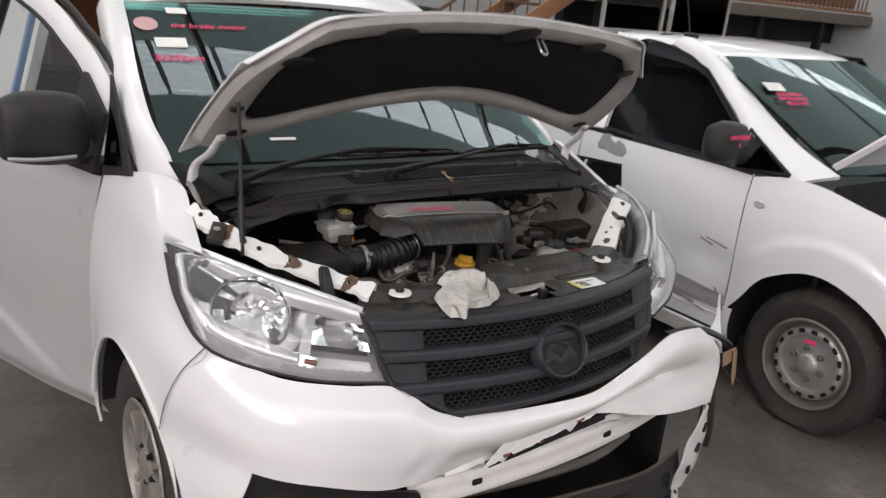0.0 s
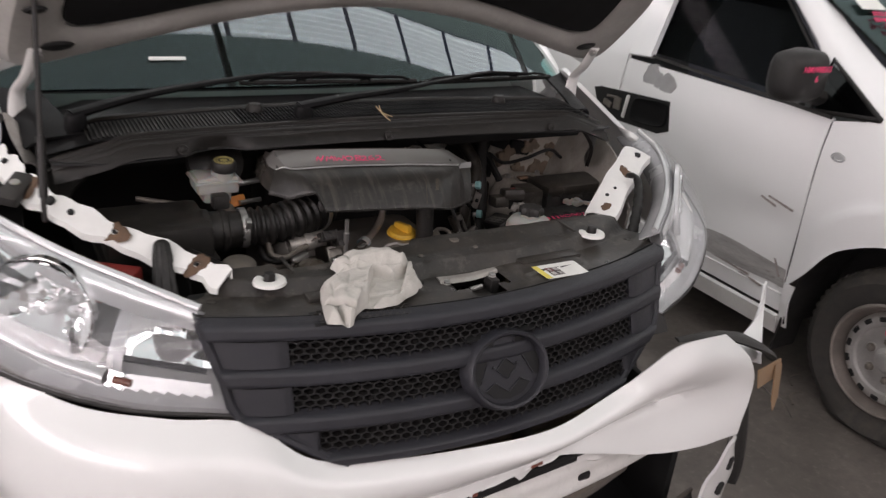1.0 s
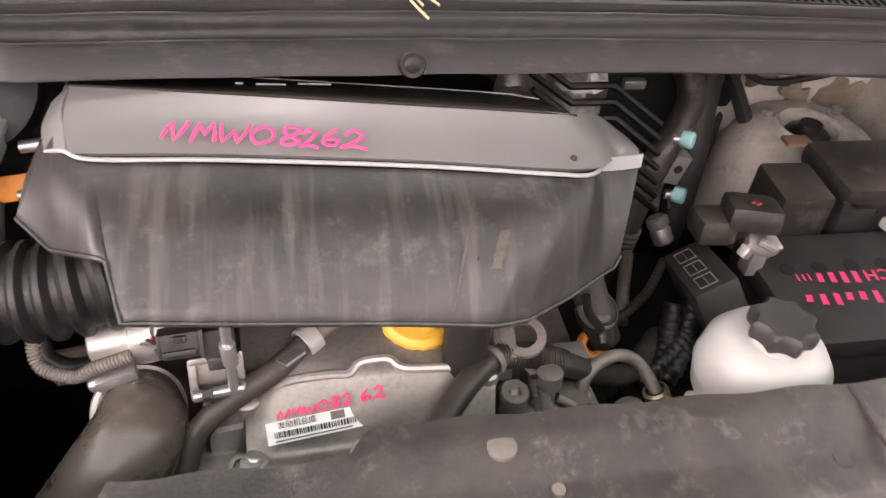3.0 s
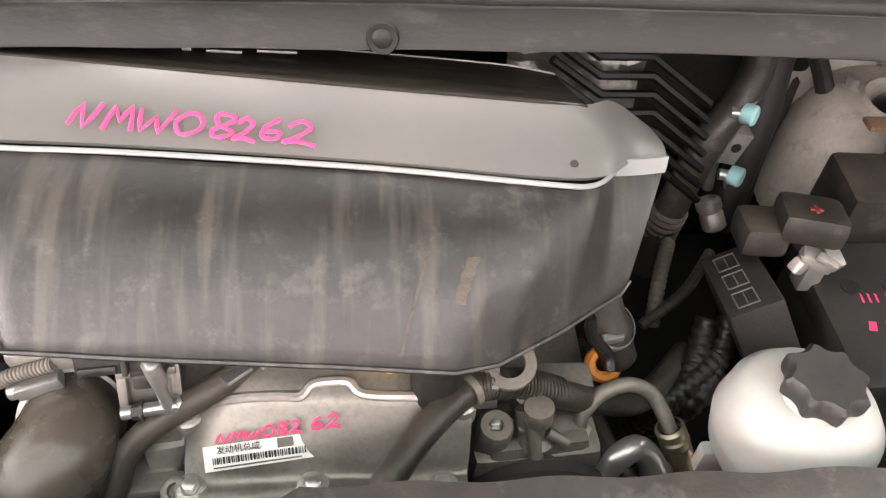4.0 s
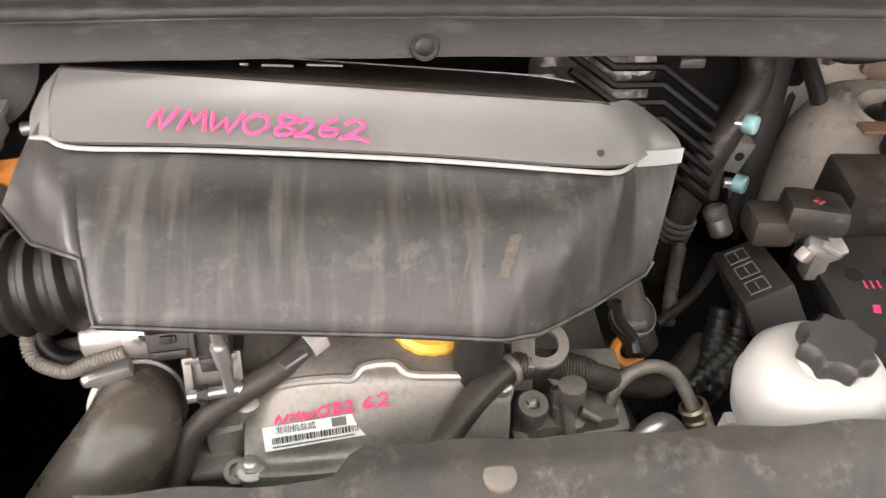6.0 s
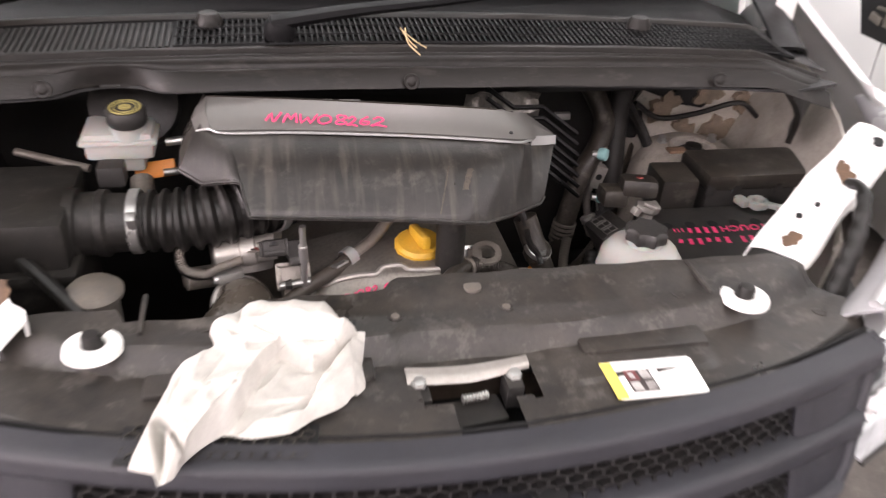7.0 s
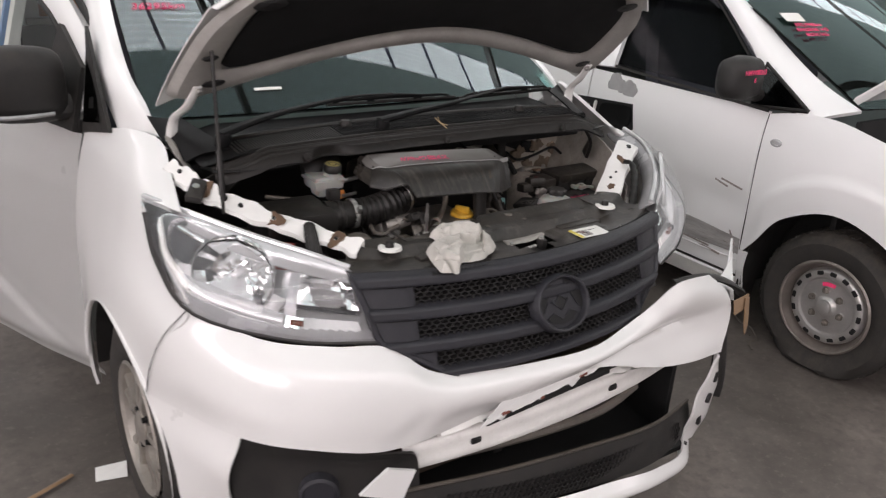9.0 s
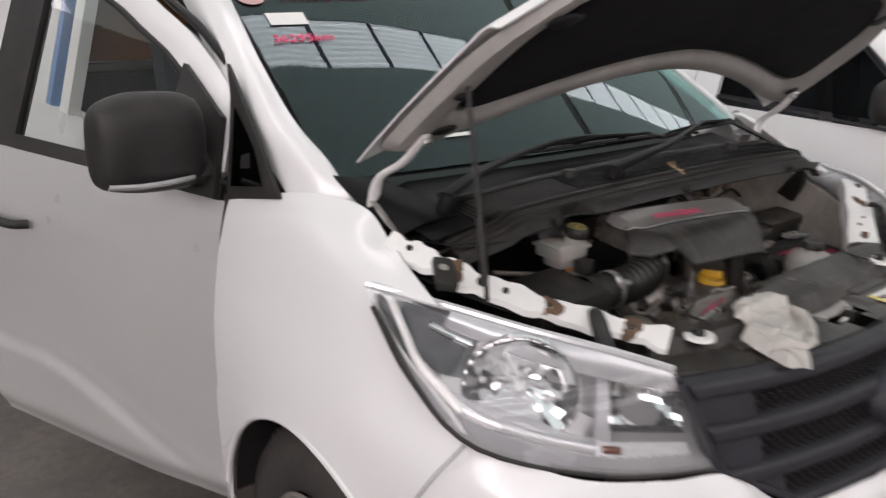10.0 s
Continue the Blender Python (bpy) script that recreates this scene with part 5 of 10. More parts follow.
def lamp(sg, crumple):
    def mir(p, o=Vector((0, 0, 0))):
        p = Vector(p) + o
        if sg > 0:
            p = Vector((-p.x + 0.02 * crumple, p.y + 0.03 * crumple * (p.y + 0.1) - 0.0, p.z + 0.015 * crumple))
        return p
    out = []
    for t, b in zip(TOP, BOT):
        t, b = Vector(t), Vector(b)
        out.append((t, b))
    n = Vector((-0.62, -0.75, 0.2)).normalized()
    rows = []
    for f, bulge in ((0, 0.0), (0.08, 0.012), (0.3, 0.026), (0.55, 0.030), (0.8, 0.022), (0.95, 0.008), (1, 0.0)):
        rows.append([mir(t.lerp(b, f) + n * bulge * (1 if 0 < k < 4 else 0.4)) for k, (t, b) in enumerate(out)])
    def at(u, f, depth):
        k = min(int(u * 4), 3)
        w = u * 4 - k
        t = out[k][0].lerp(out[k + 1][0], w)
        b = out[k][1].lerp(out[k + 1][1], w)
        return t.lerp(b, f) - n * depth

    def sheet(us, fd):
        """A strip of the lamp's inside: us along it, (f, depth) across."""
        return loft([[mir(at(u, f, d)) for u in us] for f, d in fd], 4, 3)

    g = part("head_lamp", loft([[mir(t.lerp(b, f) - n * 0.085 * math.sin(math.pi * min(1, max(0, f))) ** 0.5) for t, b in out] for f in (0, 0.12, 0.35, 0.65, 0.88, 1)], 5, 3, 0.004), lamp_grey, van,
             "clear headlamp with chrome reflectors" if sg < 0 else "clear headlamp pushed out of place")
    le = part("lamp_lens", loft(rows, 5, 3, 0.003), lens_clear if sg < 0 else lens_glare, g, "clear plastic lens" if sg < 0 else "clear plastic lens whitened as if by glare")
    le.visible_shadow = False
    rim = bmesh.new()
    tube(rim, [mir(p) for p in BOT], 0.0045, 5, 8)
    part("lamp_trim", rim, black_plastic, g)
    rim = bmesh.new()
    tube(rim, [mir(p, Vector((0.006, 0.01, 0.0))) for p in TOP], 0.008, 5, 8)
    part("lamp_flange", rim, lamp_silver, g)
    # satin lining of the inner two thirds
    part("lamp_lining", sheet((0.36, 0.5, 0.65, 0.8, 0.98), ((0.02, 0.006), (0.12, 0.03), (0.3, 0.062), (0.6, 0.062), (0.78, 0.04), (0.9, 0.02), (0.97, 0.01))), lamp_silver, g)
    part("lamp_shelf", sheet((0.28, 0.4, 0.55, 0.75, 0.98), ((0.015, -0.004), (0.09, -0.006), (0.19, 0.002), (0.24, 0.010), (0.27, 0.045))), lamp_silver, g, "bright upper bezel")
    part("lamp_sill", sheet((0.30, 0.45, 0.6, 0.72), ((0.74, 0.05), (0.78, 0.012), (0.86, 0.010), (0.90, 0.02))), lamp_silver, g)
    part("lamp_border", sheet((0.02, 0.2, 0.4, 0.6, 0.8, 0.99), ((0.915, 0.014), (0.95, 0.010), (1.0, 0.004))), lamp_grey, g, "grey translucent lamp border")
    ax = (mir(n) - mir((0, 0, 0))).normalized()
    side_v = (mir(at(0.68, 0.5, 0)) - mir(at(0.46, 0.5, 0))).normalized()
    c = mir(at(0.54, 0.50, 0.064))
    bowl = bmesh.new()
    base = frame_of(c, side_v, ax.cross(side_v)) @ Matrix.Diagonal((1.14, 1.04, 1, 1))
    prof = [(0.012, 0.0), (0.022, 0.004), (0.033, 0.008), (0.044, 0.014), (0.055, 0.021), (0.066, 0.030), (0.077, 0.040), (0.087, 0.050), (0.090, 0.042)]
    pr = random.Random(11)
    rows3 = []
    for k, (r, h) in enumerate(prof):
        line = []
        for i in range(30):
            a = math.tau * (i + 0.5 * (k % 2) * (k < 5)) / 30
            low = max(0.0, -math.sin(a))
            lift = (0.0035 * ((i + k) % 2) + pr.uniform(-0.003, 0.003) + 0.004 * low * (i % 2)) * (0 < k < 7)
            line.append(base @ Vector((r * math.cos(a), r * math.sin(a), h + lift)))
        rows3.append(line)
    add_grid(bowl, rows3, True)
    part("main_reflector", bowl, chrome, g, "faceted chrome reflector", 8)
    tray_b = bmesh.new()
    rows3 = []
    for r, h in ((0.092, 0.047), (0.100, 0.046), (0.112, 0.050), (0.122, 0.046), (0.126, 0.036)):
        rows3.append([base @ Vector((r * math.cos(a), r * math.sin(a) * 0.93, h)) for a in [math.pi * (1.03 + 0.94 * q / 18) for q in range(19)]])
    add_grid(tray_b, rows3)
    part("reflector_skirt", tray_b, lamp_silver, g, "satin skirt under the reflector")
    rimb = bmesh.new()
    lathe(rimb, [(0.089, 0.040), (0.090, 0.050), (0.092, 0.050), (0.094, 0.040)], (0, 0, 0), (0, 0, 1), 48)
    bmesh.ops.transform(rimb, matrix=base, verts=rimb.verts[:])
    part("reflector_rim", rimb, chrome, g)
    bulb = bmesh.new()
    lathe(bulb, [(0.012, 0.0), (0.011, 0.03), (0.007, 0.05), (0, 0.052)], c, ax, 16)
    part("bulb", bulb, lamp_silver, g)
    sec = bmesh.new()
    rows2 = []
    for j, f in enumerate(np.linspace(0.14, 0.62, 9)):
        rows2.append([mir(at(u, f, 0.026 + 0.036 * math.sin(math.pi * (u - 0.74) / 0.22) * math.sin(math.pi * (f - 0.14) / 0.48) + 0.003 * ((i + j) % 2))) for i, u in enumerate(np.linspace(0.74, 0.96, 12))])
    add_grid(sec, rows2)
    part("dip_reflector", sec, chrome, g, "chrome inner reflector", 10)
    part("lamp_bar", sheet((0.74, 0.85, 0.95), ((0.62, 0.03), (0.655, 0.018), (0.69, 0.03))), lamp_dark, g)
    ind = bmesh.new()
    rows2 = [[mir(at(u, f, 0.020 + 0.004 * ((i + j) % 2))) for i, u in enumerate(np.linspace(0.70, 0.95, 18))] for j, f in enumerate(np.linspace(0.76, 0.90, 5))]
    add_grid(ind, rows2)
    part("indicator_reflector", ind, chrome, g, "", 10)
    am = bmesh.new()
    rod(am, mir(at(0.735, 0.83, 0.020)), mir(at(0.775, 0.83, 0.020)), 0.007)
    part("indicator_bulb", am, amber, g, "amber indicator bulb")
    strip = bmesh.new()
    tube(strip, [mir(at(u, f, 0.010)) for u, f in ((0.075, 0.12), (0.10, 0.30), (0.135, 0.50), (0.185, 0.66), (0.25, 0.77), (0.33, 0.84), (0.42, 0.88))], 0.0075, 5, 8)
    part("running_light", strip, paper, g, "white running light strip")
    part("lamp_wedge", sheet((0.13, 0.22, 0.36), ((0.10, 0.012), (0.3, 0.022), (0.62, 0.030), (0.78, 0.026))), lamp_dark, g, "dark wedge beside the reflector")
    part("lamp_fin", sheet((0.24, 0.30, 0.37), ((0.24, 0.016), (0.30, 0.010), (0.36, 0.018))), chrome, g)
    part("lamp_divider", sheet((0.715, 0.735, 0.75), ((0.16, 0.03), (0.4, 0.02), (0.62, 0.016), (0.76, 0.02))), lamp_grey, g)
    return g


lamp(-1, 0), lamp(1, 1.0)

# ---- bumper: torn and pushed out at its far end ----
R0 = [(-0.868, 0.118, 0.962), (-0.74, -0.015, 0.912), (-0.60, -0.10, 0.898), (-0.47, -0.148, 0.885), (-0.34, -0.212, 0.808), (0, -0.268, 0.793), (0.18, -0.262, 0.800), (0.32, -0.246, 0.835), (0.445, -0.265, 0.915), (0.60, -0.245, 0.900)]
R1 = [(-0.918, 0.15, 0.89), (-0.79, -0.03, 0.86), (-0.63, -0.15, 0.845), (-0.48, -0.21, 0.82), (-0.34, -0.25, 0.775), (0, -0.295, 0.765), (0.18, -0.288, 0.772), (0.34, -0.278, 0.80), (0.48, -0.290, 0.858), (0.672, -0.272, 0.835)]
R2 = [(-0.943, 0.19, 0.80), (-0.82, -0.04, 0.77), (-0.65, -0.17, 0.75), (-0.50, -0.225, 0.73), (-0.34, -0.262, 0.725), (0, -0.285, 0.735), (0.18, -0.268, 0.735), (0.36, -0.262, 0.735), (0.50, -0.268, 0.745), (0.692, -0.292, 0.750)]
R3 = [(-0.950, 0.235, 0.69), (-0.815, -0.045, 0.682), (-0.66, -0.168, 0.665), (-0.50, -0.218, 0.64), (-0.33, -0.235, 0.655), (0, -0.266, 0.716), (0.18, -0.272, 0.714), (0.38, -0.290, 0.660), (0.53, -0.300, 0.645), (0.667, -0.295, 0.640)]


def dent(p):
    d = (noise.noise(p * 9) * 0.006 + 0.010 * noise.noise(Vector((p.x * 3.2, 0, p.z * 11 + p.x * 5)))) * max(0.0, min(1.0, (p.x + 0.1) / 0.4))
    d += 0.017 * math.exp(-abs((p.z - 0.752 - 0.12 * (p.x - 0.3)) / 0.014) ** 1.4) * max(0.0, min(1.0, (p.x - 0.05) / 0.2)) * max(0.0, min(1.0, (0.62 - p.x) / 0.15))
    d += 0.008 * math.exp(-((p.x + 0.44 - 0.6 * (p.z - 0.7)) / 0.03) ** 2 - ((p.z - 0.70) / 0.06) ** 2)
    d += 0.012 * math.exp(-((p.x + 0.30) / 0.10) ** 2 - ((p.z - 0.70) / 0.04) ** 2)
    return p + Vector((0, d, 0))


R4 = [arch_at(25, 0.008), (-0.842, -0.03, 0.575)] + [tuple(2 * c - b for b, c in zip(p, q)) for p, q in zip(R2[2:], R3[2:])]
grid_r = [spline(r, 8) for r in (R0, R1, R2, R3, R4)]
cols = [spline([r[j] for r in grid_r], 8) for j in range(len(grid_r[0]))]
bm = bmesh.new()
add_grid(bm, [[dent(cols[j][i]) for j in range(len(cols))] for i in range(25)])
bmesh.ops.recalc_face_normals(bm, faces=bm.faces)
bmesh.ops.solidify(bm, geom=bm.faces[:], thickness=0.006)
bumper = part("front_bumper", bm, paint, van, "white front bumper, cracked, dented and hanging loose", 60)
R5 = [arch_at(6, 0.006), (-0.830, -0.005, 0.47), (-0.62, -0.17, 0.49)]
R6 = [arch_at(-9), (-0.80, -0.02, 0.36), (-0.60, -0.18, 0.38)]
corner = [r[:9] for r in grid_r[2:]] + [spline(r, 8)[:9] for r in (R5, R6)]
cols = [spline([row[j] for row in corner], 8) for j in range(9)]
bm = bmesh.new()
add_grid(bm, [[cols[j][i] for j in range(9)] for i in range(8, len(cols[0]))])
bmesh.ops.recalc_face_normals(bm, faces=bm.faces)
bmesh.ops.solidify(bm, geom=bm.faces[:], thickness=0.006)
part("bumper_corner", bm, paint, bumper)
fog = [[(-0.822, -0.035, 0.682), (-0.72, -0.115, 0.668), (-0.60, -0.185, 0.645), (-0.44, -0.225, 0.615)], [(-0.832, -0.01, 0.60), (-0.72, -0.085, 0.60), (-0.60, -0.16, 0.59), (-0.42, -0.22, 0.585)], [(-0.82, 0.0, 0.47), (-0.72, -0.09, 0.48), (-0.60, -0.17, 0.49), (-0.42, -0.235, 0.515)], [(-0.78, -0.02, 0.38), (-0.70, -0.12, 0.39), (-0.58, -0.2, 0.40), (-0.42, -0.25, 0.43)]]
gap_line = bmesh.new()
tube(gap_line, [Vector(r[0]) + Vector((-0.0045, -0.002, 0.001)) for r in (R0, R1, R2, R3)], 0.0014, 6, 6)
part("panel_gap", gap_line, black_void, van)
part("fog_surround", loft(fog, 6, 5, 0.006), black_plastic, bumper, "black plastic fog lamp surround")
fl = bmesh.new()
lathe(fl, [(0.05, -0.02), (0.05, 0.008), (0.042, 0.012), (0.038, 0.004), (0, 0.002)], (-0.66, -0.152, 0.53), (-0.45, -0.88, 0), 28)
part("fog_blank", fl, grille_plastic, bumper)
strip = [[(-0.529, -0.258, 0.622), (-0.455, -0.266, 0.595)], [(-0.565, -0.256, 0.598), (-0.474, -0.268, 0.560)], [(-0.604, -0.254, 0.571), (-0.492, -0.270, 0.525)]]
part("bumper_strip", loft(strip, 3, 4, 0.01), paint, bumper, "white strip beside the fog surround")
lipr = [[(-0.62, -0.19, 0.40), (-0.40, -0.27, 0.40), (-0.1, -0.315, 0.375), (0.3, -0.33, 0.325), (0.55, -0.30, 0.285), (0.665, -0.235, 0.285)],
        [(-0.63, -0.20, 0.36), (-0.40, -0.295, 0.36), (-0.1, -0.345, 0.335), (0.3, -0.36, 0.285), (0.57, -0.32, 0.245), (0.70, -0.235, 0.245)],
        [(-0.62, -0.18, 0.31), (-0.40, -0.27, 0.31), (-0.1, -0.31, 0.29), (0.3, -0.325, 0.24), (0.56, -0.29, 0.205), (0.69, -0.21, 0.205)]]
part("bumper_lip", loft(lipr, 6, 4, 0.006, dent), paint, bumper, "white lower bumper lip")
endp = [[(0.63, -0.255, 0.285), (0.71, -0.24, 0.27), (0.735, -0.20, 0.27)], [(0.63, -0.270, 0.41), (0.745, -0.252, 0.39), (0.765, -0.2, 0.37)], [(0.655, -0.275, 0.50), (0.735, -0.262, 0.51), (0.760, -0.23, 0.51)], [(0.690, -0.275, 0.585), (0.705, -0.272, 0.602), (0.715, -0.25, 0.605)]]
part("bumper_end", loft(endp, 4, 5, 0.008, dent), paint, bumper, "broken white bumper end")
for p, r in (((0.705, -0.266, 0.44), 20), ((0.68, -0.262, 0.36), -20), ((0.712, -0.270, 0.52), 10)):
    part("tear_hole", block(bmesh.new(), (0.02, 0.012, 0.035), p, 0.004, (0, r, 15)), black_void, bumper)
lowg = [[(-0.48, -0.235, 0.515), (-0.2, -0.275, 0.495), (0.1, -0.29, 0.47), (0.4, -0.285, 0.44), (0.64, -0.235, 0.43)], [(-0.48, -0.25, 0.46), (-0.2, -0.295, 0.44), (0.1, -0.31, 0.41), (0.4, -0.305, 0.375), (0.66, -0.24, 0.36)], [(-0.48, -0.262, 0.40), (-0.2, -0.30, 0.385), (0.1, -0.315, 0.35), (0.4, -0.31, 0.315), (0.665, -0.235, 0.29)]]
low = part("lower_grille", loft(lowg, 6, 5, 0.006), black_plastic, bumper, "black lower grille with mesh")
rimb = bmesh.new()
tube(rimb, [Vector(p) + Vector((0, 0.002, 0.003)) for p in lowg[0]], 0.006, 6, 6)
part("grille_rim", rimb, hose_dark, low)


def low_at(x, z, o):
    f = (0.30 - z) / 0.6
    return Vector((x, -0.318 + 0.19 * abs(x - 0.1) ** 2 * 1.2 + o * -1 + abs(z) * 0.15, 0.405 - 0.10 * x + z))


bm = honeycomb(lambda x, z, o: low_at(x, z, o + 0.004), 34, 5, 0.0105, 0.006, lambda x, z: -0.35 < x < 0.58 and abs(z) < 0.035)
part("lower_mesh", bm, mesh_plastic, bumper, smooth=0, kind="stuff")
# crash beam with its two slots
def beam_y(x):
    return -0.238 + 0.18 * x * x


rows = []
for z, o in ((0.546, 0.03), (0.550, 0.0), (0.57, -0.003), (0.59, 0.0), (0.612, -0.003), (0.626, 0.002), (0.632, 0.012), (0.640, 0.035), (0.646, 0.06)):
    rows.append([(x, beam_y(x) + o, z + 0.012 * x) for x in (-0.455, -0.35, -0.2, 0, 0.2, 0.4, 0.56)])
beam = part("crash_beam", loft(rows, 4, 2, 0.004), beam_paint, van, "scratched white steel crash beam")
for x in (-0.243, 0.265):
    part("beam_slot", block(bmesh.new(), (0.032, 0.012, 0.018), (x, beam_y(x) - 0.001, 0.590 + 0.012 * x), 0.005), black_void, beam)
tornr = [[(-0.36, -0.21, 0.668), (-0.1, -0.23, 0.700), (0.15, -0.235, 0.705), (0.35, -0.23, 0.68), (0.50, -0.2, 0.66)], [(-0.36, -0.235, 0.640), (-0.1, -0.25, 0.665), (0.15, -0.255, 0.667), (0.35, -0.25, 0.655), (0.50, -0.22, 0.642)]]
part("beam_foam", loft(tornr, 10, 3, 0.02, lambda p: p + Vector((0, noise.noise(p * 40) * 0.012, noise.noise(p * 31) * 0.008))), beam_paint, van, "torn white plastic edge over the beam")
flap = []
for f in (0.0, 0.35, 0.7, 1.0):
    line = []
    for i in range(48):
        g = i / 47
        x = -0.215 + 0.045 * (1 - f) - 0.055 * f + (0.375 + 0.02 * f) * g
        step = sum(h for a, b, h in ((0.18, 0.27, 0.009), (0.52, 0.56, 0.006), (0.80, 0.90, 0.011)) if a < g < b)
        low_z = 0.657 + 0.054 * g + 0.003 * noise.noise(Vector((x * 45, 3, 0))) + step
        line.append((x, -0.2605 - 0.010 * f + 0.003 * noise.noise(Vector((x * 14, f * 3, 5))), 0.728 + (low_z - 0.728) * f))
    flap.append(line)
part("torn_flap", loft(flap, 1, 3, 0.003), paint, bumper, "torn white plastic edge over the split")
# Solid black strips stand in for the shaded slit under the flap.
gap = bmesh.new()
for x0, x1, z in ((-0.24, 0.20, 0.668), (-0.06, 0.30, 0.690)):
    block(gap, (x1 - x0, 0.02, 0.012), ((x0 + x1) / 2, -0.2545, z + 0.002), 0.003, (0, -4.3, 0))
part("split_dark_strip", gap, black_void, van)
for x, z, l in ((0.085, 0.712, 0.028), (-0.185, 0.676, 0.024), (-0.06, 0.684, 0.012)):
    b = bmesh.new()
    block(b, (l, 0.008, 0.008), (x, -0.268, z), 0.002, (0, -8, 0))
    part("rust_flake", b, flake_mat, van)

# radiator, fan and the dark hollow behind the bumper
part("radiator", block(bmesh.new(), (1.0, 0.05, 0.62), (0, 0.0, 0.66), 0.01), fin_mat, van, "dusty brown radiator core")
for k in range(7):
    cb = bmesh.new()
    tube(cb, [(-0.5, -0.03, 0.40 + 0.034 * k), (0.0, -0.034, 0.398 + 0.034 * k), (0.42, -0.03, 0.40 + 0.034 * k)], 0.007, 3, 6)
    part("condenser_tube", cb, fin_mat, van)
for x in (-0.02, 0.20, 0.46):
    part("radiator_bracket", block(bmesh.new(), (0.035, 0.05, 0.26), (x, -0.065, 0.50), 0.006, (6, 3, 0)), black_plastic, van)
part("radiator_support", block(bmesh.new(), (1.05, 0.06, 0.05), (0, 0.03, 1.02), 0.008), black_void, van)
# Black sheets added to hide the floor and keep the bumper hollow dark.
part("undertray", block(bmesh.new(), (1.3, 1.02, 0.02), (0, 0.25, 0.27), 0.005), black_void, van)
part("arch_liner", block(bmesh.new(), (0.02, 0.46, 0.36), (0.665, 0.06, 0.44), 0.006, (0, 0, -8)), black_void, van, "black plastic wheel arch liner")
hn = bmesh.new()
lathe(hn, [(0, 0.03), (0.05, 0.03), (0.06, 0.02), (0.06, -0.02), (0, -0.02)], (0.34, -0.10, 0.50), (0.1, -1, 0.2), 28)
part("horn", hn, black_plastic, van, "round black horn")
hz = bmesh.new()
tube(hz, [(-0.35, -0.16, 0.52), (0.0, -0.18, 0.49), (0.30, -0.16, 0.46), (0.5, -0.12, 0.47)], 0.016, 4, 8)
part("cooler_pipe", hz, hose_grey, van)
# upright shard, taped, at the far corner
sh = [[(0.700, -0.205, 0.79), (0.76, -0.215, 0.775), (0.825, -0.205, 0.745)], [(0.770, -0.165, 0.812), (0.81, -0.172, 0.808), (0.848, -0.170, 0.805)], [(0.875, -0.125, 0.838), (0.888, -0.122, 0.836), (0.905, -0.118, 0.834)], [(0.948, -0.072, 0.890), (0.955, -0.068, 0.893), (0.963, -0.064, 0.890)]]
part("bumper_shard", loft(sh, 4, 5, 0.006), paint, bumper, "white shard of the bumper standing up")
bm = bmesh.new()
tube(bm, [(0.50, -0.20, 0.880), (0.60, -0.225, 0.885), (0.70, -0.235, 0.855), (0.80, -0.225, 0.800), (0.835, -0.215, 0.765)], [0.012, 0.02, 0.036, 0.030, 0.012], 5, 8, flat=0.3)
part("torn_liner", bm, black_plastic, bumper, "torn black plastic edge")
bm = bmesh.new()
for pts in ([(0.680, -0.296, 0.815), (0.833, -0.245, 0.785), (0.840, -0.245, 0.735), (0.690, -0.300, 0.765)], [(0.782, -0.268, 0.79), (0.833, -0.250, 0.775), (0.838, -0.262, 0.680), (0.810, -0.276, 0.655), (0.790, -0.280, 0.69)]):
    loop3(bm, pts, 0.003)
part("packing_tape", bm, cardboard, bumper, "brown packing tape", 0)
lin = [[(0.690, -0.27, 0.74), (0.76, -0.23, 0.73), (0.82, -0.15, 0.74)], [(0.715, -0.255, 0.60), (0.79, -0.24, 0.59), (0.84, -0.16, 0.60)], [(0.765, -0.235, 0.47), (0.815, -0.24, 0.46), (0.85, -0.16, 0.47)], [(0.785, -0.225, 0.40), (0.818, -0.235, 0.393), (0.84, -0.17, 0.40)]]
part("liner_flap", loft(lin, 4, 4, 0.006), black_plastic, bumper, "hanging black liner flap")
b = bmesh.new()
tube(b, [(0.80, -0.225, 0.715), (0.845, -0.235, 0.672), (0.885, -0.25, 0.650), (0.94, -0.255, 0.585)], [0.005, 0.008, 0.006, 0.003], 5, 6, flat=0.25)
part("plastic_strand", b, hose_grey, bumper)

# ---- scuttle below the windscreen ----
def lip_y(x):
    return 0.342 - 0.022 * (abs(x) / 0.6) ** 3 if abs(x) < 0.6 else 0.320 + 0.35 * (abs(x) - 0.6)


def notch(x):
    """The seal steps back round the brake servo."""
    return 0.030 * math.exp(-((x + 0.385) / 0.052) ** 4)


XC = np.linspace(-0.70, 0.70, 57)
rows = []
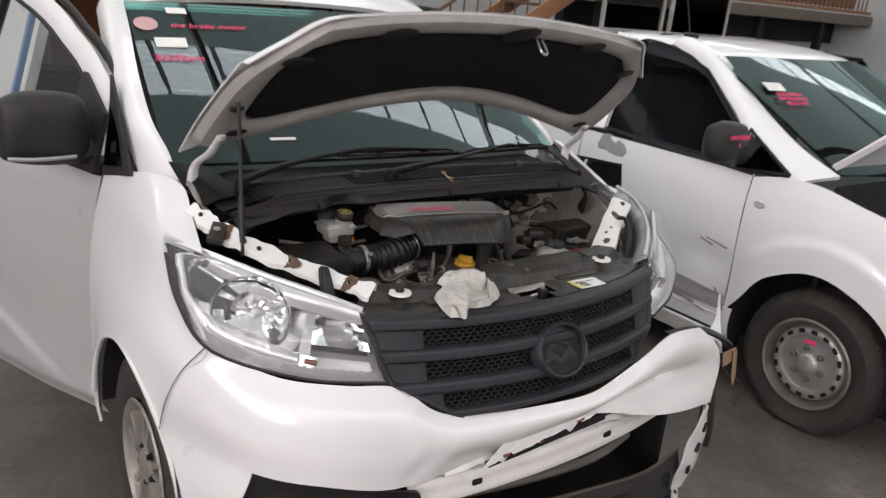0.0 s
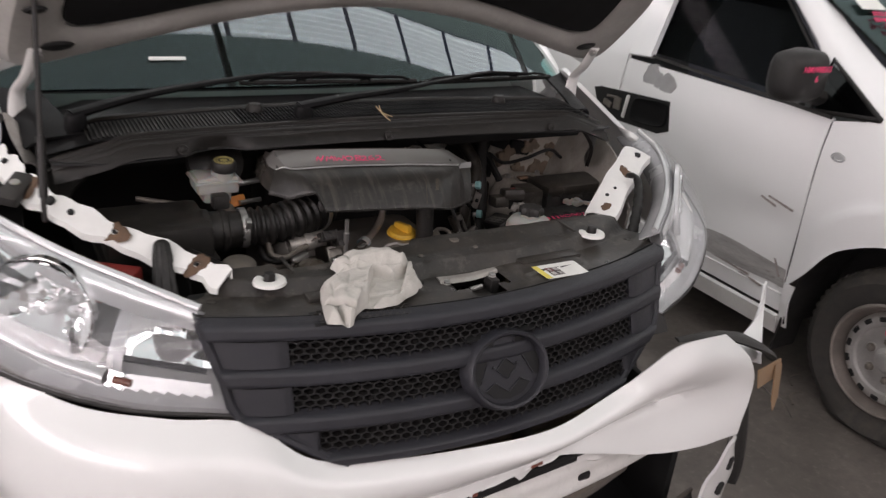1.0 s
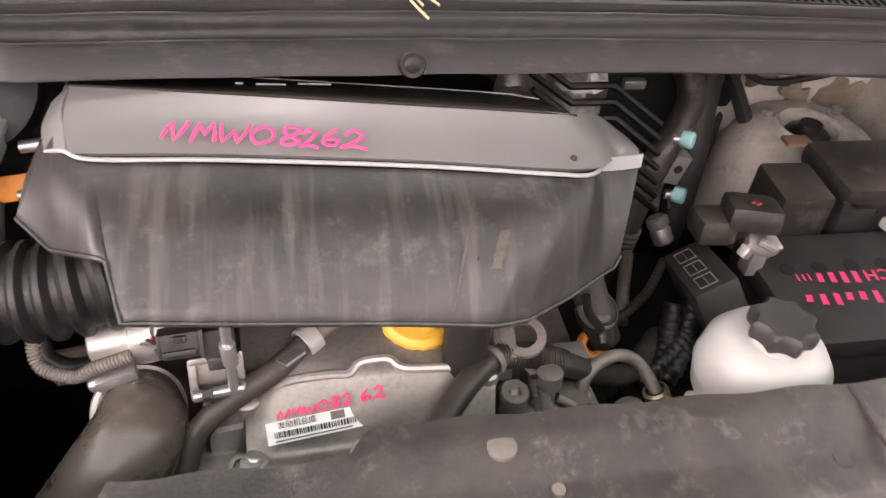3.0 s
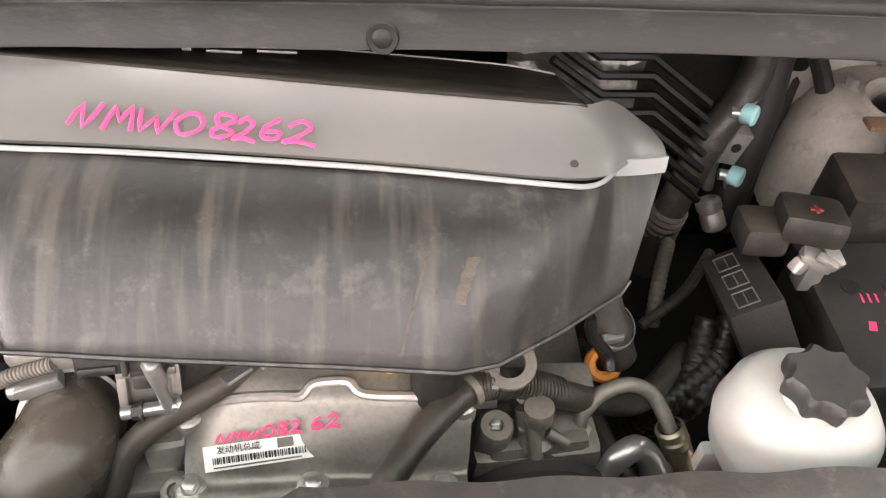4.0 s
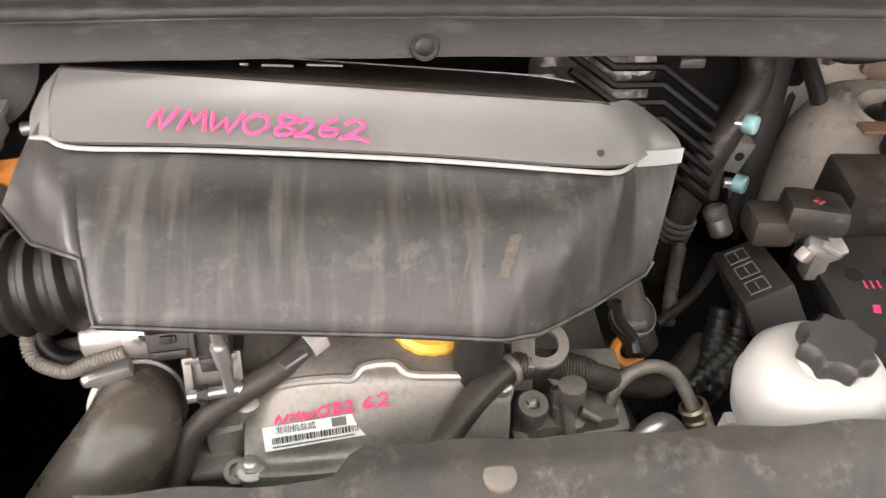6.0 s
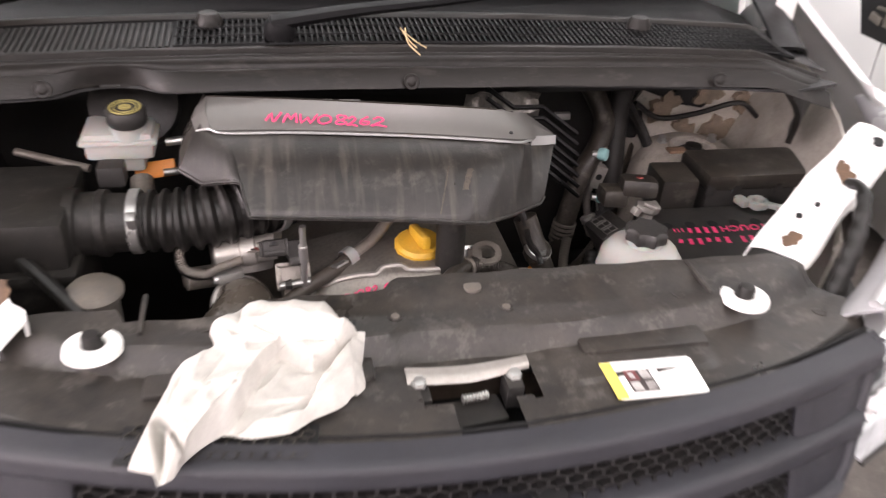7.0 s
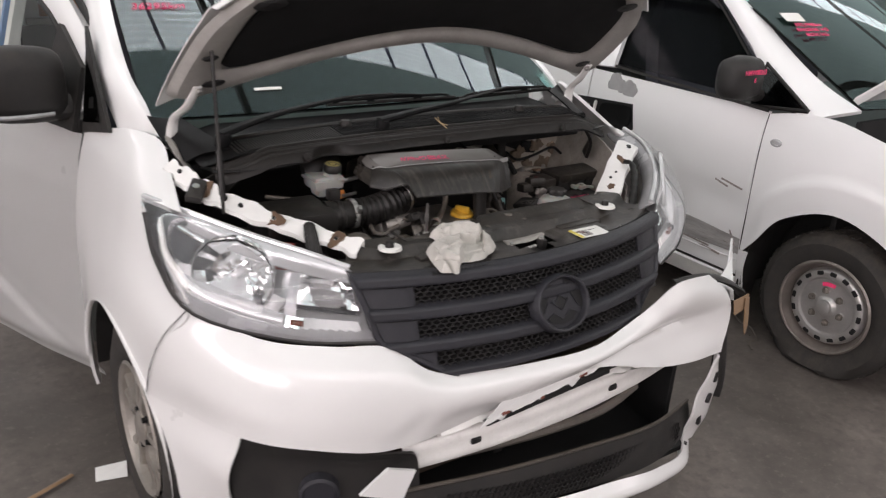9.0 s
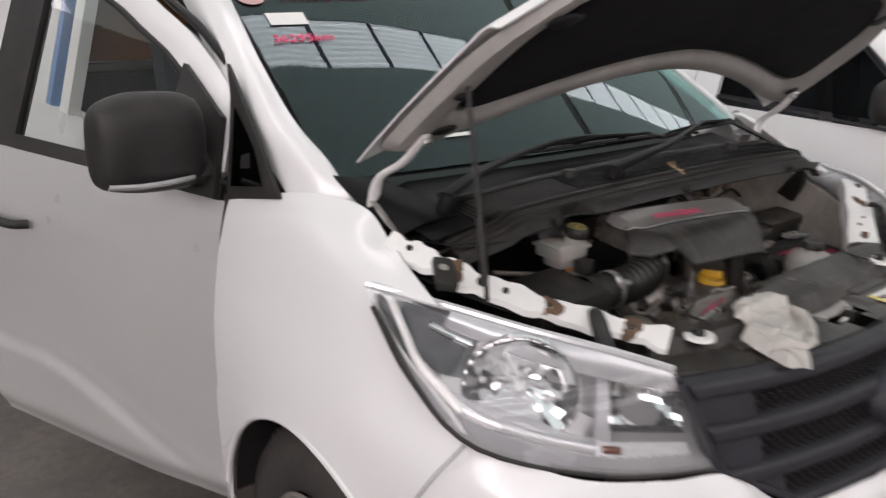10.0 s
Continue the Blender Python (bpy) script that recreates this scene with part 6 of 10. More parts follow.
for dy, z in ((0.02, 1.222), (-0.004, 1.2245), (-0.006, 1.228), (0.009, 1.2455), (0.013, 1.2475), (0.015, 1.2470), (0.017, 1.2400), (0.022, 1.2395), (0.025, 1.2490), (0.031, 1.2535), (0.037, 1.2555), (0.039, 1.2525), (0.041, 1.2565), (0.046, 1.2575), (0.048, 1.2500), (0.053, 1.2495), (0.056, 1.2620), (0.064, 1.2630)):
    rows.append([(x, lip_y(x) + dy * (1 - 0.25 * abs(x)) + notch(x) * max(0.0, 1 - dy / 0.03), z - 0.004 * (abs(x) / 0.7) ** 2 - 0.35 * max(0.0, abs(x) - 0.56) + 0.0012 * noise.noise(Vector((x * 16, dy * 60, 0)))) for x in XC])
cowl = part("scuttle_seal", loft(rows, 1, 2), cowl_plastic, van, "faded black scuttle cover with ribbed seal")
for x in (-0.46, 0.008, 0.47):
    b = bmesh.new()
    lathe(b, [(0.0115, -0.001), (0.0105, 0.0012), (0.007, 0.0008), (0.0055, 0.0018), (0, 0.0018)], (x, lip_y(x) - 0.009 + notch(x), 1.235 - 0.35 * max(0.0, abs(x) - 0.56)), (0, -0.95, 0.3), 14)
    part("push_clip", b, cowl_plastic, cowl)


def tray(x, d):
    """d metres behind the seal: flat grid, a low ridge, then a dark gutter up to the glass."""
    y0 = lip_y(x) + 0.062 * (1 - 0.25 * abs(x))
    far = screen_at(x, 0.02).y - 0.012 - y0
    if d > 0.14:
        d = 0.14 + (d - 0.14) / 0.18 * (far - 0.14)
    z = float(np.interp(d, [0, 0.10, 0.112, 0.120, 0.135, 0.17, far], [1.260, 1.2665, 1.274, 1.274, 1.262, 1.250, 1.268]))
    return Vector((x, y0 + d, z - 0.012 * (abs(x) / 0.7) ** 2 - 0.30 * max(0.0, abs(x) - 0.60)))


rows = [[tray(x, d) for x in np.linspace(-0.72, 0.72, 37)] for d in (0, 0.004, 0.05, 0.10, 0.106, 0.112, 0.120, 0.127, 0.135, 0.15, 0.17, 0.2, 0.25, 0.32)]
part("scuttle_tray", loft(rows, 1, 1), tray_plastic, cowl, "black scuttle tray")
rows = [[tray(x, d) + Vector((0, 0, 0.0016)) for x in np.linspace(-0.68, 0.68, 35)] for d in (0.104, 0.110, 0.115, 0.121)]
part("tray_ridge", loft(rows, 1, 2, 0.003), cowl_plastic, cowl)
# air intake: a grid of ribs over the dark hollow, three rows of slots
grid = bmesh.new()
for i in range(112):
    x = -0.305 + i * 0.0084
    a, b = tray(x, 0.006), tray(x, 0.098)
    block(grid, (0.0030, (b - a).length, 0.004), (a + b) / 2 + Vector((0, 0, 0.0035)), 0, (math.degrees(math.atan2(b.z - a.z, b.y - a.y)), 0, 0))
for d in (0.006, 0.037, 0.068, 0.098):
    tube(grid, [tray(x, d) + Vector((0, 0, 0.0036)) for x in np.linspace(-0.307, 0.632, 24)], 0.0028, 1, 5, smooth=False)
part("intake_grid", grid, tray_plastic, cowl, "black plastic air intake grid", 0, "stuff")
ribs = bmesh.new()
for i in range(38):
    x = -0.315 - i * 0.0084
    a, b = tray(x, 0.008), tray(x, 0.095)
    block(ribs, (0.0042, (b - a).length, 0.003), (a + b) / 2 + Vector((0, 0, 0.0022)), 0, (math.degrees(math.atan2(b.z - a.z, b.y - a.y)), 0, 0))
part("tray_rib", ribs, cowl_plastic, cowl, "", 0, "stuff")
under = [[(x, lip_y(x) + 0.0 + notch(x), 1.226 - 0.012 * (abs(x) / 0.7) ** 2) for x in XC], [(x, lip_y(x) + 0.13 + notch(x), 1.19) for x in XC]]
part("scuttle_skirt", loft(under, 1, 2, 0.004), black_void, cowl)
for x, d in ((-0.262, 0.085), (0.40, 0.085)):
    p = tray(x, d)
    b = bmesh.new()
    lathe(b, [(0.020, 0.0), (0.019, 0.010), (0.013, 0.020), (0, 0.022)], p, (0, 0, 1), 20)
    jet = part("washer_jet", b, cowl_plastic, cowl, "round black washer jet")
for sg in (-1, 1):
    rows = [[(sg * 0.63, 0.44, 1.245), (sg * 0.70, 0.46, 1.235), (sg * 0.745, 0.50, 1.20)], [(sg * 0.66, 0.54, 1.265), (sg * 0.72, 0.57, 1.26), (sg * 0.765, 0.60, 1.24)], [(sg * 0.69, 0.66, 1.285), (sg * 0.74, 0.68, 1.285), (sg * 0.775, 0.70, 1.29)]]
    part("scuttle_end", loft(rows, 4, 4, 0.006), tray_plastic, cowl)
    rows = [[(sg * 0.60, 0.36, 1.21), (sg * 0.69, 0.40, 1.20)], [(sg * 0.66, 0.38, 1.15), (sg * 0.73, 0.45, 1.15)], [(sg * 0.69, 0.42, 1.08), (sg * 0.75, 0.5, 1.08)]]
    part("scuttle_drain", loft(rows, 4, 4, 0.01), grey_plastic, cowl)


# wiper arms, parked along the foot of the glass
def wiper(pts, b0, b1):
    p = [Vector(q) for q in pts]
    k = bmesh.new()
    lathe(k, [(0.022, -0.03), (0.022, 0.008), (0.015, 0.017), (0, 0.018)], p[0], (0, -0.3, 0.95), 18)
    w = part("wiper", k, tray_plastic, van, "black windscreen wiper parked on the glass")
    a = bmesh.new()
    tube(a, [p[0] + Vector((-0.01, 0, 0.010))] + [q + Vector((0, 0, 0.012)) for q in p[1:]], [0.019, 0.016, 0.012, 0.008, 0.007], 6, 8, flat=0.55)
    part("arm", a, tray_plastic, w)
    bl = bmesh.new()
    q0, q1 = Vector(b0), Vector(b1)
    tube(bl, [q0, q0.lerp(q1, 0.5) + Vector((0, 0.004, 0)), q1], 0.006, 8, 6)
    part("blade", bl, rubber, w)
    for f0, f1 in ((0.05, 0.35), (0.30, 0.72), (0.66, 0.95)):
        c = bmesh.new()
        u = Vector((0, -0.006, 0.012))
        tube(c, [q0.lerp(q1, f0) + Vector((0, 0, 0.004)), q0.lerp(q1, f0 + 0.06) + u, q0.lerp(q1, f1 - 0.06) + u, q0.lerp(q1, f1) + Vector((0, 0, 0.004))], 0.004, 5, 6)
        part("blade_frame", c, tray_plastic, w)
    c = bmesh.new()
    u = Vector((0, -0.010, 0.020))
    tube(c, [q0.lerp(q1, 0.2) + u * 0.6, q0.lerp(q1, 0.5) + u, q0.lerp(q1, 0.8) + u * 0.6], 0.005, 5, 6)
    part("blade_yoke", c, tray_plastic, w)


wiper([(-0.64, 0.468, 1.268), (-0.505, 0.526, 1.287), (-0.34, 0.575, 1.300), (-0.175, 0.600, 1.312), (-0.03, 0.600, 1.312)], (-0.26, 0.612, 1.302), (0.21, 0.592, 1.300))
wiper([(-0.165, 0.430, 1.276), (-0.05, 0.440, 1.290), (0.10, 0.475, 1.296), (0.28, 0.545, 1.300), (0.46, 0.610, 1.305)], (0.22, 0.585, 1.296), (0.70, 0.655, 1.288))
# stickers and writing on the glass
def on_screen(x, s, up=0.0045):
    m = frame_of(screen_at(x, s) + Vector((0, -0.5, 0.86)) * up, screen_at(x + 0.02, s) - screen_at(x - 0.02, s), screen_at(x, s + 0.02) - screen_at(x, s - 0.02))
    return m


for nm, x, s, w, h, mt, lb in (("permit_sticker", -0.60, 0.705, 0.105, 0.055, paper, "white paper sticker"), ("small_sticker", -0.53, 0.93, 0.07, 0.035, paper, "pale green sticker"), ("glass_mark", -0.40, 0.115, 0.085, 0.012, paper, "pale bar on the glass base")):
    b = bmesh.new()
    plate(b, [(-w / 2, -h / 2), (w / 2, -h / 2), (w / 2, h / 2), (-w / 2, h / 2)], 0.001, 0, on_screen(x, s, 0.004))
    part(nm, b, mt, screen, lb, 0)
b = bmesh.new()
lathe(b, [(0, 0), (0.04, 0), (0.04, 0.001), (0, 0.001)], (0, 0, 0), (0, 0, 1), 24)
bmesh.ops.transform(b, matrix=on_screen(-0.655, 0.83, 0.004), verts=b.verts[:])
part("round_sticker", b, M("pale_pink_sticker", (0.6, 0.35, 0.35), 0.5), screen, "round pale red sticker", 0)
lettering("pink_writing", "the brake motor", 0.040, on_screen(-0.445, 0.82), pink, screen, 0.35, "pink marker writing")
lettering("pink_writing", "36295km", 0.045, on_screen(-0.60, 0.60), pink, screen, 0.15, "pink marker writing")

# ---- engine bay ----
# Black sheets close the bay, so its shade is partly in their colour.
bay = part("firewall", block(bmesh.new(), (1.5, 0.03, 0.85), (0, 0.735, 0.78), 0.005), firewall_mat, van, "black firewall")
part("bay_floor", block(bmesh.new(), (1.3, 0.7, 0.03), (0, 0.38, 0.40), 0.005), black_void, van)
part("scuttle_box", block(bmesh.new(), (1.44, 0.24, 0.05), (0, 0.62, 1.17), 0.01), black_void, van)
for sg in (-1, 1):
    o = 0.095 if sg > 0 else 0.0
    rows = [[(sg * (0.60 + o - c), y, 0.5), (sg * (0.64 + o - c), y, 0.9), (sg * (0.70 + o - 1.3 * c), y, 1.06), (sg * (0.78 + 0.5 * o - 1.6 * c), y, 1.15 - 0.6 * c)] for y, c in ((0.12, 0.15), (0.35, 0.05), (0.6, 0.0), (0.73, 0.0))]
    # Near wing takes plain black for its shade; the far one keeps its grime.
    part("inner_wing", loft(rows, 4, 4, 0.006), inner_wing_mat if sg > 0 else black_void, van, "inner wing, grimy far side and near side blackened for shade")
# strut tower and bulkhead corner on the far side
tw = bmesh.new()
lathe(tw, [(0.125, -0.16), (0.115, -0.06), (0.095, -0.012), (0.075, 0.0), (0.050, 0.0), (0.046, 0.004), (0.040, 0.0), (0.038, -0.02), (0, -0.02)], (0.63, 0.60, 0.985), (0, 0, 1), 36)
tower = part("strut_tower", tw, apron_paint, van, "dirty white strut tower")
tk = bmesh.new()
lathe(tk, [(0.036, -0.012), (0.03, 0.0), (0.018, 0.006), (0.016, 0.014), (0, 0.015)], (0.63, 0.60, 0.978), (0, 0, 1), 20)
part("strut_top", tk, rubber, tower)
for k in range(3):
    s = math.tau * k / 3 + 0.5
    part("strut_nut", disc_bolt(bmesh.new(), (0.63 + 0.062 * math.cos(s), 0.60 + 0.062 * math.sin(s), 0.985), (0, 0, 1), 0.008, 0.012), steel, tower)
rows = [[(0.50, 0.68, 0.84), (0.62, 0.69, 0.86), (0.80, 0.67, 0.90)], [(0.51, 0.70, 0.95), (0.64, 0.70, 0.97), (0.80, 0.68, 0.98)], [(0.54, 0.715, 1.04), (0.64, 0.71, 1.05), (0.80, 0.69, 1.06)], [(0.60, 0.725, 1.13), (0.66, 0.72, 1.14), (0.80, 0.70, 1.14)]]
part("bulkhead_corner", loft(rows, 5, 5, 0.006, lambda p: p + Vector((0, noise.noise(p * 14) * 0.012, 0))), apron_paint, van, "rust-stained cream bulkhead corner")
# Black plugs give the holes dark depth; the sheet itself is not cut.
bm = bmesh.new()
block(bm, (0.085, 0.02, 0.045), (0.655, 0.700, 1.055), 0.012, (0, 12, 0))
part("bulkhead_hole_plug", bm, black_void, van)
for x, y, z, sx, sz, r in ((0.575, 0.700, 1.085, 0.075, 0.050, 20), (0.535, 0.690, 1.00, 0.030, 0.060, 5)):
    part("bulkhead_hole_plug", block(bmesh.new(), (sx, 0.022, sz), (x, y, z), 0.010, (0, r, 0)), black_void, van)
for k, (x, z, rr) in enumerate(((0.600, 1.035, 0.030), (0.690, 1.060, 0.026), (0.735, 0.985, 0.034), (0.655, 0.985, 0.024), (0.770, 1.04, 0.022))):
    b = bmesh.new()
    lathe(b, [(rr, -0.006), (rr * 0.9, 0.006), (0, 0.007)], (x, 0.694 - 0.05 * max(0.0, x - 0.62), z), (0, -1, 0.05), 26, lambda s, j: 1 + 0.3 * math.sin(s * 2 + k) + 0.22 * math.sin(s * 5 + 2 * k) + 0.1 * math.sin(s * 11 + k))
    part("rust_stain", b, stain_brown, van)
for pts, r in (([(0.50, 0.69, 1.115), (0.60, 0.685, 1.120), (0.70, 0.675, 1.112), (0.80, 0.655, 1.115)], 0.012), ([(0.52, 0.665, 1.055), (0.58, 0.668, 1.020), (0.66, 0.665, 1.030), (0.74, 0.655, 1.055), (0.78, 0.64, 1.03)], 0.0055), ([(0.50, 0.66, 1.06), (0.54, 0.65, 1.0), (0.56, 0.62, 0.95)], 0.011)):
    b = bmesh.new()
    tube(b, pts, r, 5, 8)
    part("bulkhead_loom", b, rubber, van)
bm = bmesh.new()
lathe(bm, [(0.014, -0.004), (0.014, 0.003), (0, 0.003)], (0.775, 0.672, 0.985), (0, -1, 0.1), 14)
part("grommet", bm, black_void, van)

# body rails over the lamps
RAIL = [(-0.462, 0.022, 1.084), (-0.505, 0.10, 1.090), (-0.59, 0.170, 1.116), (-0.673, 0.228, 1.150), (-0.730, 0.295, 1.176), (-0.756, 0.345, 1.190), (-0.774, 0.405, 1.203), (-0.790, 0.47, 1.216)]


def rail(sg):
    pts = spline([(x * -sg + (0.03 if sg > 0 else 0), y - (0.01 if sg > 0 else 0), z) for x, y, z in RAIL], 6)
    rows_a, lean = [], []
    for i, p in enumerate(pts):
        t = (pts[min(i + 1, len(pts) - 1)] - pts[max(i - 1, 0)]).normalized()
        out = Vector((t.y * sg, -t.x * sg, 0)).normalized()
        f = i / (len(pts) - 1)
        w = 0.0148 + 0.003 * math.sin(math.pi * f) + 0.0035 * math.sin(f * 31 + 1) + 0.0025 * math.sin(f * 67)
        tilt = 0.75 * w
        rows_a.append([p - out * w + Vector((0, 0, tilt - 0.02)), p - out * w + Vector((0, 0, tilt)), p - out * w * 0.5 + Vector((0, 0, tilt * 0.5 + 0.001)), p + out * w * 0.4 + Vector((0, 0, 0.0005 - tilt * 0.4)), p + out * w + Vector((0, 0, -tilt)), p + out * (w + 0.002) + Vector((0, 0, -tilt - 0.012))])
        rows_a[-1] = [q + Vector((0, 0, 0.0035 * noise.noise(q * 26))) for q in rows_a[-1]]
        lean.append((out + Vector((0, 0, 1.33))).normalized())
    bm = bmesh.new()
    add_grid(bm, rows_a)
    bmesh.ops.recalc_face_normals(bm, faces=bm.faces)
    bmesh.ops.solidify(bm, geom=bm.faces[:], thickness=0.003)
    r = part("body_rail", bm, paint_dull, van, "chipped white body rail with rusty bolt seats", 28)
    for f, kind, sz in ((0.12, "rust", 0.017), (0.125, "hole", 0.004), (0.345, "rust", 0.018), (0.35, "hole", 0.004), (0.655, "rust", 0.018), (0.53, "hole", 0.009), (0.46, "hole", 0.006), (0.90, "hole", 0.006)):
        k_at = int(f * (len(pts) - 1))
        p, up_r = pts[k_at], lean[k_at]
        b = bmesh.new()
        if kind == "rust":
            lathe(b, [(sz * 1.35, -0.0030), (sz, 0.0), (sz * 0.35, 0.0002), (sz * 0.3, -0.004), (0, -0.004)], p + up_r * 0.0030, up_r, 30, lambda s, k: 1.0 + (0.20 * math.sin(s * 2 + f * 9) + 0.12 * math.sin(s * 3 + f * 31) + 0.06 * math.sin(s * 7 + f * 20) + 0.04 * math.sin(s * 12 + f * 7)) * (k < 2))
            part("bolt_seat", b, rust, r, "rusty brown bolt seat")
        else:
            lathe(b, [(sz, -0.004), (sz, 0.0062), (0, 0.0062)], p, up_r, 12)
            part("rail_hole", b, black_void, r)
    # ribbed rubber block that holds the lamp
    top_m, low_m = Vector((-0.548, 0.134, 1.118)), Vector((-0.556, 0.070, 1.020))
    b = bmesh.new()
    rows_b = []
    for f, w in ((-0.05, 0.008), (0.0, 0.013), (0.2, 0.016), (0.6, 0.018), (1.0, 0.022)):
        c = top_m.lerp(low_m, f)
        rows_b.append([c + Vector((w * (1 + 0.16 * (k % 3 == 0)) * math.cos(math.tau * k / 30), w * 0.8 * (1 + 0.16 * (k % 3 == 0)) * math.sin(math.tau * k / 30), 0)) for k in range(30)])
    vs = add_grid(b, rows_b, True)
    b.faces.new(vs[0])
    part("lamp_mount", b, rubber, r, "ribbed black rubber lamp mount", 20)
    return r


rail(-1)


def far_rail():
    """The far rail: a flat bent plate with a hole, a rust patch and a foot."""
    ul, ur, ll, lr = Vector((0.705, 0.285, 1.180)), Vector((0.762, 0.246, 1.158)), Vector((0.452, 0.122, 1.074)), Vector((0.500, 0.066, 1.076))
    rows_r = []
    for i in range(15):
        f = i / 14
        a, b = ll.lerp(ul, f), lr.lerp(ur, f)
        mid = a.lerp(b, 0.5)
        d = (b - a).normalized()
        w = (b - a).length / 2 * (1 + 0.05 * math.sin(f * 15))
        lift = 0.014 * math.sin(math.pi * f) - 0.004 * math.sin(f * 13)
        rows_r.append([mid - d * w + Vector((-0.004, 0.006, -0.03)), mid - d * w + Vector((0, 0, lift)), mid - d * w * 0.5 + Vector((0, 0, lift + 0.005)), mid + d * w * 0.6 + Vector((0, 0, lift + 0.003)), mid + d * w + Vector((0, 0, lift)), mid + d * (w + 0.002) + Vector((0, 0, lift - 0.016))])
    bm = bmesh.new()
    add_grid(bm, rows_r)
    bmesh.ops.recalc_face_normals(bm, faces=bm.faces)
    bmesh.ops.solidify(bm, geom=bm.faces[:], thickness=0.003)
    r = part("body_rail", bm, paint_dull, van, "chipped white body rail with a rusty middle", 50)

    def at(f, g, up):
        a, b = ll.lerp(ul, f), lr.lerp(ur, f)
        return a.lerp(b, g) + Vector((0, 0, up + 0.014 * math.sin(math.pi * f) - 0.004 * math.sin(f * 13) + 0.004))
    nrm = (lr - ll).cross(ul - ll).normalized()
    nrm = nrm if nrm.z > 0 else -nrm
    for f, g, sz, mt, nm in ((0.86, 0.6, 0.010, black_void, "rail_hole"), (0.56, 0.5, 0.020, rust, "rust_patch"), (0.60, 0.35, 0.013, rust, "rust_patch"), (0.10, 0.55, 0.013, rust, "bolt_seat"), (0.22, 0.40, 0.005, black_void, "rail_hole"), (0.30, 0.55, 0.004, black_void, "rail_hole")):
        b = bmesh.new()
        lathe(b, [(sz, -0.004), (sz * 0.97, 0.0018), (0, 0.002)], at(f, g, 0.0), nrm, 20, lambda s, k: 1 + (0.25 * math.sin(s * 2 + f * 9) + 0.14 * math.sin(s * 5 + f * 20)) * (mt is rust))
        part(nm, b, mt, r)
    b = bmesh.new()
    tube(b, [at(0.45, 0.75, 0.012), at(0.40, 1.15, 0.016), at(0.25, 1.45, -0.01), at(0.05, 1.6, -0.05)], [0.008, 0.012, 0.013, 0.013], 5, 10, ribs=7, rib=0.002, flat=0.7)
    part("lamp_mount", b, rubber, r, "black rubber lamp mount")
    return r


far_rail()
rows = [[(-0.768, 0.565, 1.262), (-0.752, 0.562, 1.258), (-0.738, 0.56, 1.238)], [(-0.757, 0.51, 1.222), (-0.742, 0.512, 1.216), (-0.724, 0.515, 1.195)], [(-0.742, 0.455, 1.186), (-0.728, 0.458, 1.182), (-0.708, 0.462, 1.165)]]
part("hinge_bracket", loft(rows, 4, 5, 0.003, lambda p: p + Vector((0, 0, 0.006 * noise.noise(p * 60)))), alu_cast, van, "crumpled bare metal hinge bracket")
lm = part("lamp_bracket", block(bmesh.new(), (0.042, 0.085, 0.02), (-0.768, 0.318, 1.182), 0.006, (16, 8, -30)), black_plastic, van, "black lamp bracket with a bolt hole")
part("bracket_bolt", lathe(bmesh.new(), [(0.009, 0.0), (0.009, 0.003), (0, 0.004)], (-0.768, 0.322, 1.1935), (0, -0.25, 1), 12), milky, lm)
part("red_bracket", block(bmesh.new(), (0.14, 0.08, 0.05), (-0.66, 0.15, 1.05), 0.01, (0, 0, -35)), red_part, van, "dark red part under the rail")
pp = bmesh.new()
tube(pp, [(-0.68, 0.42, 1.09), (-0.58, 0.29, 1.085), (-0.47, 0.17, 1.065), (-0.40, 0.09, 1.04)], 0.009, 6, 8)
part("bay_hose", pp, rubber, van)

# air box and intake hose
air = part("air_box", block(bmesh.new(), (0.20, 0.17, 0.24), (-0.535, 0.265, 0.93), 0.012), grey_plastic, van, "dusty black air filter box")
part("air_box_flange", block(bmesh.new(), (0.215, 0.185, 0.02), (-0.535, 0.265, 1.045), 0.006), grey_plastic, air)
part("air_box_lid", block(bmesh.new(), (0.20, 0.165, 0.07), (-0.535, 0.268, 1.085), 0.012), grey_plastic, air)
nk = bmesh.new()
lathe(nk, [(0.048, 0.0), (0.046, 0.012), (0.041, 0.014), (0.041, 0.034), (0.044, 0.036), (0.044, 0.046), (0.039, 0.05), (0.037, 0.10)], (-0.442, 0.258, 1.078), (1, -0.06, 0.02), 32)
part("air_neck", nk, grey_plastic, air)
ho = bmesh.new()
tube(ho, [(-0.348, 0.252, 1.081), (-0.305, 0.248, 1.083), (-0.255, 0.252, 1.088), (-0.205, 0.275, 1.090), (-0.165, 0.305, 1.088)], [0.0345, 0.036, 0.038, 0.039, 0.039], 8, 24, ribs=11, rib=0.0065)
hose = part("intake_hose", ho, rubber, van, "ribbed black rubber intake hose", 25)
for c, d, r in (((-0.361, 0.2525, 1.081), (1, -0.05, 0.02), 0.0405), ((-0.192, 0.283, 1.089), (0.8, 0.55, -0.05), 0.0455)):
    b = bmesh.new()
    lathe(b, [(r, -0.007), (r + 0.002, -0.006), (r + 0.002, 0.006), (r, 0.007)], c, d, 32)
    cl = part("hose_clamp", b, steel, hose, "bright steel hose clamp")
    part("clamp_screw", block(bmesh.new(), (0.012, 0.014, 0.024), Vector(c) + Vector((0.0, -0.040, 0.024)), 0.003, (30, 0, 0)), steel, cl)

# brake fluid bottle
bt = bmesh.new()
block(bt, (0.090, 0.080, 0.040), (-0.385, 0.378, 1.145), 0.010)
